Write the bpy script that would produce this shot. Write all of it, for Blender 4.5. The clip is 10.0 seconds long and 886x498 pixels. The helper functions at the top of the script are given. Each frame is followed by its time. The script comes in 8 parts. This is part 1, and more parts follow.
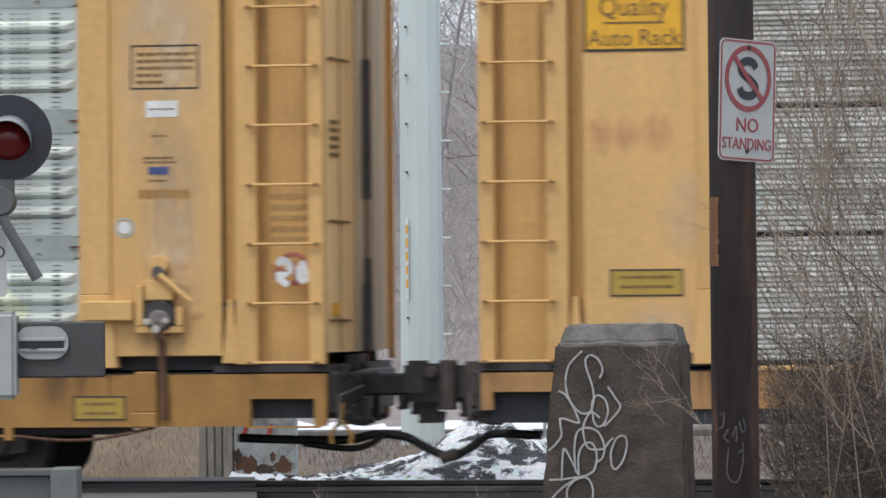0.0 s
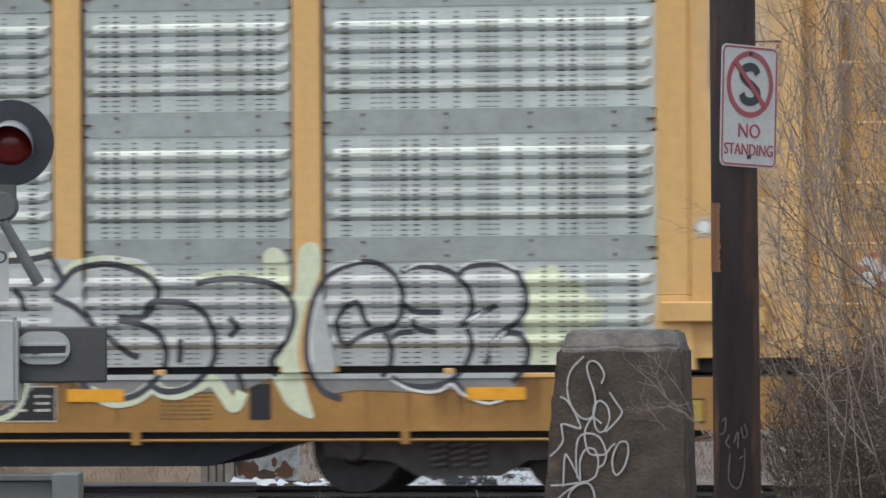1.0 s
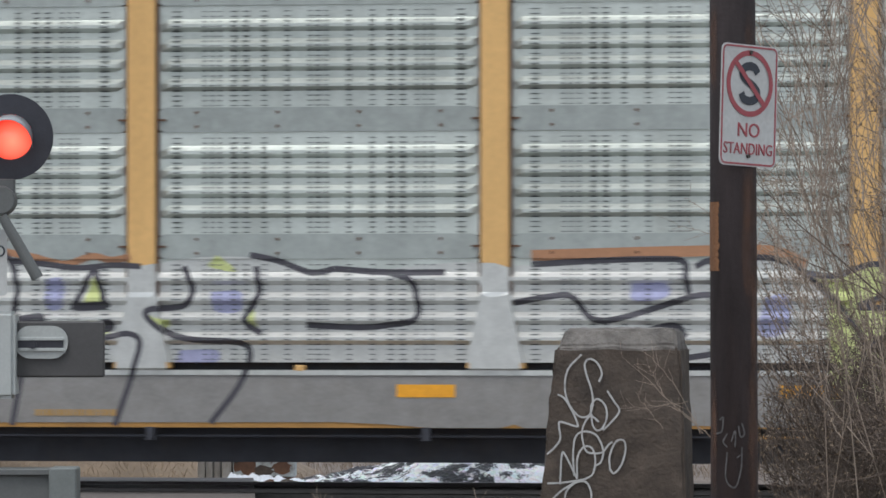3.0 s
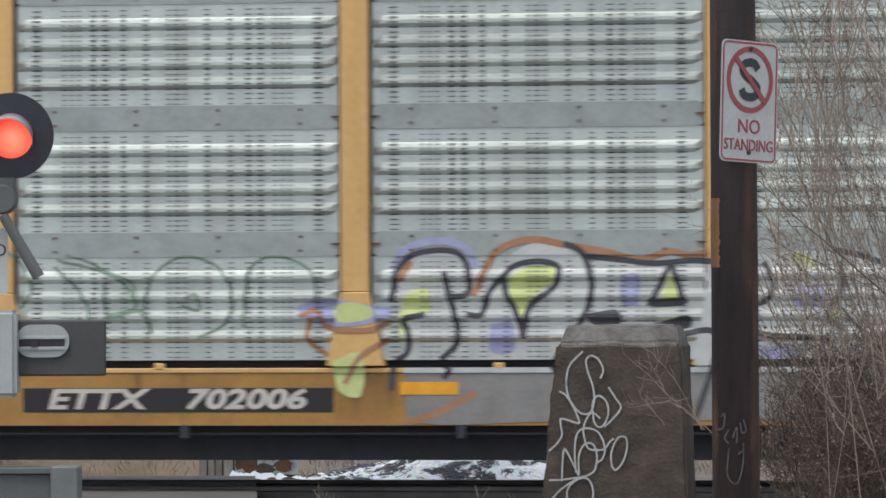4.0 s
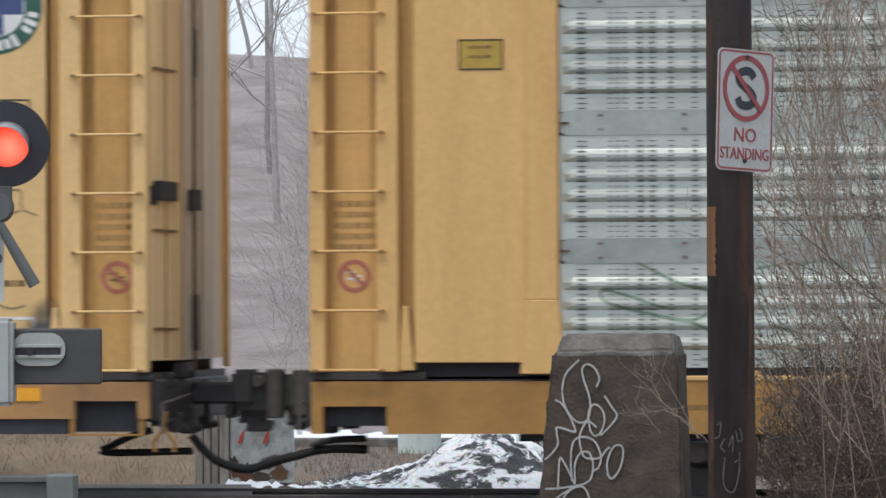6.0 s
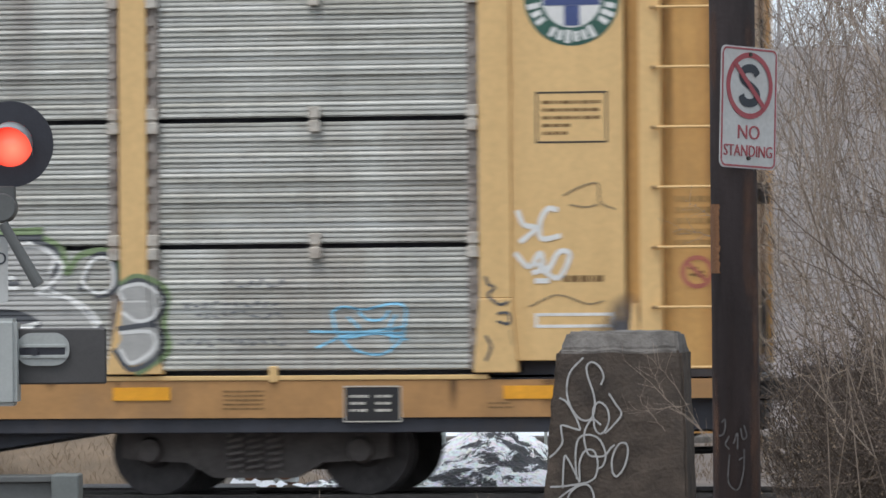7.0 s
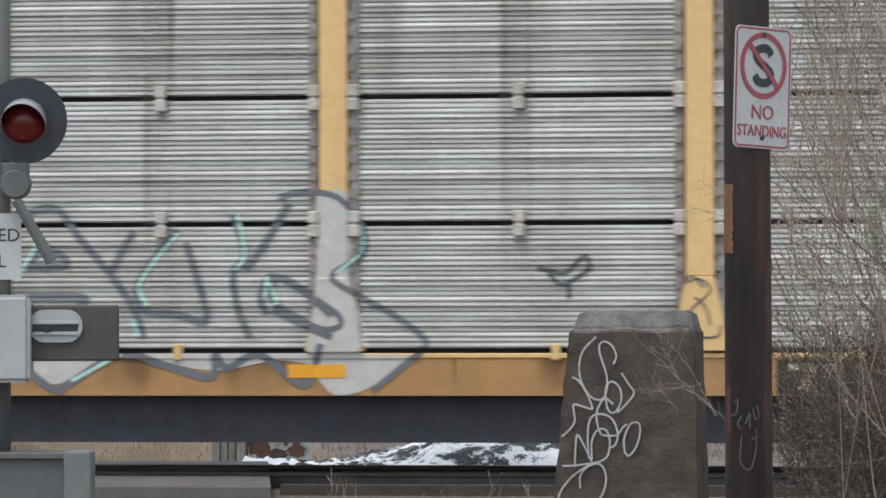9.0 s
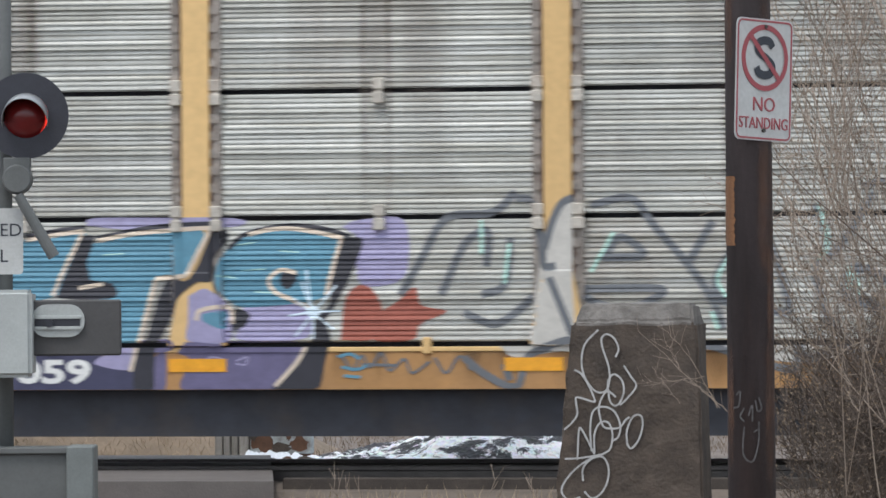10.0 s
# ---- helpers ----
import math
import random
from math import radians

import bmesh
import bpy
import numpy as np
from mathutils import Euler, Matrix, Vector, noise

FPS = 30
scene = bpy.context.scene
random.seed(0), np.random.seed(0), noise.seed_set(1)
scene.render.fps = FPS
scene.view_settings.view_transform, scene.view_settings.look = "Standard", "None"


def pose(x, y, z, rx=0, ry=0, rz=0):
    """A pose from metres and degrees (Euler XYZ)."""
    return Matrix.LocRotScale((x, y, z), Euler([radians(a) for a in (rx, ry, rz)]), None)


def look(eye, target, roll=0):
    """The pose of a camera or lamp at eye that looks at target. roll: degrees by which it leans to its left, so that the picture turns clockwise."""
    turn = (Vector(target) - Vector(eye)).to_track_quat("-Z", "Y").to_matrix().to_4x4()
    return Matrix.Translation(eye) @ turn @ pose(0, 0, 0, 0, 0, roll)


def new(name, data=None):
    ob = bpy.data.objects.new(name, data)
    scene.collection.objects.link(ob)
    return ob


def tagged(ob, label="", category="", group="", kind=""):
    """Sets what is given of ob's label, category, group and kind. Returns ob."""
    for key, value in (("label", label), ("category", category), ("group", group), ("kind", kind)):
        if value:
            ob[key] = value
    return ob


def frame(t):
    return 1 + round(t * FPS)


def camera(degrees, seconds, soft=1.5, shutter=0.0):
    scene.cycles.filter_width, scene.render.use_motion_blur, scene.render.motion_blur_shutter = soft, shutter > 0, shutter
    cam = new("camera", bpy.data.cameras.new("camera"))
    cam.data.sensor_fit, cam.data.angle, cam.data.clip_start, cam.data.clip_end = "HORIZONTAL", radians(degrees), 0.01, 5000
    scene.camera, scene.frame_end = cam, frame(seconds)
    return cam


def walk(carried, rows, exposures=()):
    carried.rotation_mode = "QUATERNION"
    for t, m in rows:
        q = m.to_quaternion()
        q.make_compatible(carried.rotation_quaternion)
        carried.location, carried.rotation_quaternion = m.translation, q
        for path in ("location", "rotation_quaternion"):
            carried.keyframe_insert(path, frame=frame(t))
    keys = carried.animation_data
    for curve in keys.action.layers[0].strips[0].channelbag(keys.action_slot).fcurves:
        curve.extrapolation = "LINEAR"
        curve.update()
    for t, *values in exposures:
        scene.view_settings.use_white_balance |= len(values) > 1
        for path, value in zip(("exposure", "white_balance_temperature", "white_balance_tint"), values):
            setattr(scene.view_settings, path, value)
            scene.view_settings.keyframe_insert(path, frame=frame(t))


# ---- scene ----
SPEED = 4.567          # metres a second, along +x
EYE = (6.257, -41.028, 1.5)
cam = camera(9.87, 10.0, soft=1.6, shutter=0.3)
PATH = [  # seconds, yaw, pitch, lean
    (0, 9.000, 0.546, 0.500),
    (0.5, 9.011, 0.575, 0.449),
    (1, 9.019, 0.607, 0.440),
    (1.5, 9.019, 0.607, 0.440),
    (2, 9.013, 0.604, 0.400),
    (3.5, 9.002, 0.566, -0.047),
    (4, 9.013, 0.545, 0.254),
    (4.5, 9.011, 0.545, 0.346),
    (5, 8.984, 0.578, 0.305),
    (6.5, 8.973, 0.648, 0.230),
    (7, 9.013, 0.623, 0.444),
    (7.5, 9.071, 0.563, 0.511),
    (8, 9.099, 0.480, 0.403),
    (8.5, 9.137, 0.423, 0.290),
    (9, 9.161, 0.384, 0.180),
    (9.5, 9.169, 0.330, 0.317),
    (10, 9.183, 0.310, 0.384),
]
walk(cam, [(t, pose(*EYE, 90 + p, 0, y) @ pose(0, 0, 0, 0, 0, -r)) for t, y, p, r in PATH],
     exposures=[(0.0, 0.02), (3.5, 0.0), (5.0, -0.02), (6.5, -0.05), (7.5, 0.0), (8.0, 0.04), (8.5, 0.10), (9.0, 0.15), (9.5, 0.2), (10.0, 0.24)])

# ---- world and light: a bright overcast day ----
scene.view_settings.exposure = 0.0
world = bpy.data.worlds.new("overcast_sky")
scene.world = world
world.use_nodes = True
wn = world.node_tree.nodes
sky = wn.new("ShaderNodeTexSky")
sky.sky_type = "NISHITA"
sky.sun_disc = False
sky.sun_elevation = radians(62)
sky.sun_rotation = radians(200)
sky.air_density = 1.0
sky.dust_density = 4.0
haze = wn.new("ShaderNodeMix")
haze.data_type = "RGBA"
haze.inputs[0].default_value = 0.72
haze.inputs[7].default_value = (8.1, 9.0, 10.0, 1)
world.node_tree.links.new(sky.outputs[0], haze.inputs[6])
world.node_tree.links.new(haze.outputs[2], wn["Background"].inputs[0])
wn["Background"].inputs[1].default_value = 0.138
sun = new("sun", bpy.data.lights.new("sun", "SUN"))
sun.data.energy = 1.25
sun.data.angle = radians(14)
sun.data.color = (1.0, 0.98, 0.96)
sun.matrix_world = look((-6, -14, 29), (0, 0, 0))


# ---- materials ----
def material(name, color, rough=0.7, metal=0.0, vary=0.25, scale=6.0, bump=0.15, fine=60.0,
             stain=None, stain_amount=0.5, streak=False, per_object=0.0, gloss=0.5, band=0.0):
    m = bpy.data.materials.new(name)
    m.use_nodes = True
    nt = m.node_tree
    n, link = nt.nodes, nt.links.new
    b = n["Principled BSDF"]
    b.inputs["Roughness"].default_value = rough
    b.inputs["Metallic"].default_value = metal
    b.inputs["Specular IOR Level"].default_value = gloss
    tc = n.new("ShaderNodeTexCoord")
    info = n.new("ShaderNodeObjectInfo")
    off = n.new("ShaderNodeVectorMath")
    off.operation = "ADD"
    mul = n.new("ShaderNodeVectorMath")
    mul.operation = "SCALE"
    comb = n.new("ShaderNodeCombineXYZ")
    for i in range(3):
        link(info.outputs["Random"], comb.inputs[i])
    link(comb.outputs[0], mul.inputs[0])
    mul.inputs["Scale"].default_value = 37.0
    link(tc.outputs["Object"], off.inputs[0])
    link(mul.outputs[0], off.inputs[1])
    mp = n.new("ShaderNodeMapping")
    link(off.outputs[0], mp.inputs[0])
    if streak:
        mp.inputs["Scale"].default_value = (1.0, 1.0, 0.12)
    big = n.new("ShaderNodeTexNoise")
    big.inputs["Scale"].default_value = scale
    big.inputs["Detail"].default_value = 6
    big.inputs["Roughness"].default_value = 0.65
    link(mp.outputs[0], big.inputs["Vector"])
    small = n.new("ShaderNodeTexNoise")
    small.inputs["Scale"].default_value = fine
    small.inputs["Detail"].default_value = 4
    link(off.outputs[0], small.inputs["Vector"])
    ramp = n.new("ShaderNodeValToRGB")
    lo, hi = 1 - vary, 1 + vary * 0.8
    ramp.color_ramp.elements[0].position, ramp.color_ramp.elements[1].position = 0.3, 0.7
    ramp.color_ramp.elements[0].color = (*[min(1, c * lo) for c in color], 1)
    ramp.color_ramp.elements[1].color = (*[min(1, c * hi) for c in color], 1)
    link(big.outputs["Fac"], ramp.inputs[0])
    out = ramp.outputs[0]
    if stain:
        st = n.new("ShaderNodeTexNoise")
        st.inputs["Scale"].default_value = scale * 0.45
        st.inputs["Detail"].default_value = 8
        st.inputs["Roughness"].default_value = 0.7
        link(mp.outputs[0], st.inputs["Vector"])
        rr = n.new("ShaderNodeValToRGB")
        rr.color_ramp.elements[0].position, rr.color_ramp.elements[1].position = 0.5, 0.72
        link(st.outputs["Fac"], rr.inputs[0])
        am = n.new("ShaderNodeMath")
        am.operation = "MULTIPLY"
        am.inputs[1].default_value = stain_amount
        link(rr.outputs[0], am.inputs[0])
        mx = n.new("ShaderNodeMix")
        mx.data_type = "RGBA"
        link(am.outputs[0], mx.inputs[0])
        link(out, mx.inputs[6])
        mx.inputs[7].default_value = (*stain, 1)
        out = mx.outputs[2]
    if band:
        # long level bands and patches that change from rib to rib
        mb = n.new("ShaderNodeMapping")
        mb.inputs["Scale"].default_value = (0.45, 1.0, 9.0)
        link(off.outputs[0], mb.inputs[0])
        nb = n.new("ShaderNodeTexNoise")
        nb.inputs["Scale"].default_value = 1.7
        nb.inputs["Detail"].default_value = 5
        nb.inputs["Roughness"].default_value = 0.7
        link(mb.outputs[0], nb.inputs["Vector"])
        rb_ = n.new("ShaderNodeValToRGB")
        rb_.color_ramp.elements[0].position, rb_.color_ramp.elements[1].position = 0.32, 0.68
        rb_.color_ramp.elements[0].color = (1 - band, 1 - 1.05 * band, 1 - 1.2 * band, 1)
        rb_.color_ramp.elements[1].color = (1 + 0.5 * band, 1 + 0.55 * band, 1 + 0.6 * band, 1)
        mbx = n.new("ShaderNodeMix")
        mbx.data_type, mbx.blend_type = "RGBA", "MULTIPLY"
        mbx.inputs[0].default_value = 1.0
        link(nb.outputs["Fac"], rb_.inputs[0])
        link(out, mbx.inputs[6])
        link(rb_.outputs[0], mbx.inputs[7])
        out = mbx.outputs[2]
    hsv = n.new("ShaderNodeHueSaturation")
    val = n.new("ShaderNodeMath")
    val.operation = "MULTIPLY_ADD"
    val.inputs[1].default_value = 0.3
    val.inputs[2].default_value = 0.85 - per_object * 0.5
    add = n.new("ShaderNodeMath")
    add.operation = "MULTIPLY_ADD"
    add.inputs[1].default_value = per_object
    link(small.outputs["Fac"], val.inputs[0])
    link(info.outputs["Random"], add.inputs[0])
    link(val.outputs[0], add.inputs[2])
    link(add.outputs[0], hsv.inputs["Value"])
    link(out, hsv.inputs["Color"])
    link(hsv.outputs[0], b.inputs["Base Color"])
    if bump:
        bp = n.new("ShaderNodeBump")
        bp.inputs["Strength"].default_value = bump
        bp.inputs["Distance"].default_value = 0.01
        link(small.outputs["Fac"], bp.inputs["Height"])
        link(bp.outputs[0], b.inputs["Normal"])
    return m


def paint(name, color, rough=0.6):
    return material(name, color, rough, vary=0.12, scale=9, bump=0.03, fine=45)


YELLOW = material("weathered_yellow_paint", (0.67, 0.405, 0.152), 0.55, vary=0.10, scale=2.2, fine=18, bump=0.03,
                  stain=(0.36, 0.19, 0.055), stain_amount=0.4, streak=True)
YELLOW_BACK = material("streaked_dirty_yellow_paint", (0.62, 0.365, 0.125), 0.65, vary=0.15, scale=2.6, fine=20, bump=0.03,
                       stain=(0.34, 0.18, 0.065), stain_amount=0.6, streak=True)
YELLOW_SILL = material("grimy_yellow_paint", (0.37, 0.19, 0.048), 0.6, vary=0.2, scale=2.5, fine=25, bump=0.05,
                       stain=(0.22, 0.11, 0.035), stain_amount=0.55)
YELLOW_PALE = material("faded_yellow_paint", (0.70, 0.465, 0.205), 0.55, vary=0.08, scale=2.0, fine=18, bump=0.03,
                       stain=(0.42, 0.24, 0.08), stain_amount=0.3, streak=True)
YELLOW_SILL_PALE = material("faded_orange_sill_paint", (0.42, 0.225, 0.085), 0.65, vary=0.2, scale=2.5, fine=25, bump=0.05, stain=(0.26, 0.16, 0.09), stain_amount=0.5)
TRUCK_STEEL = material("dusty_cast_steel", (0.105, 0.092, 0.087), 0.75, vary=0.35, scale=7, bump=0.3)
SPRING_STEEL = material("worn_spring_steel", (0.20, 0.175, 0.165), 0.6, vary=0.3, scale=9)
STENCIL_FAINT = material("faint_brown_stencil", (0.38, 0.23, 0.085), 0.7, vary=0.2)
TAN_DOOR = material("dusty_tan_paint", (0.68, 0.575, 0.45), 0.7, vary=0.2, scale=2, fine=20, stain=(0.33, 0.26, 0.18),
                    stain_amount=0.5, streak=True)
# YELLOW made lighter: the light missing in the car gap is put in
DOOR_YELLOW = material("brightened_door_yellow", (0.84, 0.61, 0.32), 0.7, vary=0.15, scale=1.8, fine=20, bump=0.03, stain=(0.48, 0.34, 0.18),
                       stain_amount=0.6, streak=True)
GALV = material("galvanised_steel", (0.55, 0.585, 0.55), 0.40, metal=0.72, vary=0.14, scale=3.5, fine=30, bump=0.04,
                stain=(0.30, 0.29, 0.26), stain_amount=0.3, streak=True, per_object=0.18)
GALV_OLD = material("weathered_galvanised_steel", (0.435, 0.435, 0.41), 0.5, metal=0.3, vary=0.18, scale=1.6, fine=24,
                    bump=0.06, stain=(0.24, 0.20, 0.17), stain_amount=0.6, streak=True, per_object=0.16, band=0.34)
GALV_FLAT = material("dull_galvanised_band", (0.33, 0.36, 0.345), 0.5, metal=0.25, vary=0.16, scale=5, fine=26, bump=0.04,
                     per_object=0.15)
SLOT = material("slot_shadow", (0.10, 0.11, 0.11), 0.8, vary=0.2)
RUST = material("rusty_steel", (0.12, 0.06, 0.035), 0.85, vary=0.4, scale=9, bump=0.3)
RUST_CLIP = material("galvanised_clip", (0.52, 0.48, 0.42), 0.55, metal=0.2, vary=0.3, scale=14, stain=(0.2, 0.1, 0.06),
                     stain_amount=0.6)
EDGE_RUST = material("dirty_rusted_edge_channel", (0.30, 0.265, 0.235), 0.7, metal=0.1, vary=0.45, scale=11, stain=(0.11, 0.075, 0.06), stain_amount=0.7)
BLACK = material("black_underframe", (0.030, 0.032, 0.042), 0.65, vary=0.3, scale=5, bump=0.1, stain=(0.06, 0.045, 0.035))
GREASE = material("greasy_cast_steel", (0.046, 0.042, 0.044), 0.6, vary=0.4, scale=8, bump=0.3, stain=(0.05, 0.035, 0.03))
WHEEL_STEEL = material("brown_wheel_steel", (0.058, 0.052, 0.052), 0.55, metal=0.3, vary=0.4, scale=8, bump=0.1)
RUBBER = material("black_rubber_hose", (0.02, 0.02, 0.02), 0.6, vary=0.2)
DARK_INK = paint("black_stencil_paint", (0.04, 0.035, 0.03), 0.7)
STENCIL = paint("brown_stencil_paint", (0.19, 0.11, 0.04), 0.7)
RED_INK = paint("faded_red_paint", (0.50, 0.07, 0.05))
BLUE_INK = paint("blue_paint", (0.055, 0.08, 0.21))
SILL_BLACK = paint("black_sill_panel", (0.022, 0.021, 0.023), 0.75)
ORANGE = paint("reflective_orange", (0.80, 0.36, 0.02), 0.4)
LABEL_YELLOW = paint("yellow_sign_paint", (0.76, 0.40, 0.03))


def film_material(name, color, strength, drip=False, grain=7.0):
    """A thin stain that thins out towards its edges: round, or running down from its top."""
    m = bpy.data.materials.new(name)
    m.use_nodes = True
    n, link = m.node_tree.nodes, m.node_tree.links.new

    def calc(op, a, b=None, c=None):
        k = n.new("ShaderNodeMath")
        k.operation = op
        for i, v in enumerate((a, b, c)):
            if v is None:
                continue
            if isinstance(v, (int, float)):
                k.inputs[i].default_value = v
            else:
                link(v, k.inputs[i])
        return k.outputs[0]

    b = n["Principled BSDF"]
    b.inputs["Base Color"].default_value = (*color, 1)
    b.inputs["Roughness"].default_value = 0.8
    tc = n.new("ShaderNodeTexCoord")
    xyz = n.new("ShaderNodeSeparateXYZ")
    link(tc.outputs["Generated"], xyz.inputs[0])
    u = calc("MULTIPLY_ADD", xyz.outputs[0], 2, -1)
    w = calc("MULTIPLY_ADD", xyz.outputs[2], 2, -1)
    uu = calc("MULTIPLY", u, u)
    ww = calc("MULTIPLY", w, w)
    if drip:
        fade = calc("MULTIPLY", calc("SUBTRACT", 1, uu), calc("MULTIPLY", xyz.outputs[2], 1.3))
    else:
        fade = calc("SUBTRACT", 1, calc("ADD", uu, ww))
    no = n.new("ShaderNodeTexNoise")
    no.inputs["Scale"].default_value = grain
    no.inputs["Detail"].default_value = 5
    mp = n.new("ShaderNodeMapping")
    mp.inputs["Scale"].default_value = (1, 1, 0.2 if drip else 0.6)
    link(tc.outputs["Object"], mp.inputs[0])
    link(mp.outputs[0], no.inputs["Vector"])
    grit = calc("MULTIPLY_ADD", no.outputs["Fac"], 2.2, -0.45)
    fac = n.new("ShaderNodeClamp")
    link(calc("MULTIPLY", calc("MULTIPLY", fade, grit), strength), fac.inputs[0])
    fac.inputs[2].default_value = 0.92
    tr = n.new("ShaderNodeBsdfTransparent")
    mx = n.new("ShaderNodeMixShader")
    link(fac.outputs[0], mx.inputs[0])
    link(tr.outputs[0], mx.inputs[1])
    link(b.outputs[0], mx.inputs[2])
    link(mx.outputs[0], n["Material Output"].inputs["Surface"])
    return m


FILM_SOOT = film_material("soft_soot_stain", (0.09, 0.09, 0.10), 1.1)
FILM_GRIME_SHADE = film_material("soft_brown_grime_shade", (0.17, 0.10, 0.05), 0.6, True)
FILM_RUST = film_material("soft_rust_water_stain", (0.23, 0.18, 0.15), 0.28, True, 4.0)
FILM_PINK = film_material("washed_out_red_paint", (0.55, 0.25, 0.18), 0.36, False, 14.0)
FILM_CHALK = film_material("chalky_bleached_paint", (0.72, 0.60, 0.42), 0.6, False, 5.0)


def film(owner, name, x0, x1, z0, z1, mat, y, label=""):
    """A stain lying on an upright face."""
    bm = bmesh.new()
    bm.faces.new([bm.verts.new(p) for p in ((x0, y, z0), (x1, y, z0), (x1, y, z1), (x0, y, z1))])
    return part(name, bm, mat, owner, label)


# ---- mesh helpers ----
def box(bm, x0, x1, y0, y1, z0, z1, taper=0.0):
    """A box; taper widens its foot along x."""
    v = [bm.verts.new(p) for p in ((x0 - taper, y0, z0), (x1 + taper, y0, z0), (x1 + taper, y1, z0), (x0 - taper, y1, z0),
                                   (x0, y0, z1), (x1, y0, z1), (x1, y1, z1), (x0, y1, z1))]
    for f in ((0, 3, 2, 1), (4, 5, 6, 7), (0, 1, 5, 4), (1, 2, 6, 5), (2, 3, 7, 6), (3, 0, 4, 7)):
        bm.faces.new([v[i] for i in f])
    return v


def soften(bm, width=0.008, segments=1):
    bmesh.ops.bevel(bm, geom=list(bm.edges), offset=width, segments=segments, affect="EDGES", clamp_overlap=True)
    return bm


def rod(bm, a, b, r0, r1=None, sides=8, caps=True):
    """A round bar from a to b."""
    a, b = Vector(a), Vector(b)
    r1 = r0 if r1 is None else r1
    turn = (b - a).to_track_quat("Z", "Y").to_matrix()
    rings = []
    for c, r in ((a, r0), (b, r1)):
        rings.append([bm.verts.new(c + turn @ Vector((r * math.cos(2 * math.pi * i / sides), r * math.sin(2 * math.pi * i / sides), 0)))
                      for i in range(sides)])
    for i in range(sides):
        j = (i + 1) % sides
        bm.faces.new((rings[0][i], rings[0][j], rings[1][j], rings[1][i]))
    if caps:
        bm.faces.new(rings[0][::-1])
        bm.faces.new(rings[1])


def tube(bm, pts, r, sides=8):
    """A bent round hose through the points, in one piece."""
    rings = []
    for i, p in enumerate(pts):
        d = (Vector(pts[min(i + 1, len(pts) - 1)]) - Vector(pts[max(i - 1, 0)])).normalized()
        turn = d.to_track_quat("Z", "Y").to_matrix()
        rings.append([bm.verts.new(Vector(p) + turn @ Vector((r * math.cos(2 * math.pi * k / sides), r * math.sin(2 * math.pi * k / sides), 0))) for k in range(sides)])
    for a, b in zip(rings, rings[1:]):
        for k in range(sides):
            j = (k + 1) % sides
            bm.faces.new((a[k], a[j], b[j], b[k]))
    bm.faces.new(rings[0][::-1])
    bm.faces.new(rings[-1])


def extrude_profile(bm, pts, x0, x1):
    """A closed outline of (y, z) points, swept from x0 to x1."""
    a = [bm.verts.new((x0, y, z)) for y, z in pts]
    b = [bm.verts.new((x1, y, z)) for y, z in pts]
    n = len(pts)
    for i in range(n):
        j = (i + 1) % n
        bm.faces.new((a[i], a[j], b[j], b[i]))
    bm.faces.new(a[::-1])
    bm.faces.new(b)


def mesh_of(name, bm, mat, smooth=False):
    bmesh.ops.recalc_face_normals(bm, faces=bm.faces)
    me = bpy.data.meshes.new(name)
    bm.to_mesh(me)
    bm.free()
    me.materials.append(mat)
    if smooth:
        for p in me.polygons:
            p.use_smooth = True
    return me


def part(name, bm, mat, parent, label="", smooth=False):
    ob = new(name, mesh_of(name, bm, mat, smooth))
    ob.parent = parent
    if label:
        ob["label"] = label
    return ob


def shared(name, me, parent, at):
    ob = new(name, me)
    ob.parent = parent
    ob.matrix_basis = at
    return ob


def thing(name, label, category, at=None, group="", kind=""):
    ob = new(name)
    ob.empty_display_size = 0.2
    tagged(ob, label, category, group, kind)
    if at is not None:
        ob.matrix_basis = at
    return ob


def solid(name, bm, mat, label, category, at=None, group="", kind="", smooth=False):
    ob = new(name, mesh_of(name, bm, mat, smooth))
    tagged(ob, label, category, group, kind)
    if at is not None:
        ob.matrix_basis = at
    return ob


def writing(text, size, mat, parent, m, name="lettering", depth=0.002, width=1.0):
    """Raised letters in the built-in font, standing in the xz plane."""
    cu = bpy.data.curves.new(name, "FONT")
    cu.body, cu.size, cu.extrude = text, size, depth
    cu.align_x, cu.align_y = "CENTER", "CENTER"
    cu.resolution_u = 3
    cu.materials.append(mat)
    ob = new(name, cu)
    ob.parent = parent
    ob.matrix_basis = m @ pose(0, 0, 0, 90, 0, 0) @ Matrix.Diagonal((width, 1, 1, 1))
    return ob


def bars(bm, x0, z0, width, rows, gap, height, y, seed=0):
    """Rows of short dark bars, in the place of unreadable lines of writing."""
    rnd = random.Random(seed)
    for r in range(rows):
        x = x0
        while x < x0 + width - 0.02:
            w = min(rnd.uniform(0.02, 0.07), x0 + width - x)
            box(bm, x, x + w, y - 0.002, y, z0 - r * gap - height, z0 - r * gap)
            x += w + 0.012


def bezier_points(ctrl, steps=6):
    """A smooth line through the given (x, z) points."""
    p = [Vector((c[0], c[1])) for c in ctrl]
    p = [p[0] * 2 - p[1]] + p + [p[-1] * 2 - p[-2]]
    out = []
    for i in range(1, len(p) - 2):
        for k in range(steps):
            t = k / steps
            out.append(0.5 * ((2 * p[i]) + (p[i + 1] - p[i - 1]) * t + (2 * p[i - 1] - 5 * p[i] + 4 * p[i + 1] - p[i + 2]) * t * t
                              + (3 * p[i] - p[i - 1] - 3 * p[i + 1] + p[i + 2]) * t ** 3))
    out.append(p[-2])
    return out


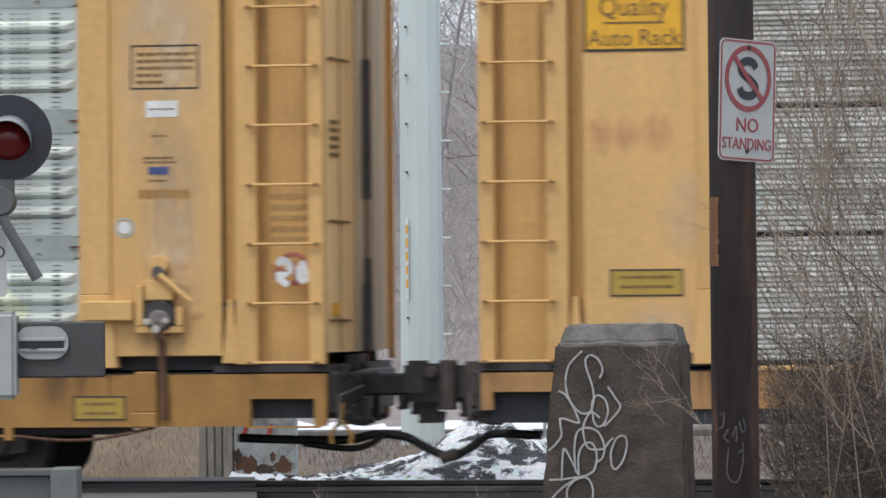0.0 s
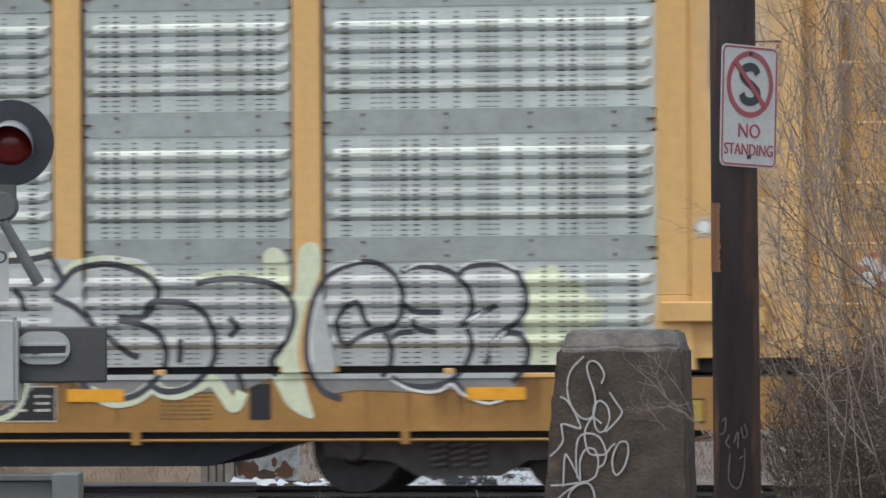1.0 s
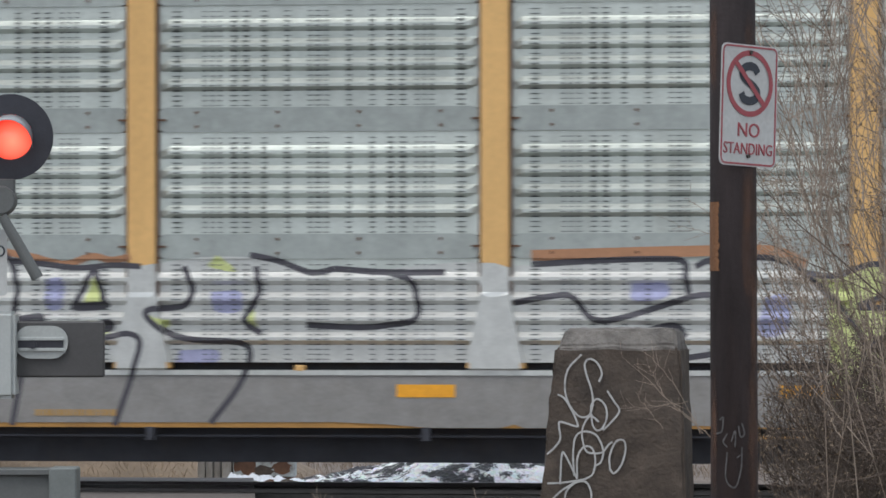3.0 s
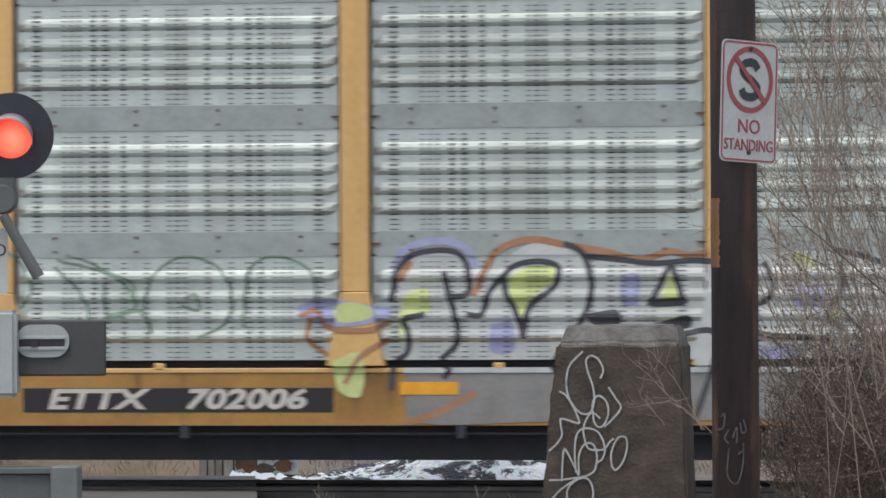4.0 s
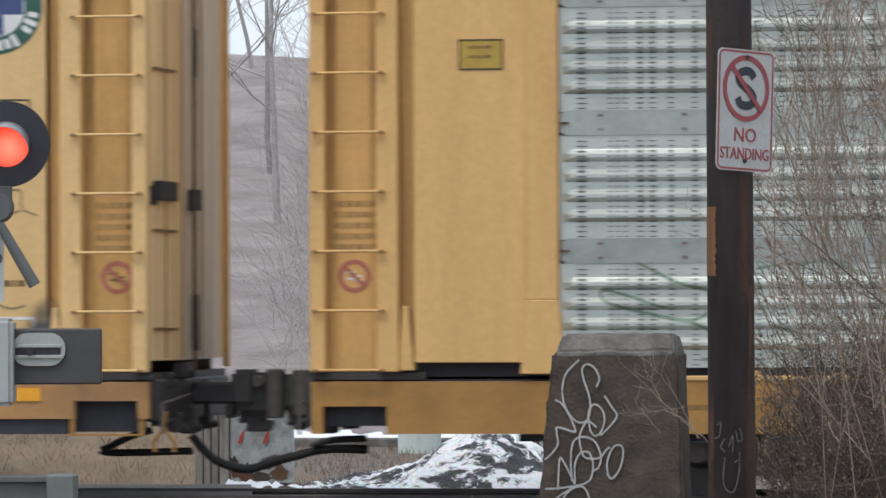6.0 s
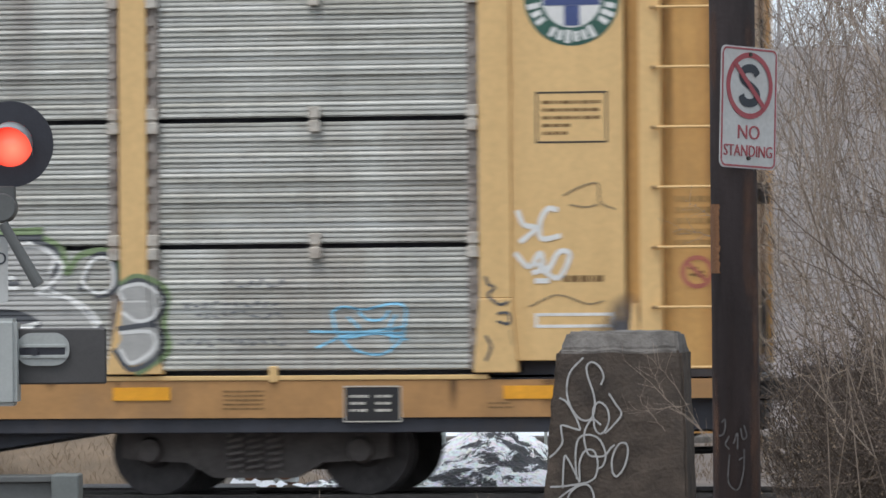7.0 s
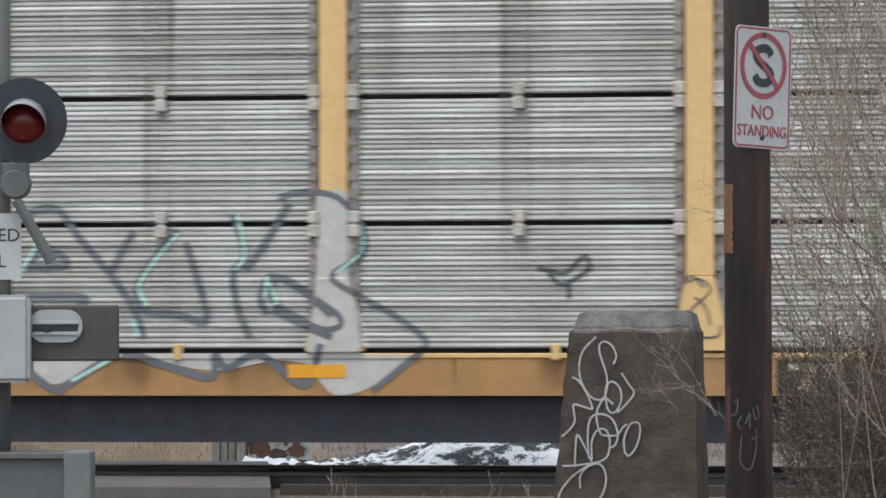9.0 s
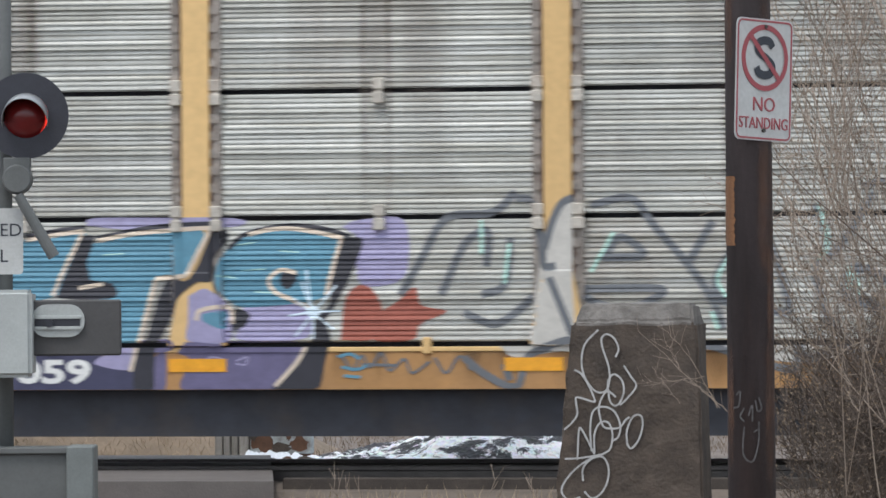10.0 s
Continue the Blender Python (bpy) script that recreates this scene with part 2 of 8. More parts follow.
def stroke(bm, ctrl, width, y, thick=0.003, closed=False, steps=6):
    """A sprayed line in the xz plane at depth y."""
    pts = bezier_points(ctrl + ctrl[:1] if closed else ctrl, steps)
    left, right = [], []
    for i, q in enumerate(pts):
        d = (pts[min(i + 1, len(pts) - 1)] - pts[max(i - 1, 0)])
        d = d.normalized() if d.length > 1e-9 else Vector((1, 0))
        nrm = Vector((-d.y, d.x)) * width * 0.5
        left.append(bm.verts.new((q.x + nrm.x, y - thick - i * 1.5e-5, q.y + nrm.y)))
        right.append(bm.verts.new((q.x - nrm.x, y - thick - i * 1.5e-5, q.y - nrm.y)))
    for i in range(len(pts) - 1):
        bm.faces.new((left[i], left[i + 1], right[i + 1], right[i]))


def blob(bm, ctrl, y, thick=0.002, steps=5):
    """A sprayed flat shape, closed through the given points."""
    pts = bezier_points(ctrl + ctrl[:1], steps)[:-1]
    bm.faces.new([bm.verts.new((q.x, y - thick - i * 1.5e-5, q.y)) for i, q in enumerate(pts)])
    bmesh.ops.triangulate(bm, faces=bm.faces[:])


def height_noise(x, y, s=1.0):
    return noise.fractal(Vector((x * s, y * s, 3.1)), 1.0, 2.0, 5)


# ---- ground, road and track ----
DIRT = material("brown_gravel_dirt", (0.13, 0.105, 0.085), 0.95, vary=0.4, scale=1.5, fine=30, bump=0.5, stain=(0.05, 0.045, 0.04))
ASPHALT = material("worn_grey_asphalt", (0.135, 0.12, 0.112), 0.9, vary=0.2, scale=1.2, fine=60, bump=0.3, stain=(0.10, 0.09, 0.085))
RAIL_STEEL = material("worn_rail_steel", (0.10, 0.09, 0.085), 0.45, metal=0.5, vary=0.2, scale=6)
TIE = material("tarred_timber", (0.05, 0.04, 0.033), 0.9, vary=0.3, scale=8, bump=0.4)
DRYGRASS = material("dry_grass", (0.20, 0.15, 0.105), 0.9, vary=0.35, scale=2.0, fine=60, bump=0.4, per_object=0.2)
LITTER = material("leaf_litter_slope", (0.27, 0.235, 0.225), 0.95, vary=0.35, scale=0.9, fine=9, bump=0.6, stain=(0.25, 0.22, 0.21))
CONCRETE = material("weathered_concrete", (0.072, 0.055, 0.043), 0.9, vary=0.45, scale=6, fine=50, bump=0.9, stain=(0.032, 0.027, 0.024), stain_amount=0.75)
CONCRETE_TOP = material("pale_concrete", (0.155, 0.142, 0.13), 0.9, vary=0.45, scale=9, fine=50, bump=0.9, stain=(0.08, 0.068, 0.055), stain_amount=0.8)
# bark of the far trees is lightened: distant haze is in its colour
BARK = material("hazed_grey_brown_bark", (0.35, 0.325, 0.315), 0.9, vary=0.3, scale=5, fine=40, bump=0.5, per_object=0.3)
TWIG = material("tan_twigs", (0.26, 0.205, 0.16), 0.8, vary=0.3, scale=3, bump=0.0, per_object=0.2)
TWIG_BROWN = material("brown_branch_bark", (0.125, 0.092, 0.072), 0.8, vary=0.3, scale=3, bump=0.0, per_object=0.3)
TWIG_DARK = material("brown_thicket_twigs", (0.088, 0.066, 0.052), 0.85, vary=0.4, scale=3, bump=0.0, per_object=0.2)
POLEWOOD = material("dark_creosoted_wood", (0.044, 0.034, 0.035), 0.75, vary=0.5, scale=9, fine=45, bump=0.3, stain=(0.085, 0.052, 0.043), stain_amount=0.5, streak=True)
STEEL_POLE = material("pale_galvanised_pole", (0.58, 0.645, 0.625), 0.5, metal=0.1, vary=0.10, scale=2, streak=True, bump=0.03, stain=(0.68, 0.73, 0.73), stain_amount=0.5)


def ground_z(x, y):
    z = -0.22 + 0.03 * height_noise(x, y, 0.6)
    if y > 22:
        z += min(y - 22, 40) * 0.17 + 0.5 * height_noise(x, y, 0.08)
    return z


bm = bmesh.new()
xs = [-900, -300, -120] + [-60 + 2.5 * i for i in range(49)] + [120, 300, 900]
ys = [-900, -200, -80] + [-50 + 2.5 * i for i in range(61)] + [130, 200, 900]
grid = [[bm.verts.new((x, y, ground_z(x, y))) for x in xs] for y in ys]
for r0, r1 in zip(grid, grid[1:]):
    for i in range(len(xs) - 1):
        bm.faces.new((r0[i], r0[i + 1], r1[i + 1], r1[i]))
for f in bm.faces:
    f.material_index = 1 if f.calc_center_median().y < 21.5 else 0
ground = solid("ground", bm, LITTER, "brown leaf-littered ground rising to a wooded slope", "ground", kind="structure", smooth=True)
ground.data.materials.append(material("brown_weedy_soil", (0.15, 0.12, 0.10), 0.95, vary=0.4, scale=2.2, fine=24, bump=0.6, stain=(0.10, 0.08, 0.065), stain_amount=0.6))

# ballast bed
bm = bmesh.new()
extrude_profile(bm, [(-3.2, -0.3), (-2.4, -0.14), (-1.5, -0.12), (1.6, -0.12), (2.6, -0.3)], -80, 90)
solid("ballast_bed", bm, DIRT, "dark dirty ballast bed under the rails", "ballast", kind="structure")
# the road over the track
bm = bmesh.new()
for y0, y1 in ((-3.4, -0.86), (-0.60, 0.60), (0.86, 2.2)):
    e0, e1 = -1.80 - 0.2 * y0, -1.80 - 0.2 * y1
    v = box(bm, -14, -1.72, y0, y1, -0.3, -0.02)
    for k, e in ((1, e0), (2, e1), (5, e0), (6, e1)):
        v[k].co.x = e
box(bm, -14, -3.3, -60, -3.404, -0.3, -0.02)
solid("road", bm, ASPHALT, "worn grey asphalt road crossing the track", "road", kind="structure")
for y in (-0.755, 0.755):
    bm = bmesh.new()
    extrude_profile(bm, [(y - 0.07, -0.17), (y - 0.07, -0.155), (y - 0.012, -0.13), (y - 0.012, -0.045), (y - 0.036, -0.035), (y - 0.036, -0.004), (y - 0.03, 0.0), (y + 0.03, 0.0),
                         (y + 0.036, -0.004), (y + 0.036, -0.035), (y + 0.012, -0.045), (y + 0.012, -0.13), (y + 0.07, -0.155), (y + 0.07, -0.17)], -80, 90)
    solid("rail", bm, RAIL_STEEL, "worn steel rail on dark ties", "rail", group="rails", kind="structure")
bm = bmesh.new()
box(bm, -0.12, 0.12, -1.3, 1.3, -0.17, -0.125)
tie_me = mesh_of("tie", soften(bm, 0.01), TIE)
for i in range(30):
    shared("tie", tie_me, None, pose(-1.3 + 0.56 * i, 0, -0.004 * (i % 2)))
for o in list(scene.objects):
    if o.name.split(".")[0] == "tie":
        tagged(o, "dark tarred timber railway tie", "railway tie", "ties", "structure")
bm = bmesh.new()
box(bm, -1.30, 14, -2.12, -2.02, -0.20, -0.045)
solid("edge_beam", soften(bm, 0.01), TIE, "dark timber edge beam beside the track", "timber beam", kind="structure")


# ---- bare trees and shrubs ----
def branch(bm, rnd, p, d, length, r, depth, sides, spread, min_r, droop=0.0):
    """A crooked limb that forks."""
    n = 3 if depth > 1 else 2
    pts = [Vector(p)]
    dv = Vector(d).normalized()
    for i in range(n):
        dv = (dv + Vector((rnd.uniform(-1, 1), rnd.uniform(-1, 1), rnd.uniform(-0.8, 0.8) - droop)) * 0.17).normalized()
        q = pts[-1] + dv * length / n
        rod(bm, pts[-1], q, max(min_r, r * (1 - 0.35 * i / n)), max(min_r, r * (1 - 0.35 * (i + 1) / n)), sides=sides, caps=False)
        pts.append(q)
        if depth > 0:
            for _ in range(1 if i < n - 1 else 2):
                side = Vector((rnd.uniform(-1, 1), rnd.uniform(-1, 1), rnd.uniform(-0.3, 0.9))) * spread
                branch(bm, rnd, q, dv + side, length * rnd.uniform(0.5, 0.75), r * 0.6, depth - 1, 4 if sides > 4 else 3, spread, min_r, droop)


def tree_meshes(seed, height, r):
    """Trunk and crown of a bare tree."""
    rnd = random.Random(seed)
    trunk, crown = bmesh.new(), bmesh.new()
    p = Vector((0, 0, -0.3))
    dv = Vector((rnd.uniform(-0.12, 0.12), rnd.uniform(-0.1, 0.1), 1))
    n = 7
    for i in range(n):
        dv = (dv + Vector((rnd.uniform(-0.1, 0.1), rnd.uniform(-0.1, 0.1), 0))).normalized()
        q = p + dv * height / n
        rod(trunk, p, q, r * (1 - 0.12 * i), r * (1 - 0.12 * (i + 1)), sides=8, caps=False)
        if i >= 1:
            for _ in range(2):
                a = rnd.uniform(0, 6.28)
                branch(crown, rnd, q, (math.cos(a), math.sin(a), rnd.uniform(0.25, 0.9)), height * rnd.uniform(0.18, 0.34), r * 0.30 * (1 - 0.1 * i), 2, 4, 0.75, 0.0065)
        p = q
    return mesh_of("trunk", trunk, BARK, True), mesh_of("crown", crown, BARK)


TREES = [tree_meshes(s, h, r) for s, h, r in ((1, 11, 0.10), (2, 14, 0.14), (3, 9, 0.075), (4, 12, 0.09), (5, 7, 0.06))]
rnd = random.Random(11)


def plant(k, x, y, turn, size=1.0):
    tree = thing("bare_tree", "bare grey-brown winter tree on the slope", "tree", pose(x, y, ground_z(x, y), 0, 0, turn) @ Matrix.Scale(size, 4), "bare trees")
    for name, me in zip(("trunk", "crown"), TREES[k]):
        shared(name, me, tree, Matrix())


for i in range(34):
    y = 26 + 46 * (i / 34) + rnd.uniform(-1, 1)
    plant(rnd.choice((0, 2, 2, 3, 4, 4)), -8.5 - 0.13 * (y - 24) + rnd.uniform(-9, 13), y, rnd.uniform(0, 360), rnd.uniform(0.5, 0.85))
plant(4, -1.9, 27.5, 40, 1.2)
plant(2, 2.6, 30, 130, 1.0)
# a tree with one low crooked limb
tree = thing("bare_tree", "slender bare tree with one low crooked limb", "tree", pose(-1.75, 24.0, ground_z(-1.75, 24.0)), "bare trees")
bm = bmesh.new()
tube(bm, [(0.15, 0, -0.2), (0.1, 0, 1.5), (0.0, 0, 2.9), (0.08, 0, 4.2), (0.2, 0, 5.8), (0.15, 0, 7.5)], 0.07, 8)
part("trunk", bm, BARK, tree, smooth=True)
bm = bmesh.new()
tube(bm, [(0.0, 0, 2.95), (-0.27, 0, 3.02), (-0.5, 0, 3.0), (-0.8, 0, 2.95), (-0.92, 0, 3.02), (-1.12, 0, 3.15), (-1.38, 0, 3.22)], 0.026, 7)
rl = random.Random(5)
for x, z in ((-0.4, 3.0), (-0.7, 2.95), (-0.9, 3.0), (-1.1, 3.15), (-1.3, 3.2), (-1.38, 3.22)):
    branch(bm, rl, (x, 0, z), (rl.uniform(-1, 0.2), 0.2, rl.uniform(-0.4, 1)), rl.uniform(0.4, 0.8), 0.014, 2, 3, 0.8, 0.004)
part("limb", bm, TWIG_BROWN, tree, "crooked low limb")


def shrub_mesh(seed, n, height, lean, mat, depth=3, r=0.012, spread=0.6, base=0.5, open_=0.3, extra=0, at=(0, 0)):
    rnd = random.Random(seed)
    bm = bmesh.new()
    for _ in range(n):
        a = rnd.uniform(0, 6.28)
        d = (math.cos(a) * open_ + lean[0], math.sin(a) * open_ + lean[1], 1.0)
        branch(bm, rnd, (rnd.uniform(-base, base), rnd.uniform(-base, base), 0), d, height * rnd.uniform(0.35, 0.6), r * rnd.uniform(0.6, 1.2), depth, 3, spread, 0.0025)
    bm.verts.ensure_lookup_table()
    tips = [v.co.copy() for v in bm.verts]
    for _ in range(extra):
        p = rnd.choice(tips)
        d = Vector((rnd.uniform(-1, 0.8), rnd.uniform(-0.5, 0.5), rnd.uniform(-0.2, 1))).normalized()
        for k in range(3):
            q = p + d * rnd.uniform(0.05, 0.14)
            rod(bm, p, q, 0.0025 - 0.0005 * k, 0.0020 - 0.0005 * k, sides=3, caps=False)
            d = (d + Vector((rnd.uniform(-0.5, 0.5), rnd.uniform(-0.5, 0.5), rnd.uniform(-0.5, 0.5)))).normalized()
            p = q
    doomed = []
    for f in bm.faces:
        c = f.calc_center_median()
        if c.x + at[0] < 3.68 - 0.095 * (at[1] + 14) and at[1] < -6:
            doomed.append(f)
    if mat is TWIG and height > 2:
        gone = set(doomed)
        doomed += [f for f in bm.faces if f not in gone and f.calc_center_median().z < 1.0 and rnd.random() < 0.7]
    bmesh.ops.delete(bm, geom=doomed, context="FACES")
    return mesh_of("twigs", bm, mat)


def buds_mesh(seed, twigs, share):
    """Small dry leaves and buds on the ends of the twigs."""
    rnd = random.Random(seed)
    bm = bmesh.new()
    for v in twigs.vertices:
        if rnd.random() < share and v.co.z > 0.4:
            c = v.co
            s = rnd.uniform(0.006, 0.014)
            e = [Vector((rnd.uniform(-1, 1), rnd.uniform(-1, 1), rnd.uniform(-1, 1))) * s for _ in range(3)]
            w = [bm.verts.new(c + q) for q in e] + [bm.verts.new(c - e[0] * 0.6)]
            bm.faces.new(w[:3])
            bm.faces.new((w[0], w[1], w[3]))
            bm.faces.new((w[1], w[2], w[3]))
    return mesh_of("buds", bm, DRYGRASS)


def shrub(seed, x, y, n, height, lean, mat, depth=3, r=0.012, spread=0.6, base=0.5, open_=0.3, extra=0, label="bare tan twiggy shrub beside the pole", buds=0.05):
    ob = thing("bare_shrub", label, "shrub", pose(x, y, ground_z(x, y)), "bare shrubs")
    me = shrub_mesh(seed, n, height, lean, mat, depth, r, spread, base, open_, extra, (x, y))
    shared("twig_mass", me, ob, Matrix())["kind"] = "stuff"
    if buds:
        shared("bud_mass", buds_mesh(seed, me, buds), ob, Matrix())["kind"] = "stuff"


for i, (x, y, n, h) in enumerate(((4.36, -14.6, 2, 3.4), (4.55, -15.0, 2, 3.8), (4.30, -11.5, 2, 3.6), (4.40, -11.0, 2, 4.0), (4.6, -11.4, 2, 4.0), (4.2, -8.4, 2, 3.8),
                                  (4.3, -8.0, 2, 4.2), (4.6, -8.4, 2, 4.2))):
    shrub(40 + i, x, y, n, h, (-0.05, 0), TWIG, depth=3, r=0.0042, spread=0.5, base=0.3, open_=0.25, extra=130, buds=0.10)
for i, (x, y) in enumerate(((3.80, -10.6), (4.15, -10.9), (4.5, -10.4), (4.05, -13.6), (4.4, -14.0), (3.65, -7.2), (4.1, -7.0), (4.5, -6.8))):
    shrub(60 + i, x, y, 9, 1.25, (0, 0), TWIG_DARK, depth=3, r=0.0035, spread=0.75, base=0.3, extra=560, label="dense brown thicket of low bare twigs", buds=0.15)
# long sprigs that reach past the pole and across the block: start, middle, tip, thickness
SPRIGS = (
    ((4.53, -16.2, 1.473), (4.11, -16.2, 1.836), (3.865, -16.2, 2.069), 6),
    ((4.516, -16, 1.487), (4.092, -16, 1.685), (3.846, -16, 1.796), 4),
    ((4.446, -15, 1.912), (4.249, -15, 1.973), (3.99, -15, 2.08), 3),
    ((4.523, -16.1, 1.03), (4.174, -16.1, 1.276), (3.874, -16.1, 1.443), 3),
    ((4.481, -15.5, 0.877), (4.243, -15.5, 1.018), (4.019, -15.5, 1.181), 4),
    ((4.467, -15.3, 1.12), (4.107, -15.3, 1.231), (3.798, -15.3, 1.193), 2.5),
    ((4.537, -16.3, 0.781), (4.393, -16.3, 0.781), (4.27, -16.3, 0.809), 3),
    ((4.53, -16.2, 0.677), (4.211, -16.2, 0.617), (3.865, -16.2, 0.601), 3),
    ((4.46, -15.2, 2.007), (4.31, -15.2, 2.097), (4.174, -15.2, 2.204), 4),
    ((4.432, -14.8, 1.158), (4.28, -14.8, 1.448), (4.05, -14.8, 1.663), 3),
    ((3.54, -15, 1.826), (3.44, -15, 1.86), (3.333, -15, 1.886), 2.5),
    ((3.54, -15, 1.921), (3.455, -15, 1.975), (3.386, -15, 2.021), 2),
    ((3.585, -15.5, 0.806), (3.479, -15.5, 0.895), (3.389, -15.5, 0.962), 3),
    ((3.44, -14.7, 0.813), (3.234, -14.7, 1.017), (3.024, -14.7, 1.207), 3),
    ((3.422, -14.65, 0.811), (3.28, -14.65, 1.068), (3.17, -14.65, 1.199), 2.5),
    ((3.234, -14.7, 0.837), (3.15, -14.7, 0.94), (3.089, -14.7, 1.026), 2.5),
    ((3.352, -14.6, 0.977), (3.132, -14.6, 0.948), (3.015, -14.6, 0.955), 2),
    ((3.229, -14.6, 1.002), (3.183, -14.6, 1.093), (3.142, -14.6, 1.166), 2))
# arching branches rooted beyond the thicket
ra = random.Random(77)
ARCHES = []
for i in range(20):
    y = ra.uniform(-17.5, -9.5)
    x, z = 4.03 - 0.095 * (y + 15) + ra.uniform(0.0, 0.36), ra.uniform(0.75, 2.95)
    ARCHES.append(((x + ra.uniform(0.8, 1.1), y, -0.2), (x + ra.uniform(0.3, 0.5), y, z - ra.uniform(0.18, 0.42)), (x, y, z), ra.uniform(1.8, 3.6)))
for i, (p0, p1, p2, thick) in enumerate(SPRIGS + tuple(ARCHES)):
    rnd = random.Random(90 + i)
    base = Vector(p0)
    ob = thing("sprig", "thin bare tan sprig reaching past the pole", "branch", pose(*p0), "sprigs")
    bm = bmesh.new()
    arch = p0[2] < 0
    n, last = 26 if arch else 10, Vector()
    r = thick * 0.0008
    for k in range(1, n + 1):
        u = k / n
        q = Vector(p0) * (1 - u) * (1 - 2 * u) + Vector(p1) * 4 * u * (1 - u) + Vector(p2) * u * (2 * u - 1) - base
        q += Vector((rnd.uniform(-1, 1), rnd.uniform(-1, 1), rnd.uniform(-1, 1))) * 0.006
        rod(bm, last, q, r * (1.05 - 0.6 * (u - 1 / n)), r * (1.05 - 0.6 * u), sides=5, caps=False)
        d = (q - last).normalized()
        if rnd.random() < 0.6:
            turn = Vector((-d.z, 0, d.x)) * rnd.choice((-1, 1))
            branch(bm, rnd, q, d * 1.2 + turn * rnd.uniform(0.5, 1.0), rnd.uniform(0.10, 0.30) if arch else rnd.uniform(0.04, 0.13), r * 0.45, 1 if arch else 0, 3, 0.5, 0.001)
        if rnd.random() < 0.5:
            rod(bm, q, q + Vector((rnd.uniform(-1, 1), 0, rnd.uniform(-1, 1))) * 0.010, 0.0035, 0.001, sides=4)
        last = q
    part("twig", bm, TWIG_BROWN if arch or i < 10 else TWIG, ob)["kind"] = "stuff"


def brush(count, area, seed, mat, label):
    """Far undergrowth of thin bare stems."""
    rnd = random.Random(seed)
    bm = bmesh.new()
    for _ in range(count):
        y = rnd.uniform(area[2], area[3])
        x = rnd.uniform(area[0], area[1]) - 0.16 * (y - 22)
        p = Vector((x, y, ground_z(x, y) + rnd.uniform(0, 1.2)))
        d = Vector((rnd.uniform(-1, 1), rnd.uniform(-0.4, 0.4), rnd.uniform(0.1, 1.4))).normalized()
        for k in range(3):
            q = p + d * rnd.uniform(0.25, 0.7)
            rod(bm, p, q, 0.0075 - 0.002 * k, 0.0055 - 0.002 * k, sides=3, caps=False)
            d = (d + Vector((rnd.uniform(-0.6, 0.6), 0, rnd.uniform(-0.5, 0.5)))).normalized()
            p = q
    solid("undergrowth", bm, mat, label, "undergrowth", kind="stuff")


BRUSH_PALE = material("pale_dead_stems", (0.40, 0.36, 0.33), 0.9, vary=0.2, scale=1, bump=0)
brush(8000, (-6, 8, 23.5, 60), 31, BARK, "grey-brown undergrowth of bare stems on the slope")
brush(1800, (-6, 8, 23.5, 55), 32, BRUSH_PALE, "pale dead stems in the undergrowth")

# ---- no-standing pole ----
pole = thing("utility_pole", "dark creosoted wooden pole with rust-brown streaks", "utility pole", pose(4.32, -21.78, -0.25))
bm = bmesh.new()
rod(bm, (0, 0, 0), (-0.02, 0, 7.2), 0.092, 0.078, sides=28)
part("shaft", bm, POLEWOOD, pole, smooth=True)
BARE_WOOD = material("orange_bare_wood", (0.19, 0.085, 0.035), 0.8, vary=0.35, scale=14, fine=80, bump=0.4, stain=(0.08, 0.045, 0.035), stain_amount=0.7, streak=True)
FOXED_WOOD = film_material("rust_stained_wood", (0.14, 0.07, 0.042), 0.6, False, 22.0)


def pole_patch(a0, a1, z0, z1, mat, seed):
    """A worn patch round part of the pole, with a ragged edge; degrees from its front."""
    rnd = random.Random(seed)
    bm = bmesh.new()
    rows = []
    n = int((z1 - z0) / 0.012)
    for k in range(n + 1):
        z = z0 + (z1 - z0) * k / n
        lo, hi = a0 + rnd.uniform(-5, 5), a1 + rnd.uniform(-3, 3)
        rr = 0.0932 - 0.00194 * z
        rows.append([bm.verts.new((rr * math.sin(math.radians(lo + (hi - lo) * j / 5)), -rr * math.cos(math.radians(lo + (hi - lo) * j / 5)), z)) for j in range(6)])
    for a, b in zip(rows, rows[1:]):
        for j in range(5):
            bm.faces.new((a[j], a[j + 1], b[j + 1], b[j]))
    ob = part("bare_patch", bm, mat, pole, "orange-brown patch of worn wood", smooth=True)
    ob.matrix_basis = pose(-0.02 * (z0 + z1) / 14.4, 0, 0, 0, 0, 5.8)


pole_patch(-88, -38, 1.86, 2.12, BARE_WOOD, 1)
for i, (a0, a1, z0, z1) in enumerate(((20, 88, 1.70, 2.35), (30, 88, 2.40, 2.85), (-80, -40, 2.5, 2.9), (35, 88, 0.9, 1.6), (-85, -45, 1.0, 1.5), (45, 88, 1.45, 1.95))):
    pole_patch(a0, a1, z0, z1, FOXED_WOOD, 20 + i)
bm = bmesh.new()
for line in (((-0.06, 1.30), (-0.045, 1.31), (-0.05, 1.26), (-0.07, 1.25)), ((-0.03, 1.25), (-0.045, 1.22), (-0.03, 1.20)), ((-0.015, 1.22), (0.0, 1.26), (0.0, 1.20)),
             ((0.012, 1.28), (0.02, 1.24), (0.035, 1.25), (0.025, 1.29)), ((-0.03, 1.18), (-0.035, 1.08), (0.0, 1.05), (0.022, 1.12), (0.025, 1.20)), ((0.005, 1.16), (0.02, 1.17))):
    stroke(bm, list(line), 0.006, 0.0)
for v in bm.verts:
    v.co.y = -math.sqrt(0.0945 ** 2 - v.co.x ** 2)
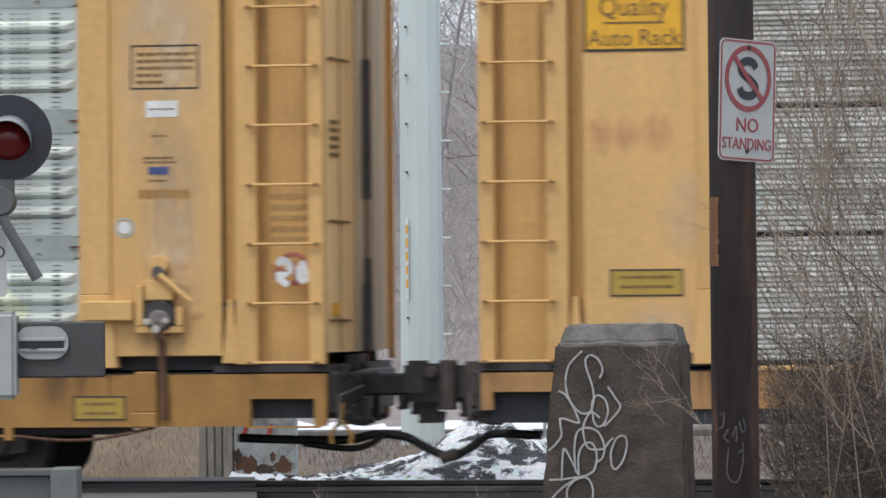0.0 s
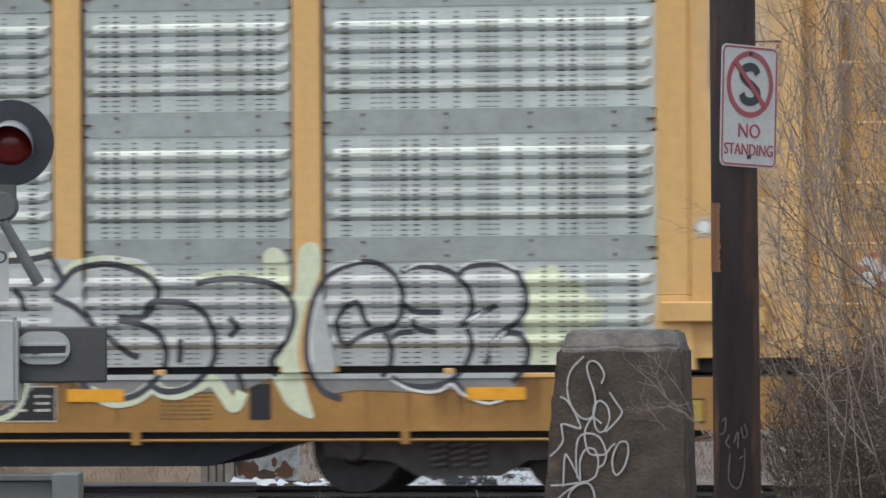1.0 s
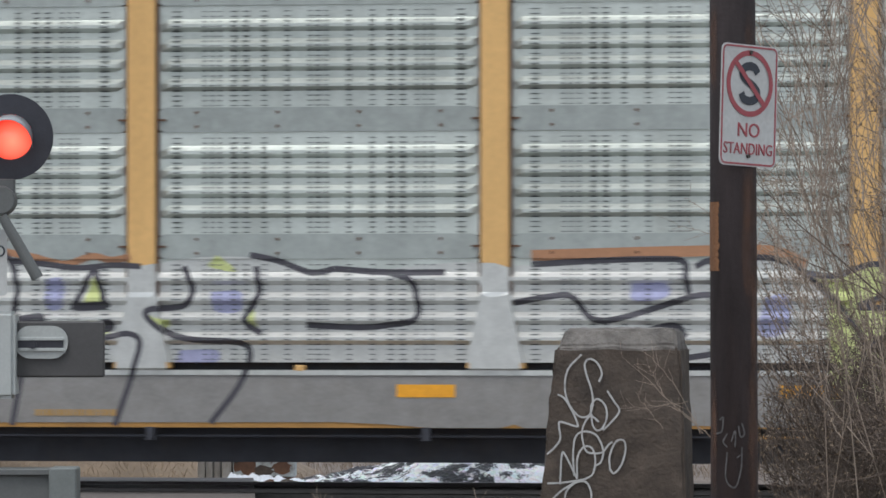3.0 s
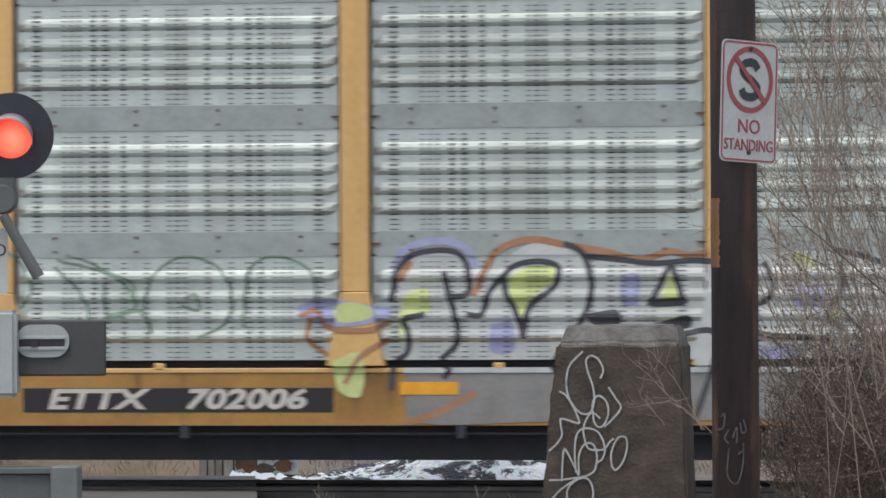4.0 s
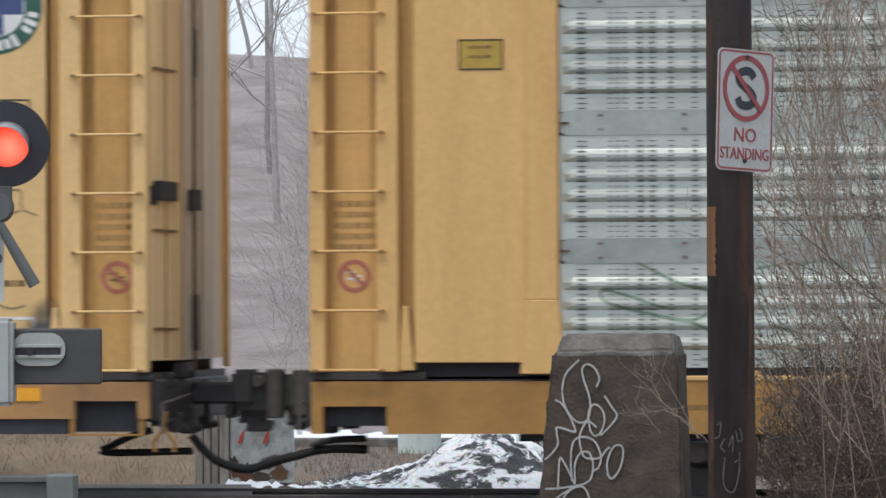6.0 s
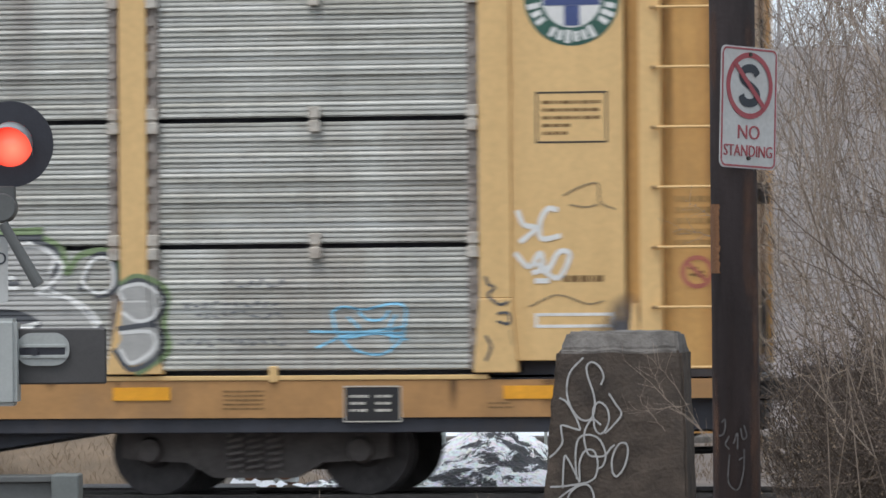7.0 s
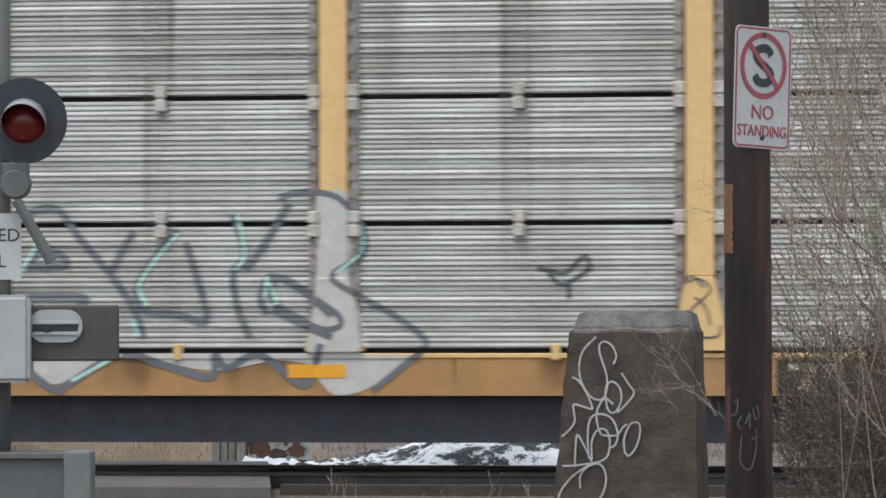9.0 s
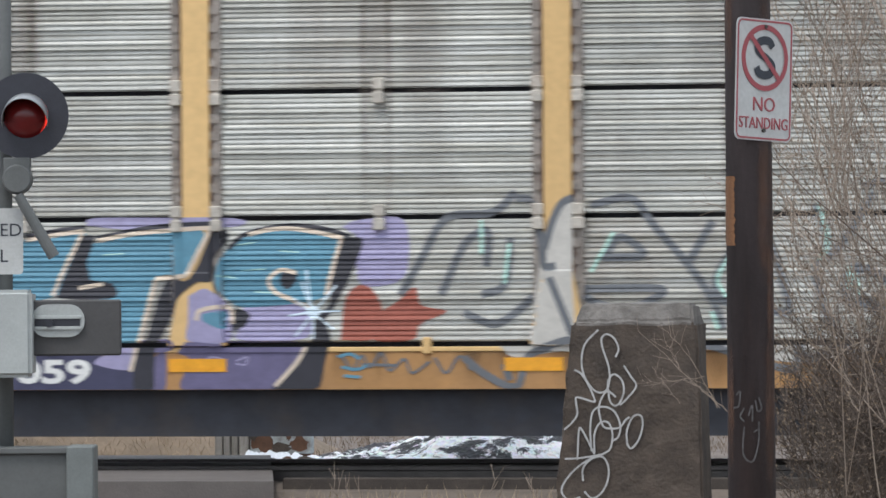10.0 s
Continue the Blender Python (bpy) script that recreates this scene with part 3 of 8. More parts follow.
part("chalk_scrawl", bm, material("grey_chalk", (0.075, 0.07, 0.07), 0.9, vary=0.5, scale=30), pole, "faint grey scrawled lines").matrix_basis = pose(0, 0, 0, 0, 0, 5.8)


def rounded(w, h, r, y, bm, thick, inset=0.0):
    w, h, r = w - 2 * inset, h - 2 * inset, max(0.004, r - inset)
    pts = []
    for cx, cz, a0 in ((w / 2 - r, h / 2 - r, 0), (-w / 2 + r, h / 2 - r, 90), (-w / 2 + r, -h / 2 + r, 180), (w / 2 - r, -h / 2 + r, 270)):
        for k in range(6):
            a = radians(a0 + 18 * k)
            pts.append((cx + r * math.cos(a), cz + r * math.sin(a)))
    f = [bm.verts.new((x, y, z)) for x, z in pts]
    g = [bm.verts.new((x, y + thick, z)) for x, z in pts]
    bm.faces.new(f)
    bm.faces.new(g[::-1])
    n = len(pts)
    for i in range(n):
        j = (i + 1) % n
        bm.faces.new((f[i], f[j], g[j], g[i]))


def ring(bm, r0, r1, y, cx=0.0, cz=0.0, n=40, thick=0.002):
    a = [[bm.verts.new((cx + r * math.cos(2 * math.pi * i / n), yy, cz + r * math.sin(2 * math.pi * i / n))) for i in range(n)] for r, yy in ((r0, y), (r1, y), (r1, y + thick))]
    for i in range(n):
        j = (i + 1) % n
        bm.faces.new((a[0][i], a[0][j], a[1][j], a[1][i]))
        bm.faces.new((a[1][i], a[1][j], a[2][j], a[2][i]))


def disc(bm, r, y, cx=0.0, cz=0.0, n=32):
    bm.faces.new([bm.verts.new((cx + r * math.cos(2 * math.pi * i / n), y, cz + r * math.sin(2 * math.pi * i / n))) for i in range(n)])


SIGN_WHITE = material("reflective_white_sheet", (0.445, 0.45, 0.44), 0.5, vary=0.08, scale=12, bump=0.02, stain=(0.36, 0.33, 0.30), stain_amount=0.35)
SIGN_RED = paint("faded_sign_red", (0.29, 0.055, 0.065), 0.5)
SIGN_BLACK = paint("sign_black", (0.02, 0.025, 0.035), 0.5)
sign = thing("no_standing_sign", "white no standing sign with red border on the wooden pole", "street sign", pose(4.380, -21.846, 2.230, 0, 2.3, 9 + 43))
bm = bmesh.new()
rounded(0.305, 0.457, 0.025, 0.0, bm, 0.003)
part("plate", bm, SIGN_WHITE, sign)
bm = bmesh.new()
o = 0.005
W, H = 0.305, 0.457
for x0, x1, z0, z1 in ((-W / 2 + o, -W / 2 + o + 0.007, -H / 2 + 0.03, H / 2 - 0.03), (W / 2 - o - 0.007, W / 2 - o, -H / 2 + 0.03, H / 2 - 0.03),
                       (-W / 2 + 0.03, W / 2 - 0.03, H / 2 - o - 0.007, H / 2 - o), (-W / 2 + 0.03, W / 2 - 0.03, -H / 2 + o, -H / 2 + o + 0.007)):
    box(bm, x0, x1, -0.0015, 0.0, z0, z1)
for sx, sz, a0 in ((1, 1, 0), (-1, 1, 90), (-1, -1, 180), (1, -1, 270)):
    cxx, czz = sx * (W / 2 - 0.03), sz * (H / 2 - 0.03)
    arc = [(cxx + 0.0215 * math.cos(radians(a0 + 15 * k)), czz + 0.0215 * math.sin(radians(a0 + 15 * k))) for k in range(7)]
    stroke(bm, arc, 0.007, 0.0, 0.0015, steps=1)
part("border", bm, SIGN_RED, sign, "thin red border")
bm = bmesh.new()
stroke(bm, [(0.75 * x, 0.083 + 0.77 * (z - 0.083)) for x, z in ((0.056, 0.135), (0.036, 0.16), (0.0, 0.168), (-0.045, 0.155), (-0.055, 0.125), (-0.03, 0.10), (0.02, 0.075), (0.055, 0.045), (0.043, 0.01), (0.0, -0.002), (-0.043, 0.008), (-0.06, 0.035))], 0.032, 0.0, 0.002)
part("letter_s", bm, SIGN_BLACK, sign, "bold black letter S")
bm = bmesh.new()
ring(bm, 0.105, 0.125, -0.003, 0.0, 0.083)
stroke(bm, [(-0.08, 0.163), (0.0, 0.083), (0.08, 0.003)], 0.02, 0.0, 0.004)
part("prohibition_ring", bm, SIGN_RED, sign, "red ring with a slash")
writing("NO", 0.075, SIGN_RED, sign, pose(0, -0.001, -0.095), width=1.05)
writing("STANDING", 0.062, SIGN_RED, sign, pose(0, -0.001, -0.165), width=0.86)
for z in (0.2, -0.19):
    bm = bmesh.new()
    rod(bm, (0, 0, z), (0, -0.008, z), 0.008)
    part("bolt", bm, DARK_INK, sign)

# ---- concrete block ----
block = thing("concrete_block", "tapered dark weathered concrete block with white scrawl", "concrete block", pose(2.905, -13.75, -0.25, 0, 0, 2))


def rough_frustum(levels, cuts, amount):
    bm = bmesh.new()
    rings = [[bm.verts.new((sx * (hx if sx < 0 else hr), sy * hy, z)) for sx, sy in ((-1, -1), (1, -1), (1, 1), (-1, 1))] for z, hx, hr, hy in levels]
    for a, b in zip(rings, rings[1:]):
        for i in range(4):
            bm.faces.new((a[i], a[(i + 1) % 4], b[(i + 1) % 4], b[i]))
    bm.faces.new(rings[0][::-1])
    bm.faces.new(rings[-1])
    bmesh.ops.bevel(bm, geom=list(bm.edges), offset=0.014, segments=2, affect="EDGES")
    bmesh.ops.subdivide_edges(bm, edges=[e for e in bm.edges if e.calc_length() > 0.15], cuts=cuts, use_grid_fill=True)
    for v in bm.verts:
        c = v.co
        v.co += Vector((noise.noise(c * 11), noise.noise(c * 11 + Vector((5, 0, 0))), noise.noise(c * 11 + Vector((0, 7, 0))))) * amount
        pit = noise.noise(c * 34)
        if c.x < -0.29 and pit > 0.1:
            v.co.x += 0.02 * pit
    return bm


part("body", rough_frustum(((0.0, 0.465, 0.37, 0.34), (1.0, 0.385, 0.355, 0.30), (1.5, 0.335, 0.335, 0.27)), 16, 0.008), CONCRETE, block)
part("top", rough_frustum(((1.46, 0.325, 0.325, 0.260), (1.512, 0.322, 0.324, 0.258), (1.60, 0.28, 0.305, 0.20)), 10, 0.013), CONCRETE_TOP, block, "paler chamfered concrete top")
SCRAWL = material("white_spray_paint", (0.38, 0.38, 0.375), 0.8, vary=0.25, scale=25, bump=0.1, stain=(0.17, 0.16, 0.15), stain_amount=0.6)


def scrawl(strokes, width):
    """White sprayed lines on the block's sloping face, in hundredths of a metre from its middle and top."""
    bm = bmesh.new()
    for i, s in enumerate(strokes):
        stroke(bm, [(x / 100, 1.5 - z / 100) for x, z in s], width, -0.0004 * i)
    for v in bm.verts:
        v.co.y += -(0.27 + (1.5 - v.co.z) * 0.06 if v.co.z > 1 else 0.30 + (1 - v.co.z) * 0.04) - 0.01
    part("scrawl", bm, SCRAWL, block, "looping white spray paint")


scrawl([[(-19, 3.6), (-25.7, 10.6), (-27.8, 18.1), (-27.2, 25.7), (-24.2, 32.3), (-19.6, 36.6), (-15.1, 36), (-13, 30.2), (-13.6, 22.7), (-16.6, 13.6), (-17.2, 8.2), (-14.5, 6), (-10.6, 8.2), (-8.2, 13.6), (-9.7, 18.1)],
        [(-31.7, 24.8), (-27.8, 27.2), (-23.6, 34.1), (-21.1, 40.2), (-21.8, 41.7), (-30.2, 39.3), (-30.8, 42.3), (-30.2, 48.3), (-33.2, 52.9), (-37.2, 56.5)],
        [(-13.9, 35.3), (-13.6, 30.2), (-10.6, 27.2), (-6.6, 30.2), (-5.4, 36.3), (-7.6, 42.3), (-10.6, 43.8), (-13, 40.8), (-13.6, 35.3)],
        [(-5.4, 22.7), (-1.5, 28.7), (1.2, 33.5), (-3, 39.3), (-7.6, 43.8)]], 0.010)
scrawl([[(-9.7, 39.3), (-13.6, 36.3), (-16.6, 38.7), (-18.7, 45.3), (-16.6, 54.4), (-12.1, 55.9), (-7.6, 55.3), (-4.5, 51.4), (-2.4, 49.8)],
        [(-22.7, 68), (-23.3, 55.9), (-21.8, 46.8), (-16.6, 44.4), (-10.6, 46.8), (-7.3, 54.4), (-8.5, 60.4), (-11.5, 62.5)],
        [(-21.1, 68.6), (-21.1, 58.9), (-18.1, 52.9), (-13.6, 52.9), (-11.5, 58.9), (-12.7, 66.5), (-16.6, 69.5)],
        [(-36.9, 71.9), (-30.2, 71.6), (-21.1, 70.4), (-16.6, 69.5)],
        [(-30.2, 72.5), (-29.3, 56.8), (-27.2, 57.4), (-21.1, 69.5)]], 0.010)
scrawl([[(-3.6, 65), (-3.9, 57.4), (-0.6, 49.8), (3.6, 49.2), (4.5, 54.4), (2.4, 61.9), (-1.5, 66.5), (-3.6, 64.4)],
        [(-21.1, 70.4), (-30.2, 76.4), (-36.3, 83.1), (-38.7, 89.1), (-34.7, 93.7), (-28.7, 92.1)],
        [(-27.2, 83.7), (-27.2, 77), (-22.7, 71.9), (-16.6, 71), (-13.6, 77), (-14.5, 84.6), (-18.1, 90.6), (-22.7, 92.7), (-26.6, 89.1)]], 0.010)

# ---- crossing signal ----
SIGNAL_GREY = material("grey_signal_paint", (0.105, 0.11, 0.108), 0.6, vary=0.15, scale=5, bump=0.05)
SIGNAL_LIGHT = material("pale_grey_signal_paint", (0.37, 0.39, 0.38), 0.55, vary=0.1, scale=5, bump=0.03, stain=(0.3, 0.3, 0.29), stain_amount=0.3)
SIGNAL_DARK = material("dark_grey_plate_paint", (0.06, 0.058, 0.058), 0.6, vary=0.15, scale=5, bump=0.05)
SIGNAL_COLUMN = material("mid_grey_signal_paint", (0.15, 0.165, 0.16), 0.6, vary=0.15, scale=5, bump=0.05)
SIGNAL_BLACK = material("matt_black_paint", (0.024, 0.025, 0.034), 0.6, vary=0.2, scale=6)
VISOR_GREY = material("worn_visor", (0.30, 0.31, 0.32), 0.5, vary=0.15)
GLOW = bpy.data.materials.new("lamp_glow")
GLOW.use_nodes = True
gb = GLOW.node_tree.nodes["Principled BSDF"]
gb.inputs["Base Color"].default_value = (0.8, 0.1, 0.06, 1)
gb.inputs["Emission Color"].default_value = (1.0, 0.075, 0.04, 1)
gb.inputs["Emission Strength"].default_value = 1.3
gb.inputs["Roughness"].default_value = 0.25
gt = GLOW.node_tree
gc, gs = gt.nodes.new("ShaderNodeTexCoord"), gt.nodes.new("ShaderNodeMapping")
gs.inputs["Scale"].default_value = (5.8, 0.0, 5.8)
gs.inputs["Location"].default_value = (0.15, 0.0, 0.2)
gl = gt.nodes.new("ShaderNodeVectorMath")
gl.operation = "LENGTH"
gr = gt.nodes.new("ShaderNodeValToRGB")
gr.color_ramp.elements[0].position, gr.color_ramp.elements[1].position = 0.05, 0.95
gr.color_ramp.elements[0].color, gr.color_ramp.elements[1].color = (1.0, 0.24, 0.15, 1), (0.85, 0.035, 0.02, 1)
gt.links.new(gc.outputs["Object"], gs.inputs[0])
gt.links.new(gs.outputs[0], gl.inputs[0])
gt.links.new(gl.outputs["Value"], gr.inputs[0])
gt.links.new(gr.outputs[0], gb.inputs["Emission Color"])
DIM_RED = paint("unlit_red_glass", (0.13, 0.006, 0.006), 0.25)

SX, SY = -2.45, -5.64
signal = thing("crossing_signal", "railway crossing signal with flashing red lamp on black disc", "crossing signal", pose(SX, SY, -0.25, 0, 0, 9))
bm = bmesh.new()
rod(bm, (-0.165, 0.16, 0.0), (-0.165, 0.16, 6.0), 0.052, sides=20)
part("mast", bm, SIGNAL_GREY, signal, "grey painted steel mast", smooth=True)
zc = 2.66 + 0.25
bm = bmesh.new()
ring(bm, 0.16, 0.305, -0.02, 0.0, zc, 64, 0.012)
part("background_disc", bm, SIGNAL_BLACK, signal, "large matt black disc")
bm = bmesh.new()
rod(bm, (0, 0.27, zc), (0, -0.006, zc), 0.19, 0.22, sides=32)
bm.faces.ensure_lookup_table()
bmesh.ops.delete(bm, geom=[bm.faces[-1]], context="FACES_ONLY")
part("lamp_housing", bm, SIGNAL_GREY, signal)
# visor: upper half tube
bm = bmesh.new()
n = 20
va = [bm.verts.new((0.16 * math.cos(math.pi * (i / n) * 1.12 - 0.19), -0.02, zc + 0.16 * math.sin(math.pi * (i / n) * 1.12 - 0.19))) for i in range(n + 1)]
vb = [bm.verts.new((0.165 * math.cos(math.pi * (i / n) * 1.12 - 0.19), -0.02 - 0.26 * (0.25 + 0.75 * math.sin(math.pi * i / n)), zc - 0.05 + 0.165 * math.sin(math.pi * (i / n) * 1.12 - 0.19))) for i in range(n + 1)]
for i in range(n):
    bm.faces.new((va[i], va[i + 1], vb[i + 1], vb[i]))
vis = part("visor", bm, VISOR_GREY, signal, "curved metal visor", smooth=True)
vis.modifiers.new("thickness", "SOLIDIFY").thickness = 0.004
# a turning ball of glass, lit on one half, makes the lamp flash
bm = bmesh.new()
bmesh.ops.create_uvsphere(bm, u_segments=36, v_segments=18, radius=0.172)
for f in bm.faces:
    f.material_index = 1 if f.calc_center_median().y > 0 else 0
lens_me = mesh_of("lens", bm, DIM_RED, True)
lens_me.materials.append(GLOW)
LENS = shared("lens", lens_me, signal, pose(0, 0.05, zc))
LENS["label"] = "domed red glass lens of the flashing lamp"


def sp(px, py):
    """Signal drawing units (250 to the metre, from the lamp's middle) to local x and z."""
    return px / 250, zc - py / 250


def slab_of(bm, x0, y0, x1, y1, d0, d1):
    a, b = sp(x0, y1), sp(x1, y0)
    box(bm, a[0], b[0], d0, d1, a[1], b[1])


bm = bmesh.new()
x, z = sp(-16, 112)
rod(bm, (x, 0.06, z), (x, -0.06, z), 0.112, 0.10, sides=28)
slab_of(bm, -40, 74, 8, 110, -0.03, 0.06)
part("junction_box", soften(bm, 0.008), SIGNAL_GREY, signal, "round grey cable fitting")
bm = bmesh.new()
a, b = sp(-14, 140), sp(49, 250)
rod(bm, (a[0], -0.03, a[1]), (b[0], -0.03, b[1]), 0.036, 0.044, sides=14)
part("drop_arm", bm, SIGNAL_GREY, signal, "slanting dark grey pipe")
bm = bmesh.new()
slab_of(bm, -110, 308, 14, 462, -0.28, 0.10)
part("gate_mechanism", soften(bm, 0.03, 3), SIGNAL_LIGHT, signal, "pale grey gate machine box")
bm = bmesh.new()
slab_of(bm, 12, 326, 168, 425, -0.10, -0.04)
part("counterweight_plate", soften(bm, 0.012), SIGNAL_DARK, signal, "dark grey steel plate")
bm = bmesh.new()
a, b = sp(10, 334), sp(104, 392)
rounded(b[0] - a[0], a[1] - b[1], 0.11, -0.125, bm, 0.03)
bmesh.ops.translate(bm, vec=((a[0] + b[0]) / 2, 0, (a[1] + b[1]) / 2), verts=bm.verts)
part("slotted_bracket", bm, SIGNAL_LIGHT, signal, "pale bracket with a long slot")
bm = bmesh.new()
slab_of(bm, 18, 354, 98, 360, -0.14, -0.12)
slab_of(bm, 18, 373, 98, 379, -0.14, -0.12)
part("bracket_rib", soften(bm, 0.003), SIGNAL_LIGHT, signal)
bm = bmesh.new()
slab_of(bm, 16, 360, 96, 373, -0.132, -0.126)
x, z = sp(42, 367)
rod(bm, (x, -0.13, z), (x, -0.155, z), 0.03, sides=12)
part("slot_bolt", bm, SIGNAL_BLACK, signal)
bm = bmesh.new()
slab_of(bm, -140, 596, 74, 726, -0.16, 0.2)
cabinet = part("base_cabinet", soften(bm, 0.01), SIGNAL_GREY, signal, "grey steel base cabinet")
bm = bmesh.new()
slab_of(bm, 72, 584, 120, 726, -0.22, 0.22)
part("corner_column", soften(bm, 0.01), SIGNAL_COLUMN, cabinet, "paler grey corner column")
bm = bmesh.new()
slab_of(bm, -140, 586, 118, 597, -0.20, 0.24)
part("lid", soften(bm, 0.006), SIGNAL_GREY, cabinet)
board = thing("signal_notice", "white notice board with black letters on the signal mast", "sign", pose(SX, SY, -0.25, 0, 0, 9))
bm = bmesh.new()
rounded(0.61, 0.47, 0.03, 0.0, bm, 0.004)
bmesh.ops.translate(bm, vec=(-0.337, 0.09, sp(0, 222)[1]), verts=bm.verts)
part("plate", bm, SIGN_WHITE, board)
writing("ED", 0.13, SIGN_BLACK, board, pose(-0.119, 0.089, sp(0, 203)[1]))
writing("L", 0.13, SIGN_BLACK, board, pose(-0.169, 0.089, sp(0, 249)[1]))
SIDE = -1.52
LENGTH = 27.49
POSTS = [-4.71, -6.63, -9.47, -12.35, -15.16, -18.03, -20.88, -22.80]   # centres of the slim posts
ENDPOST = (-1.96, -1.71)
HALF = 0.11


def ribbed_panel(width, height=0.996):
    """Galvanised panel with four broad ribs; its foot at z = 0, its middle at x = 0."""
    bm = bmesh.new()
    band = 0.195
    zs = [(band, 0.0)]
    for k in range(4):
        top = height - 0.106 - 0.156 * k
        zs += [(top, 0.0), (top - 0.040, -0.042), (top - 0.066, -0.042), (top - 0.100, 0.0)]
    prof = sorted(zs[1:], key=lambda q: q[0])
    prof = [(band - 0.01, 0.0)] + prof + [(height, 0.0)]
    stations = [(-width / 2, 0.0), (-width / 2 + 0.03, 0.0), (-width / 2 + 0.10, 1.0), (width / 2 - 0.10, 1.0), (width / 2 - 0.03, 0.0), (width / 2, 0.0)]
    grid = [[bm.verts.new((x, y * k, z)) for z, y in prof] for x, k in stations]
    for a, b in zip(grid, grid[1:]):
        for i in range(len(prof) - 1):
            bm.faces.new((a[i], a[i + 1], b[i + 1], b[i]))
    return bm


def band_strip(width):
    """The plain strip along a panel's foot, with clipped corners and bolts."""
    bm = bmesh.new()
    w, h = width / 2, 0.195
    outline = [(-w, 0.03), (-w + 0.05, 0.0), (w - 0.05, 0.0), (w, 0.03), (w, h - 0.03), (w - 0.06, h), (-w + 0.06, h), (-w, h - 0.03)]
    f = [bm.verts.new((x, -0.014, z)) for x, z in outline]
    g = [bm.verts.new((x, 0.004, z)) for x, z in outline]
    bm.faces.new(f)
    for i in range(8):
        j = (i + 1) % 8
        bm.faces.new((f[i], f[j], g[j], g[i]))
    return bm


def bolts_of(width):
    bm = bmesh.new()
    n = max(2, round(width / 0.66))
    for i in range(n):
        x = -width / 2 + width * (i + 0.5) / n
        for z in (0.045, 0.155):
            rod(bm, (x, -0.014, z), (x, -0.024, z), 0.014, sides=6)
    for s in (-1, 1):
        box(bm, s * (width / 2 - 0.045) - 0.035, s * (width / 2 - 0.045) + 0.035, -0.03, -0.012, 0.09, 0.105)
    return bm


def slots_of(width, height=0.996):
    """The rows of short punched slots, in clusters that mirror about the panel's middle."""
    bm = bmesh.new()
    prof = [(0.185, 0.0)]
    for k in (3, 2, 1, 0):
        top = height - 0.106 - 0.156 * k
        prof += [(top - 0.100, 0.0), (top - 0.066, -0.042), (top - 0.040, -0.042), (top, 0.0)]
    prof.append((height, 0.0))
    half = [(0.065, 0.032), (0.245, 0.042), (0.43, 0.042), (0.575, 0.055), (0.67, 0.055), (0.785, 0.03), (0.845, 0.03), (0.905, 0.03), (1.13, 0.07)]
    cols = [(0.0, 0.05)] + [(s * x, w) for x, w in half for s in (-1, 1) if x < width / 2 - 0.09]
    z = 0.208
    while z < height - 0.015:
        y = next(ya + (yb - ya) * (z - za) / (zb - za) for (za, ya), (zb, yb) in zip(prof, prof[1:]) if za <= z <= zb)
        slope = next((yb - ya) / (zb - za) for (za, ya), (zb, yb) in zip(prof, prof[1:]) if za <= z <= zb)
        for cx, w in cols:
            v = [bm.verts.new((cx + a * w / 2, y - 0.011 + slope * b * 0.0048, z + b * 0.0048)) for a, b in ((-1, -1), (1, -1), (1, 1), (-1, 1))]
            bm.faces.new(v)
        z += 0.039
    return bm


RIB_DEPTH = [(0.0205 if k % 4 == 0 else 0.0085) + random.Random(400 + k).uniform(-0.003, 0.004) for k in range(24)]


def fine_panel(width, height=0.955):
    """Panel of many fine ribs, every fourth one deeper."""
    bm = bmesh.new()
    n = 24
    p = height / n
    prof = []
    for k in range(n):
        z = k * p
        d = RIB_DEPTH[k]
        prof += [(0.0, z + 0.001), (0.0, z + 0.007), (-d, z + 0.013), (-d * 0.85, z + p * 0.62), (-0.002, z + p - 0.001)]
    a = [bm.verts.new((-width / 2, y, z)) for y, z in prof]
    b = [bm.verts.new((width / 2, y, z)) for y, z in prof]
    for i in range(len(prof) - 1):
        bm.faces.new((a[i], a[i + 1], b[i + 1], b[i]))
    return bm


def edge_strip(height=0.955):
    """Wavy edge channel beside a post."""
    bm = bmesh.new()
    box(bm, -0.045, 0.045, -0.02, 0.03, 0, height)
    for k in range(7):
        box(bm, -0.04, 0.02, -0.034, -0.02, 0.05 + k * height / 7, 0.12 + k * height / 7)
    return bm


def clip_mesh():
    bm = bmesh.new()
    box(bm, -0.045, 0.045, -0.05, 0.0, -0.10, -0.01)
    box(bm, -0.045, 0.045, -0.05, 0.0, 0.01, 0.10)
    box(bm, -0.03, 0.03, -0.035, 0.0, -0.02, 0.02)
    return soften(bm, 0.006)


def post_mesh(z0=0.97, z1=5.62, flare=True):
    """A slim post with a widening foot."""
    bm = bmesh.new()
    if flare:
        box(bm, -HALF, HALF, SIDE - 0.035, SIDE + 0.12, z0 + 0.58, z1)
        box(bm, -HALF, HALF, SIDE - 0.042, SIDE + 0.12, z0, z0 + 0.578, taper=0.12)
    else:
        box(bm, -HALF, HALF, SIDE - 0.035, SIDE + 0.12, z0, z1)
    return soften(bm, 0.007)


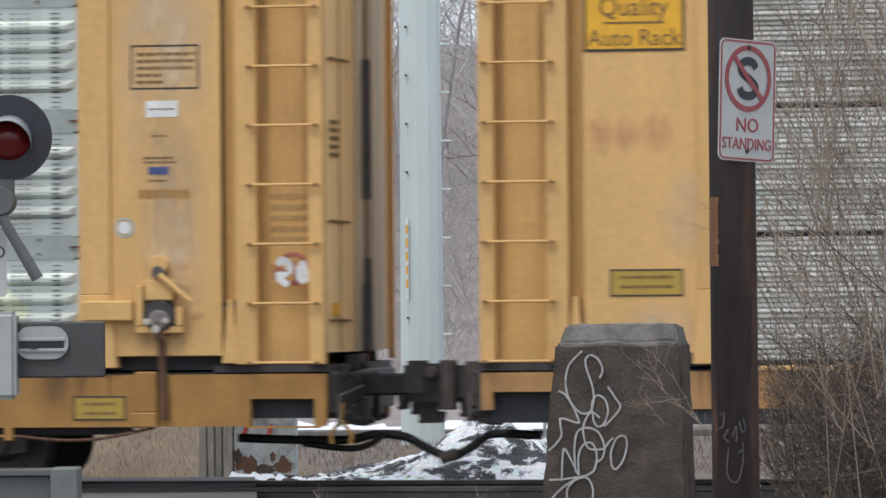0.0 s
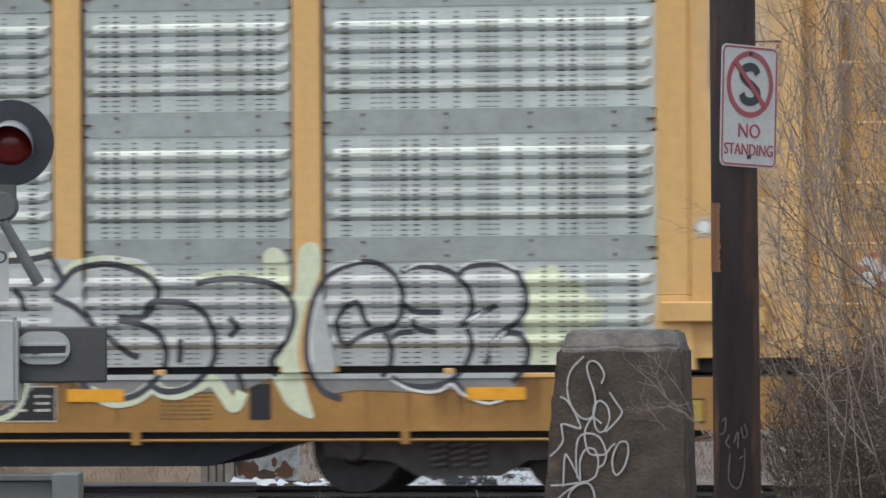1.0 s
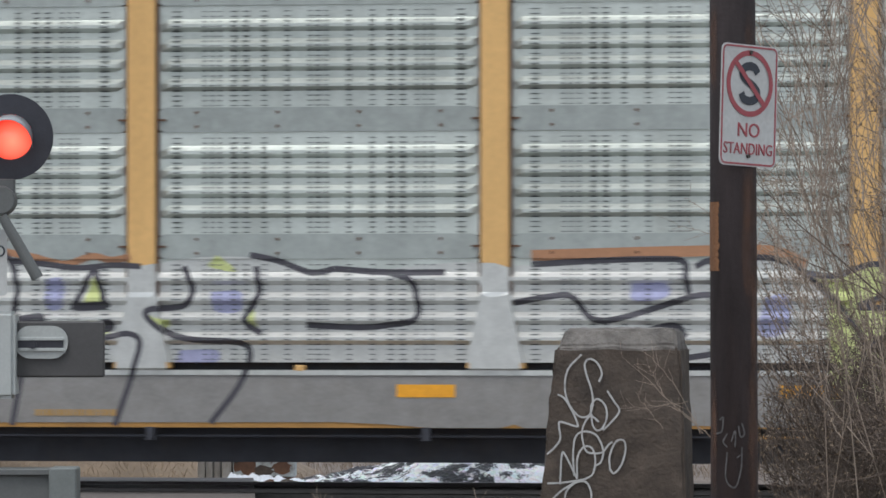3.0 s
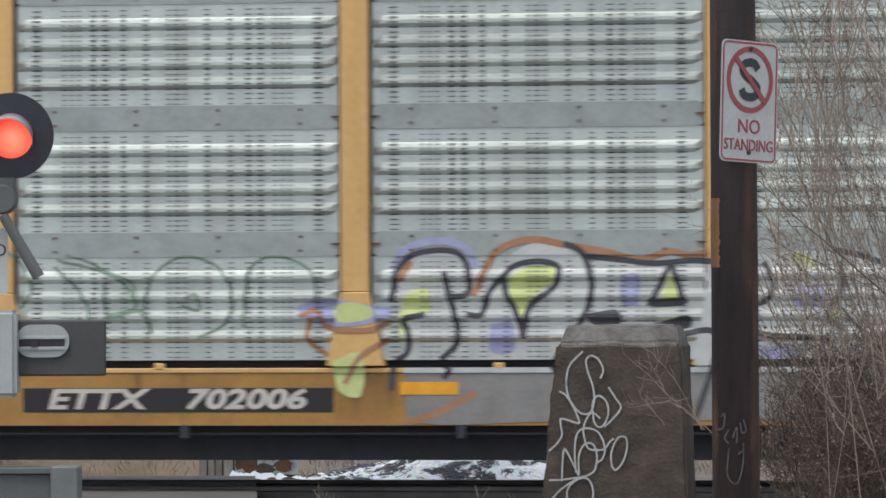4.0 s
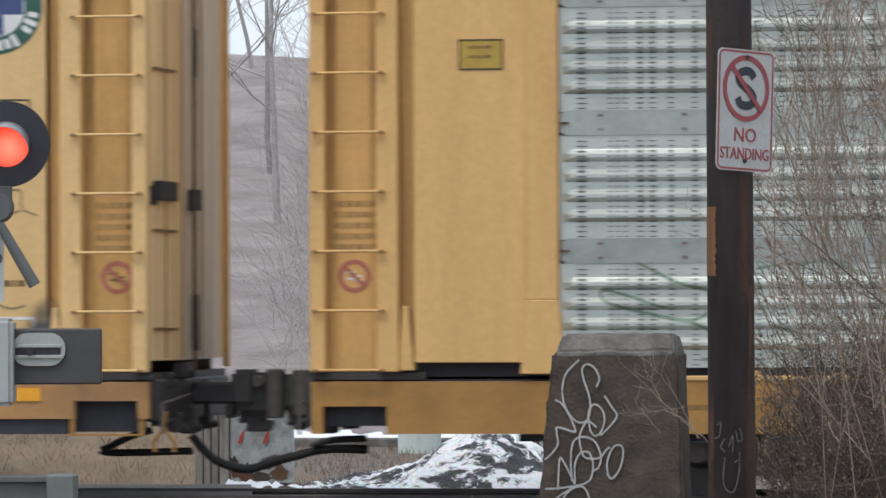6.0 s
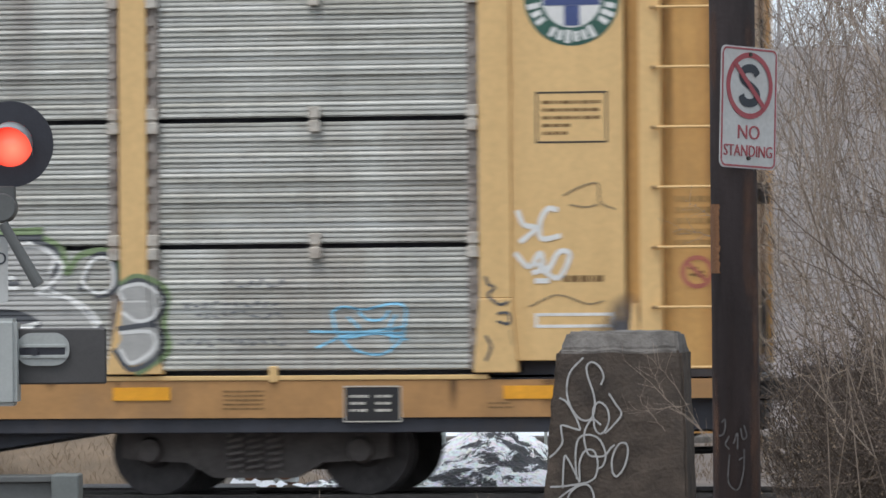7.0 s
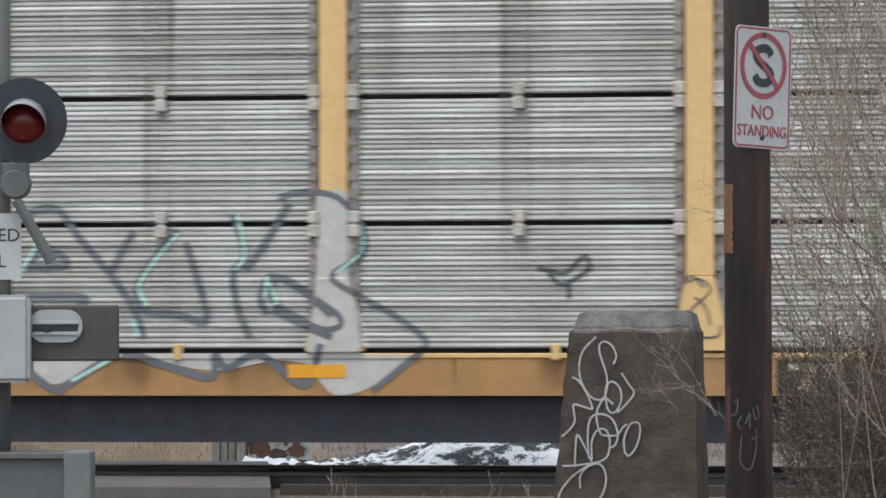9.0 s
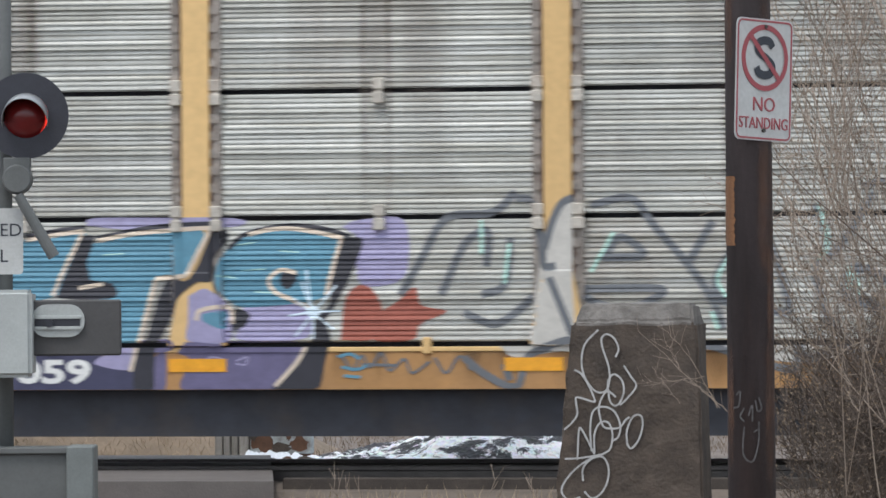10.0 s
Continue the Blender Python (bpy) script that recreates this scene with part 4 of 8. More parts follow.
def wheelset_mesh(r=0.36):
    bm = bmesh.new()
    for s in (-1, 1):
        yo = s * 0.76
        for (r0, ya, yb) in ((r, yo + s * 0.06, yo - s * 0.05), (r + 0.025, yo - s * 0.052, yo - s * 0.08)):
            rod(bm, (0, ya, 0), (0, yb, 0), r0, sides=36)
        rod(bm, (0, yo + s * 0.062, 0), (0, yo + s * 0.10, 0), 0.15, 0.11, sides=20)
        for k in range(6):
            a = k * math.pi / 3
            rod(bm, (0.24 * math.cos(a), yo + s * 0.06, 0.24 * math.sin(a)), (0.24 * math.cos(a), yo + s * 0.072, 0.24 * math.sin(a)), 0.03, sides=8)
    rod(bm, (0, -0.95, 0), (0, 0.95, 0), 0.07, sides=12)
    return bm


def truck(parent, x, spring):
    """A two-axle truck: side frames, springs, bearing caps and wheelsets. Returns its wheelsets."""
    for s in (-1, 1):
        bm = bmesh.new()
        y0, y1 = s * 1.0 - 0.07, s * 1.0 + 0.07
        top = [(-1.08, 0.50), (-0.7, 0.56), (-0.45, 0.60), (0.45, 0.60), (0.7, 0.56), (1.08, 0.50), (1.08, 0.30), (0.95, 0.28), (0.55, 0.26), (0.33, 0.14), (-0.33, 0.14),
               (-0.55, 0.26), (-0.95, 0.28), (-1.08, 0.30)]
        a = [bm.verts.new((x + px, y0, pz)) for px, pz in top]
        b = [bm.verts.new((x + px, y1, pz)) for px, pz in top]
        bm.faces.new(a)
        bm.faces.new(b[::-1])
        for i in range(len(top)):
            j = (i + 1) % len(top)
            bm.faces.new((a[i], a[j], b[j], b[i]))
        part("side_frame", bm, TRUCK_STEEL, parent)
        for ax in (-0.85, 0.85):
            bm = bmesh.new()
            rod(bm, (x + ax, s * 1.07, 0.36), (x + ax, s * 1.15, 0.36), 0.11, 0.09, sides=14)
            part("bearing_cap", bm, TRUCK_STEEL, parent)
        for k in (-0.16, 0.0, 0.16):
            bm = bmesh.new()
            tube(bm, [(x + k + 0.055 * math.cos(a * 0.6), s * 1.085 + 0.055 * math.sin(a * 0.6), 0.19 + 0.30 * a / 60) for a in range(61)], 0.012, 5)
            part("coil_spring", bm, spring, parent)
    bm = bmesh.new()
    box(bm, x - 0.25, x + 0.25, -0.95, 0.95, 0.42, 0.60)
    part("bolster", bm, GREASE, parent)
    return [shared("wheelset", WHEELSET, parent, pose(x + ax, 0, 0.36)) for ax in (-0.85, 0.85)]


WHEELSET = mesh_of("wheelset", wheelset_mesh(), WHEEL_STEEL)
LADDER_Z = [1.004 + 0.4645 * k for k in range(10)]


def end_section(car, mirror, paint_a, paint_b, broad):
    """Ladder, plain panel, end post and end door at one end of the rack. Local x runs inwards from the end."""
    def X(d):
        return -LENGTH + d if mirror else -d

    def slab(name, d0, d1, y0, y1, z0, z1, mat, label="", bevel=0.006, taper=0.0):
        bm = bmesh.new()
        a, b = sorted((X(d0), X(d1)))
        box(bm, a, b, y0, y1, z0, z1, taper)
        if bevel:
            soften(bm, bevel)
        return part(name, bm, mat, car, label)

    slab("ladder_stile", 0.0, 0.12, SIDE - 0.05, SIDE + 0.1, 0.99, 5.6, paint_b)
    slab("ladder_stile", 0.53, 0.70, SIDE - 0.05, SIDE + 0.1, 0.99, 5.6, paint_b)
    slab("ladder_back", 0.12, 0.53, SIDE + 0.105, SIDE + 0.135, 1.0, 5.6, YELLOW_BACK)
    # films paint occlusion and grime along both sides of the ladder well
    for d0, d1 in ((0.12, 0.20), (0.44, 0.53)):
        film(car, "grime", *sorted((X(d0), X(d1))), 1.0, 5.6, FILM_GRIME_SHADE, SIDE + 0.102, "brown grime run down the ladder well")
    slab("groove", 0.70, 0.82, SIDE + 0.09, SIDE + 0.13, 1.0, 5.6, YELLOW_BACK)
    slab("end_panel", 0.82, 1.71, SIDE - 0.005, SIDE + 0.03, 1.06, 5.6, paint_a)
    slab("end_post", 1.71, 1.96, SIDE - 0.035, SIDE + 0.12, 1.55, 5.6, paint_b)
    slab("end_post_foot", 1.71, 1.96, SIDE - 0.042, SIDE + 0.12, 0.97, 1.548, paint_b, taper=0.05)
    slab("gusset", 0.73, 0.77, SIDE - 0.02, SIDE + 0.12, 1.0, 1.50, paint_a, taper=0.05)
    for z in LADDER_Z:
        bm = bmesh.new()
        rod(bm, (X(0.03), SIDE - 0.085, z), (X(0.60), SIDE - 0.085, z), 0.011)
        for d in (0.05, 0.58):
            rod(bm, (X(d), SIDE - 0.095, z), (X(d), SIDE - 0.045, z), 0.017)
        rung = part("rung", bm, paint_b, car)
        for d in (0.05, 0.58):
            bm = bmesh.new()
            rod(bm, (X(d), SIDE - 0.105, z), (X(d), SIDE - 0.096, z), 0.014, sides=8)
            part("rung_bolt", bm, RUST, rung)
    # bulging end doors in upright leaves
    out = [(0.0, -1.44), (-0.04, -1.05), (-0.085, -0.62), (-0.11, 0.0), (-0.085, 0.62), (-0.04, 1.05), (0.0, 1.44)]
    for i, ((d0, y0), (d1, y1)) in enumerate(zip(out, out[1:])):
        bm = bmesh.new()
        a, b = X(d0), X(d1)
        ins = X(0.1) - X(0.0)
        v = [bm.verts.new(p) for p in ((a, y0 + 0.004, 1.08), (b, y1 - 0.004, 1.08), (b, y1 - 0.004, 5.55), (a, y0 + 0.004, 5.55),
                                       (a + ins, y0 + 0.004, 1.08), (b + ins, y1 - 0.004, 1.08), (b + ins, y1 - 0.004, 5.55), (a + ins, y0 + 0.004, 5.55))]
        for f in ((0, 1, 2, 3), (5, 4, 7, 6), (0, 4, 5, 1), (3, 2, 6, 7), (0, 3, 7, 4), (1, 5, 6, 2)):
            bm.faces.new([v[k] for k in f])
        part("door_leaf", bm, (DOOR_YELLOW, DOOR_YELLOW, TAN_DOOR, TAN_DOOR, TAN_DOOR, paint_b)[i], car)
    bm = bmesh.new()
    sgn = X(-1) - X(0)
    rod(bm, (X(0) + sgn * 0.145, -0.42, 1.0), (X(0) + sgn * 0.145, -0.42, 5.4), 0.016)
    rod_ob = part("door_lock_rod", bm, RUST, car, "thin rusty vertical lock rod")
    for z0, z1, r in () if mirror else (((2.3, 3.42, 0.036), (1.62, 1.82, 0.03), (1.08, 1.62, 0.042)) if broad else ((3.35, 3.75, 0.022), (1.15, 1.6, 0.03), (2.28, 2.45, 0.06))):
        bm = bmesh.new()
        rod(bm, (X(0) + sgn * 0.15, -0.42, z0), (X(0) + sgn * 0.15, -0.42, z1), r)
        part("rod_sleeve", bm, GREASE, rod_ob, "dark greasy sleeve")
    # seams, hinges and small fittings of the doors
    for y, d in ((-1.05, -0.046), (-0.62, -0.091), (0.0, -0.117)):
        bm = bmesh.new()
        box(bm, *sorted((X(d), X(d + 0.01))), y - 0.009, y + 0.009, 1.1, 5.5)
        part("door_seam", bm, STENCIL, car)
    for z in (1.32, 2.1, 3.38, 4.3):
        bm = bmesh.new()
        box(bm, *sorted((X(-0.04), X(-0.01))), -1.38, -1.1, z, z + 0.022)
        box(bm, *sorted((X(-0.075), X(-0.045))), -1.1, -0.75, z, z + 0.018)
        part("door_hinge", bm, STENCIL, car)
    if not mirror:
        bm = bmesh.new()
        if broad:
            for k in range(5):
                box(bm, *sorted((X(-0.034), X(-0.028))), -1.36, -1.2, 2.62 + 0.065 * k, 2.65 + 0.065 * k)
                box(bm, *sorted((X(-0.046), X(-0.040))), -1.18, -1.08, 2.62 + 0.065 * k, 2.65 + 0.065 * k)
        else:
            box(bm, *sorted((X(-0.09), X(-0.02))), -1.40, -0.78, 2.35, 2.50)
        part("door_fitting", bm, STENCIL if broad else SILL_BLACK, car)
        if broad:
            bm = bmesh.new()
            box(bm, *sorted((X(-0.05), X(-0.03))), -1.30, -1.08, 1.37, 1.47)
            part("yellow_tag", bm, LABEL_YELLOW, car, "small bright yellow tag")
    bm = bmesh.new()
    box(bm, *sorted((X(-0.05), X(0.0))), 1.44, 1.5, 1.0, 5.6)
    part("door_edge", bm, paint_b, car)
    # coupler and end sill
    bm = bmesh.new()
    box(bm, *sorted((X(-0.02), X(0.9))), SIDE + 0.05, 1.45, 0.93, 0.985)
    part("end_platform", bm, GREASE, car)
    bm = bmesh.new()
    box(bm, *sorted((X(-0.06), X(0.05))), -1.42, 1.42, 0.60, 0.93)
    part("end_sill", soften(bm, 0.015), GREASE, car, "greasy black cross sill")
    # added black plate darkens the step opening in place of the underframe behind
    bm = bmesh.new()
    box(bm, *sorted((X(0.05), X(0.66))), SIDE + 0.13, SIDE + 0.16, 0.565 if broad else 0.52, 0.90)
    part("step_backing", bm, BLACK, car, "black plate added behind the step opening to keep it dark")
    for d, y, z0, z1, w in ((-0.12, -0.5, 0.93, 1.06, 0.16), (-0.08, -1.2, 0.56, 0.72, 0.07), (-0.1, -0.75, 0.50, 0.66, 0.09), (-0.13, -0.3, 0.48, 0.70, 0.10), (-0.09, -1.0, 0.86, 0.98, 0.06), (-0.1, 0.5, 0.5, 0.9, 0.12)):
        bm = bmesh.new()
        box(bm, *sorted((X(d), X(d + 0.12))), y - w, y + w, z0, z1)
        rod(bm, (X(d) , y, z0 + 0.04), (X(d) + sgn * 0.05, y, z0 + 0.04), 0.03, sides=8)
        part("end_bracket", soften(bm, 0.012), GREASE, car)
    bm = bmesh.new()
    rod(bm, (X(-0.10), -1.48, 0.74), (X(-0.10), -0.35, 0.80), 0.014)
    rod(bm, (X(-0.10), -1.48, 0.74), (X(-0.10), -1.48, 0.50), 0.014)
    part("cut_lever", bm, TRUCK_STEEL, car, "thin bent uncoupling lever")
    if not mirror:
        bm = bmesh.new()
        box(bm, 0.02, 0.50, -0.11, 0.11, 0.715, 0.893)
        part("drawbar", soften(bm, 0.02), GREASE, car)
        bm = bmesh.new()
        box(bm, 0.42, 0.82, -0.19, 0.17, 0.63, 0.97)
        box(bm, 0.40, 0.60, -0.24, 0.10, 0.70, 0.995)
        box(bm, 0.78, 1.13, -0.16, 0.20, 0.66, 0.955)
        soften(bm, 0.035, 2)
        part("coupler", bm, GREASE, car, "black greasy cast coupler")
        bm = bmesh.new()
        rod(bm, (0.76, -0.17, 0.60), (0.76, -0.17, 1.0), 0.075, 0.075, sides=14)
        rod(bm, (0.98, -0.12, 0.62), (0.98, -0.12, 0.99), 0.10, 0.09, sides=14)
        rod(bm, (0.63, -0.2, 0.90), (0.63, -0.28, 0.90), 0.05, sides=10)
        part("knuckle", soften(bm, 0.01), TRUCK_STEEL, car, "worn coupler knuckle")
        for x0, x1, z0, z1 in ((0.44, 0.66, 0.56, 0.65), (0.50, 0.71, 0.49, 0.58), (0.84, 0.98, 0.54, 0.67), (0.89, 1.0, 0.505, 0.56), (0.33, 0.42, 0.60, 0.72)):
            bm = bmesh.new()
            box(bm, x0, x1, -0.12, 0.08, z0, z1, taper=-0.02)
            rod(bm, (x0 + 0.03, -0.12, z0 + 0.02), (x0 + 0.03, -0.17, z0 + 0.02), 0.025, sides=8)
            part("lock_lifter", soften(bm, 0.012), GREASE, car)
    # yellow hanger with a triangular ring
    if mirror:
        return
    bm = bmesh.new()
    for a, b in (((-0.12, 0.68), (-0.10, 0.55)), ((-0.10, 0.55), (-0.19, 0.44)), ((-0.10, 0.55), (-0.02, 0.44)), ((-0.19, 0.44), (-0.18, 0.36)), ((-0.02, 0.44), (-0.03, 0.36))):
        rod(bm, (X(a[0]), SIDE + 0.1, a[1]), (X(b[0]), SIDE + 0.1, b[1]), 0.016)
    part("brake_hanger", bm, YELLOW_SILL, car)
    # air hoses that hang below the coupling
    if broad:
        runs = (([(-1.0, 0.375), (-0.6, 0.36), (-0.1, 0.355), (0.14, 0.40), (0.38, 0.375), (0.56, 0.28), (0.73, 0.215), (0.85, 0.25), (1.0, 0.35), (1.12, 0.40), (1.5, 0.385)], 0.036),
                ([(-0.45, 0.33), (-0.2, 0.295), (0.0, 0.29), (0.14, 0.345), (0.22, 0.42)], 0.026))
    else:
        runs = (([(-0.3, 0.50), (-0.46, 0.455), (-0.64, 0.37), (-0.72, 0.33), (-0.60, 0.315), (-0.3, 0.32), (0.04, 0.33)], 0.03),
                ([(0.04, 0.46), (0.13, 0.35), (0.25, 0.25), (0.42, 0.19), (0.55, 0.19), (0.68, 0.235), (0.9, 0.29), (1.15, 0.345), (1.5, 0.345)], 0.036),
                ([(1.05, 0.37), (1.2, 0.42), (1.5, 0.435)], 0.028))
    for j, (pts, r) in enumerate(runs):
        bm = bmesh.new()
        tube(bm, [(q.x, -0.06 * j + 0.02 * math.sin(3 * q.x), q.y) for q in bezier_points(pts, 5)], r)
        part("air_hose", bm, RUBBER, car, "drooping black rubber air hose", smooth=True)
    bm = bmesh.new()
    x, z = (0.73, 0.215) if broad else (0.68, 0.235)
    rod(bm, (x - 0.07, 0, z - 0.02), (x + 0.07, 0, z + 0.03), 0.05, sides=10)
    part("hose_coupling", soften(bm, 0.01), TRUCK_STEEL, car, "cast hose coupling")
    # a corner step hangs below the opening in the sill
    bm = bmesh.new()
    for x in (-0.62, -0.06):
        box(bm, x - 0.02, x + 0.02, SIDE + 0.01, SIDE + 0.05, 0.49, 0.72)
    box(bm, -0.62, -0.06, SIDE + 0.0, SIDE + 0.06, 0.49, 0.505)
    part("corner_step", bm, YELLOW_SILL, car, "bent strap corner step")


def notched_sill(bm, y0, y1, z0, z1):
    """A side sill with an opening for the step at each end."""
    zn, far, near = z0 + 0.215 if z0 < 0.55 else 0.765, 0.60, 0.09
    pts = [(-far, z0), (-far, zn), (-near, zn), (-near, z0), (0, z0), (0, z1), (-LENGTH, z1), (-LENGTH, z0), (-LENGTH + near, z0), (-LENGTH + near, zn), (-LENGTH + far, zn), (-LENGTH + far, z0)]
    a = [bm.verts.new((x, y0, z)) for x, z in pts]
    b = [bm.verts.new((x, y1, z)) for x, z in pts]
    bm.faces.new(a)
    bm.faces.new(b[::-1])
    for i in range(len(pts)):
        j = (i + 1) % len(pts)
        bm.faces.new((a[i], a[j], b[j], b[i]))
    return bm


def autorack(kind, x_right, label, tone=None):
    """A covered car carrier. kind 'broad' has broad ribs, 'fine' has fine ribs. Returns the car and its wheelsets."""
    car = thing("autorack_car", label, "rail car", pose(x_right, 0, 0), "cars of the train")
    broad = kind == "broad"
    sill0, pa, pb = (0.505, YELLOW, YELLOW) if broad else (0.624, YELLOW_PALE, YELLOW_PALE)
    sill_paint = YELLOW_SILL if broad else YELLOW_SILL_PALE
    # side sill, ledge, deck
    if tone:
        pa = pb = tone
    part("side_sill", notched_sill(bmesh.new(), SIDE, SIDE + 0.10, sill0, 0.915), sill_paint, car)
    rg = random.Random(int(x_right * 10))
    for _ in range(34):
        x, w = rg.uniform(-LENGTH + 0.8, -0.8), rg.choice((0.02, 0.04, 0.09, 0.3))
        film(car, "grime", x - w, x + w, sill0 + 0.002, 0.914, FILM_GRIME_SHADE, SIDE - 0.0007, "dark grime run down the sill")
    if not broad:
        for x0, x1 in ((-6.2, -0.66), (-LENGTH + 0.66, -LENGTH + 6.2)):
            bm = bmesh.new()
            box(bm, x0, x1, SIDE + 0.03, SIDE + 0.13, 0.505, 0.622)
            part("lower_flange", soften(bm, 0.006), BLACK, car, "black flange under the side sill")
    bm = bmesh.new()
    box(bm, -LENGTH, 0.0, -SIDE - 0.10, -SIDE, sill0, 0.915)
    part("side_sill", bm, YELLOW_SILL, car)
    bm = bmesh.new()
    box(bm, -LENGTH + 1.9, -1.9, SIDE - 0.012, SIDE + 0.09, 0.917, 0.955)
    part("sill_ledge", soften(bm, 0.006), pb, car, "paler ledge on top of the side sill")
    bm = bmesh.new()
    box(bm, -LENGTH + 0.3, -0.3, SIDE + 0.11, -SIDE - 0.11, 0.86, 0.93)
    box(bm, -LENGTH + 0.4, -0.4, SIDE + 0.2, -SIDE - 0.2, 0.62, 0.86)
    part("deck", bm, BLACK, car)
    # deep middle sill that tapers towards the trucks
    bm = bmesh.new()
    low, deep, end = (0.222, 5.6, 4.75) if broad else (0.252, 6.7, 5.1)
    outline = [(-LENGTH + end, 0.62), (-LENGTH + end, 0.50), (-LENGTH + deep, low), (-deep, low), (-end, 0.50), (-end, 0.62)]
    depth = 1.12 if broad else 1.36
    a = [bm.verts.new((x, -depth, z)) for x, z in outline]
    b = [bm.verts.new((x, depth, z)) for x, z in outline]
    bm.faces.new(a)
    bm.faces.new(b[::-1])
    for i in range(6):
        j = (i + 1) % 6
        bm.faces.new((a[i], a[j], b[j], b[i]))
    part("middle_sill", bm, BLACK, car, "deep black middle sill")
    if broad:
        bm = bmesh.new()
        box(bm, -LENGTH + 1.6, -1.6, SIDE + 0.25, SIDE + 0.29, 0.44, 0.62)
        part("brake_beam", bm, BLACK, car)
    if broad:
        bm = bmesh.new()
        rod(bm, (-10.3, SIDE + 0.02, 0.437), (-2.5, SIDE + 0.02, 0.437), 0.012)
        part("brake_pipe", bm, YELLOW_SILL, car, "thin yellow brake rod")
        bm = bmesh.new()
        rod(bm, (-LENGTH + 3.0, SIDE + 0.06, 0.437), (-10.3, SIDE + 0.06, 0.437), 0.012)
        part("brake_pipe", bm, BLACK, car, "thin blackened brake rod")
        for x in (-2.55, -3.95, -6.1, -8.2, -10.35, -12.9, -15.1, -17.2, -19.4, -21.6):
            bm = bmesh.new()
            box(bm, x - 0.035, x + 0.035, SIDE - 0.005, SIDE + 0.05, 0.40, 0.51)
            part("rod_hanger", soften(bm, 0.006), YELLOW_SILL if x > -10.5 else BLACK, car)
    wheels = truck(car, -3.6 if broad else -3.84, SPRING_STEEL) + truck(car, -LENGTH + 3.84, SPRING_STEEL)
    # posts and panels
    post = mesh_of("rack_post", post_mesh(), pb)
    # dark strip beside each post: rust line and channel shadow painted as one
    bm = bmesh.new()
    box(bm, -0.009, 0.009, SIDE - 0.012, SIDE + 0.06, 1.0, 5.6)
    seam = mesh_of("post_seam", bm, RUST)
    for x in POSTS:
        shared("rack_post", post, car, pose(x, 0, 0))
        for s in (-1, 1):
            shared("post_seam", seam, car, pose(x + s * (HALF + 0.011), 0, 0))
    inner = [ENDPOST[0] - 0.0] + [e for x in POSTS for e in (x + HALF, x - HALF)] + [-LENGTH - ENDPOST[0]]
    bays = [(inner[i + 1], inner[i]) for i in range(0, len(inner), 2)]
    rows = [0.832, 1.828, 2.824, 3.820, 4.816] if broad else [0.995, 1.987, 2.978, 3.969]
    cache = {}
    for bx0, bx1 in bays:
        w = round(bx1 - bx0, 2)
        mid = (bx0 + bx1) / 2
        if w not in cache:
            if broad:
                cache[w] = (mesh_of("side_panel", ribbed_panel(w - 0.01), GALV), mesh_of("panel_band", band_strip(w - 0.02), GALV_FLAT),
                            mesh_of("bolts", bolts_of(w), RUST), mesh_of("perforation", slots_of(w), SLOT))
            else:
                cache[w] = (mesh_of("side_panel", fine_panel(w - 0.16), GALV_OLD),)
        for k, z in enumerate(rows):
            if broad:
                at = pose(mid, SIDE + 0.03, z)
                if k == 4:
                    at = at @ Matrix.Diagonal((1, 1, 0.8, 1))
                p = shared("side_panel", cache[w][0], car, at)
                shared("perforation", cache[w][3], p, Matrix())["kind"] = "stuff"
                if k:
                    shared("panel_band", cache[w][1], p, Matrix())
                    shared("bolts", cache[w][2], p, Matrix())["kind"] = "stuff"
            else:
                p = shared("side_panel", cache[w][0], car, pose(mid, SIDE + 0.035, z) @ (Matrix.Diagonal((1, 1, 1.6, 1)) if k == 3 else Matrix()))
                for s in (-1, 1):
                    shared("edge_channel", EDGE, car, pose(mid + s * (w / 2 - 0.045), SIDE + 0.02, z))
                    if k:
                        shared("clip", CLIP, car, pose(mid + s * (w / 2 - 0.05), SIDE - 0.005, z - 0.02))
                if k and w > 2:
                    shared("clip", CLIP_SMALL, car, pose(mid + 0.02, SIDE + 0.015, z - 0.018))
    # dark inside wall, far side and roof close the car
    bm = bmesh.new()
    box(bm, -LENGTH + 0.15, -0.15, SIDE + 0.15, SIDE + 0.17, 0.95, 5.6)
    part("inner_wall", bm, BLACK, car)
    bm = bmesh.new()
    box(bm, -LENGTH + 0.1, -0.1, -SIDE - 0.12, -SIDE - 0.02, 0.93, 5.6)
    part("far_wall", bm, GALV_OLD, car)
    bm = bmesh.new()
    extrude_profile(bm, [(SIDE - 0.03, 5.6), (SIDE - 0.03, 5.66), (-0.9, 5.80), (0.9, 5.80), (-SIDE + 0.03, 5.66), (-SIDE + 0.03, 5.6)], -LENGTH - 0.1, 0.1)
    part("roof", bm, GALV_OLD, car)
    for m in (False, True):
        end_section(car, m, pa, pb, broad)
    return car, wheels


EDGE = mesh_of("edge_channel", edge_strip(), EDGE_RUST)
CLIP = mesh_of("clip", clip_mesh(), RUST_CLIP)
CLIP_SMALL = mesh_of("small_clip", clip_mesh(), RUST_CLIP)
CAR_A, WHEELS_A = autorack("fine", 27.78, "yellow covered car carrier with finely ribbed weathered steel sides", YELLOW)
CAR_B, WHEELS_B = autorack("broad", -0.94, "yellow covered car carrier with broad-ribbed galvanised sides and graffiti")
CAR_C, WHEELS_C = autorack("fine", -29.73, "faded yellow covered car carrier with fine-ribbed sides covered in graffiti")


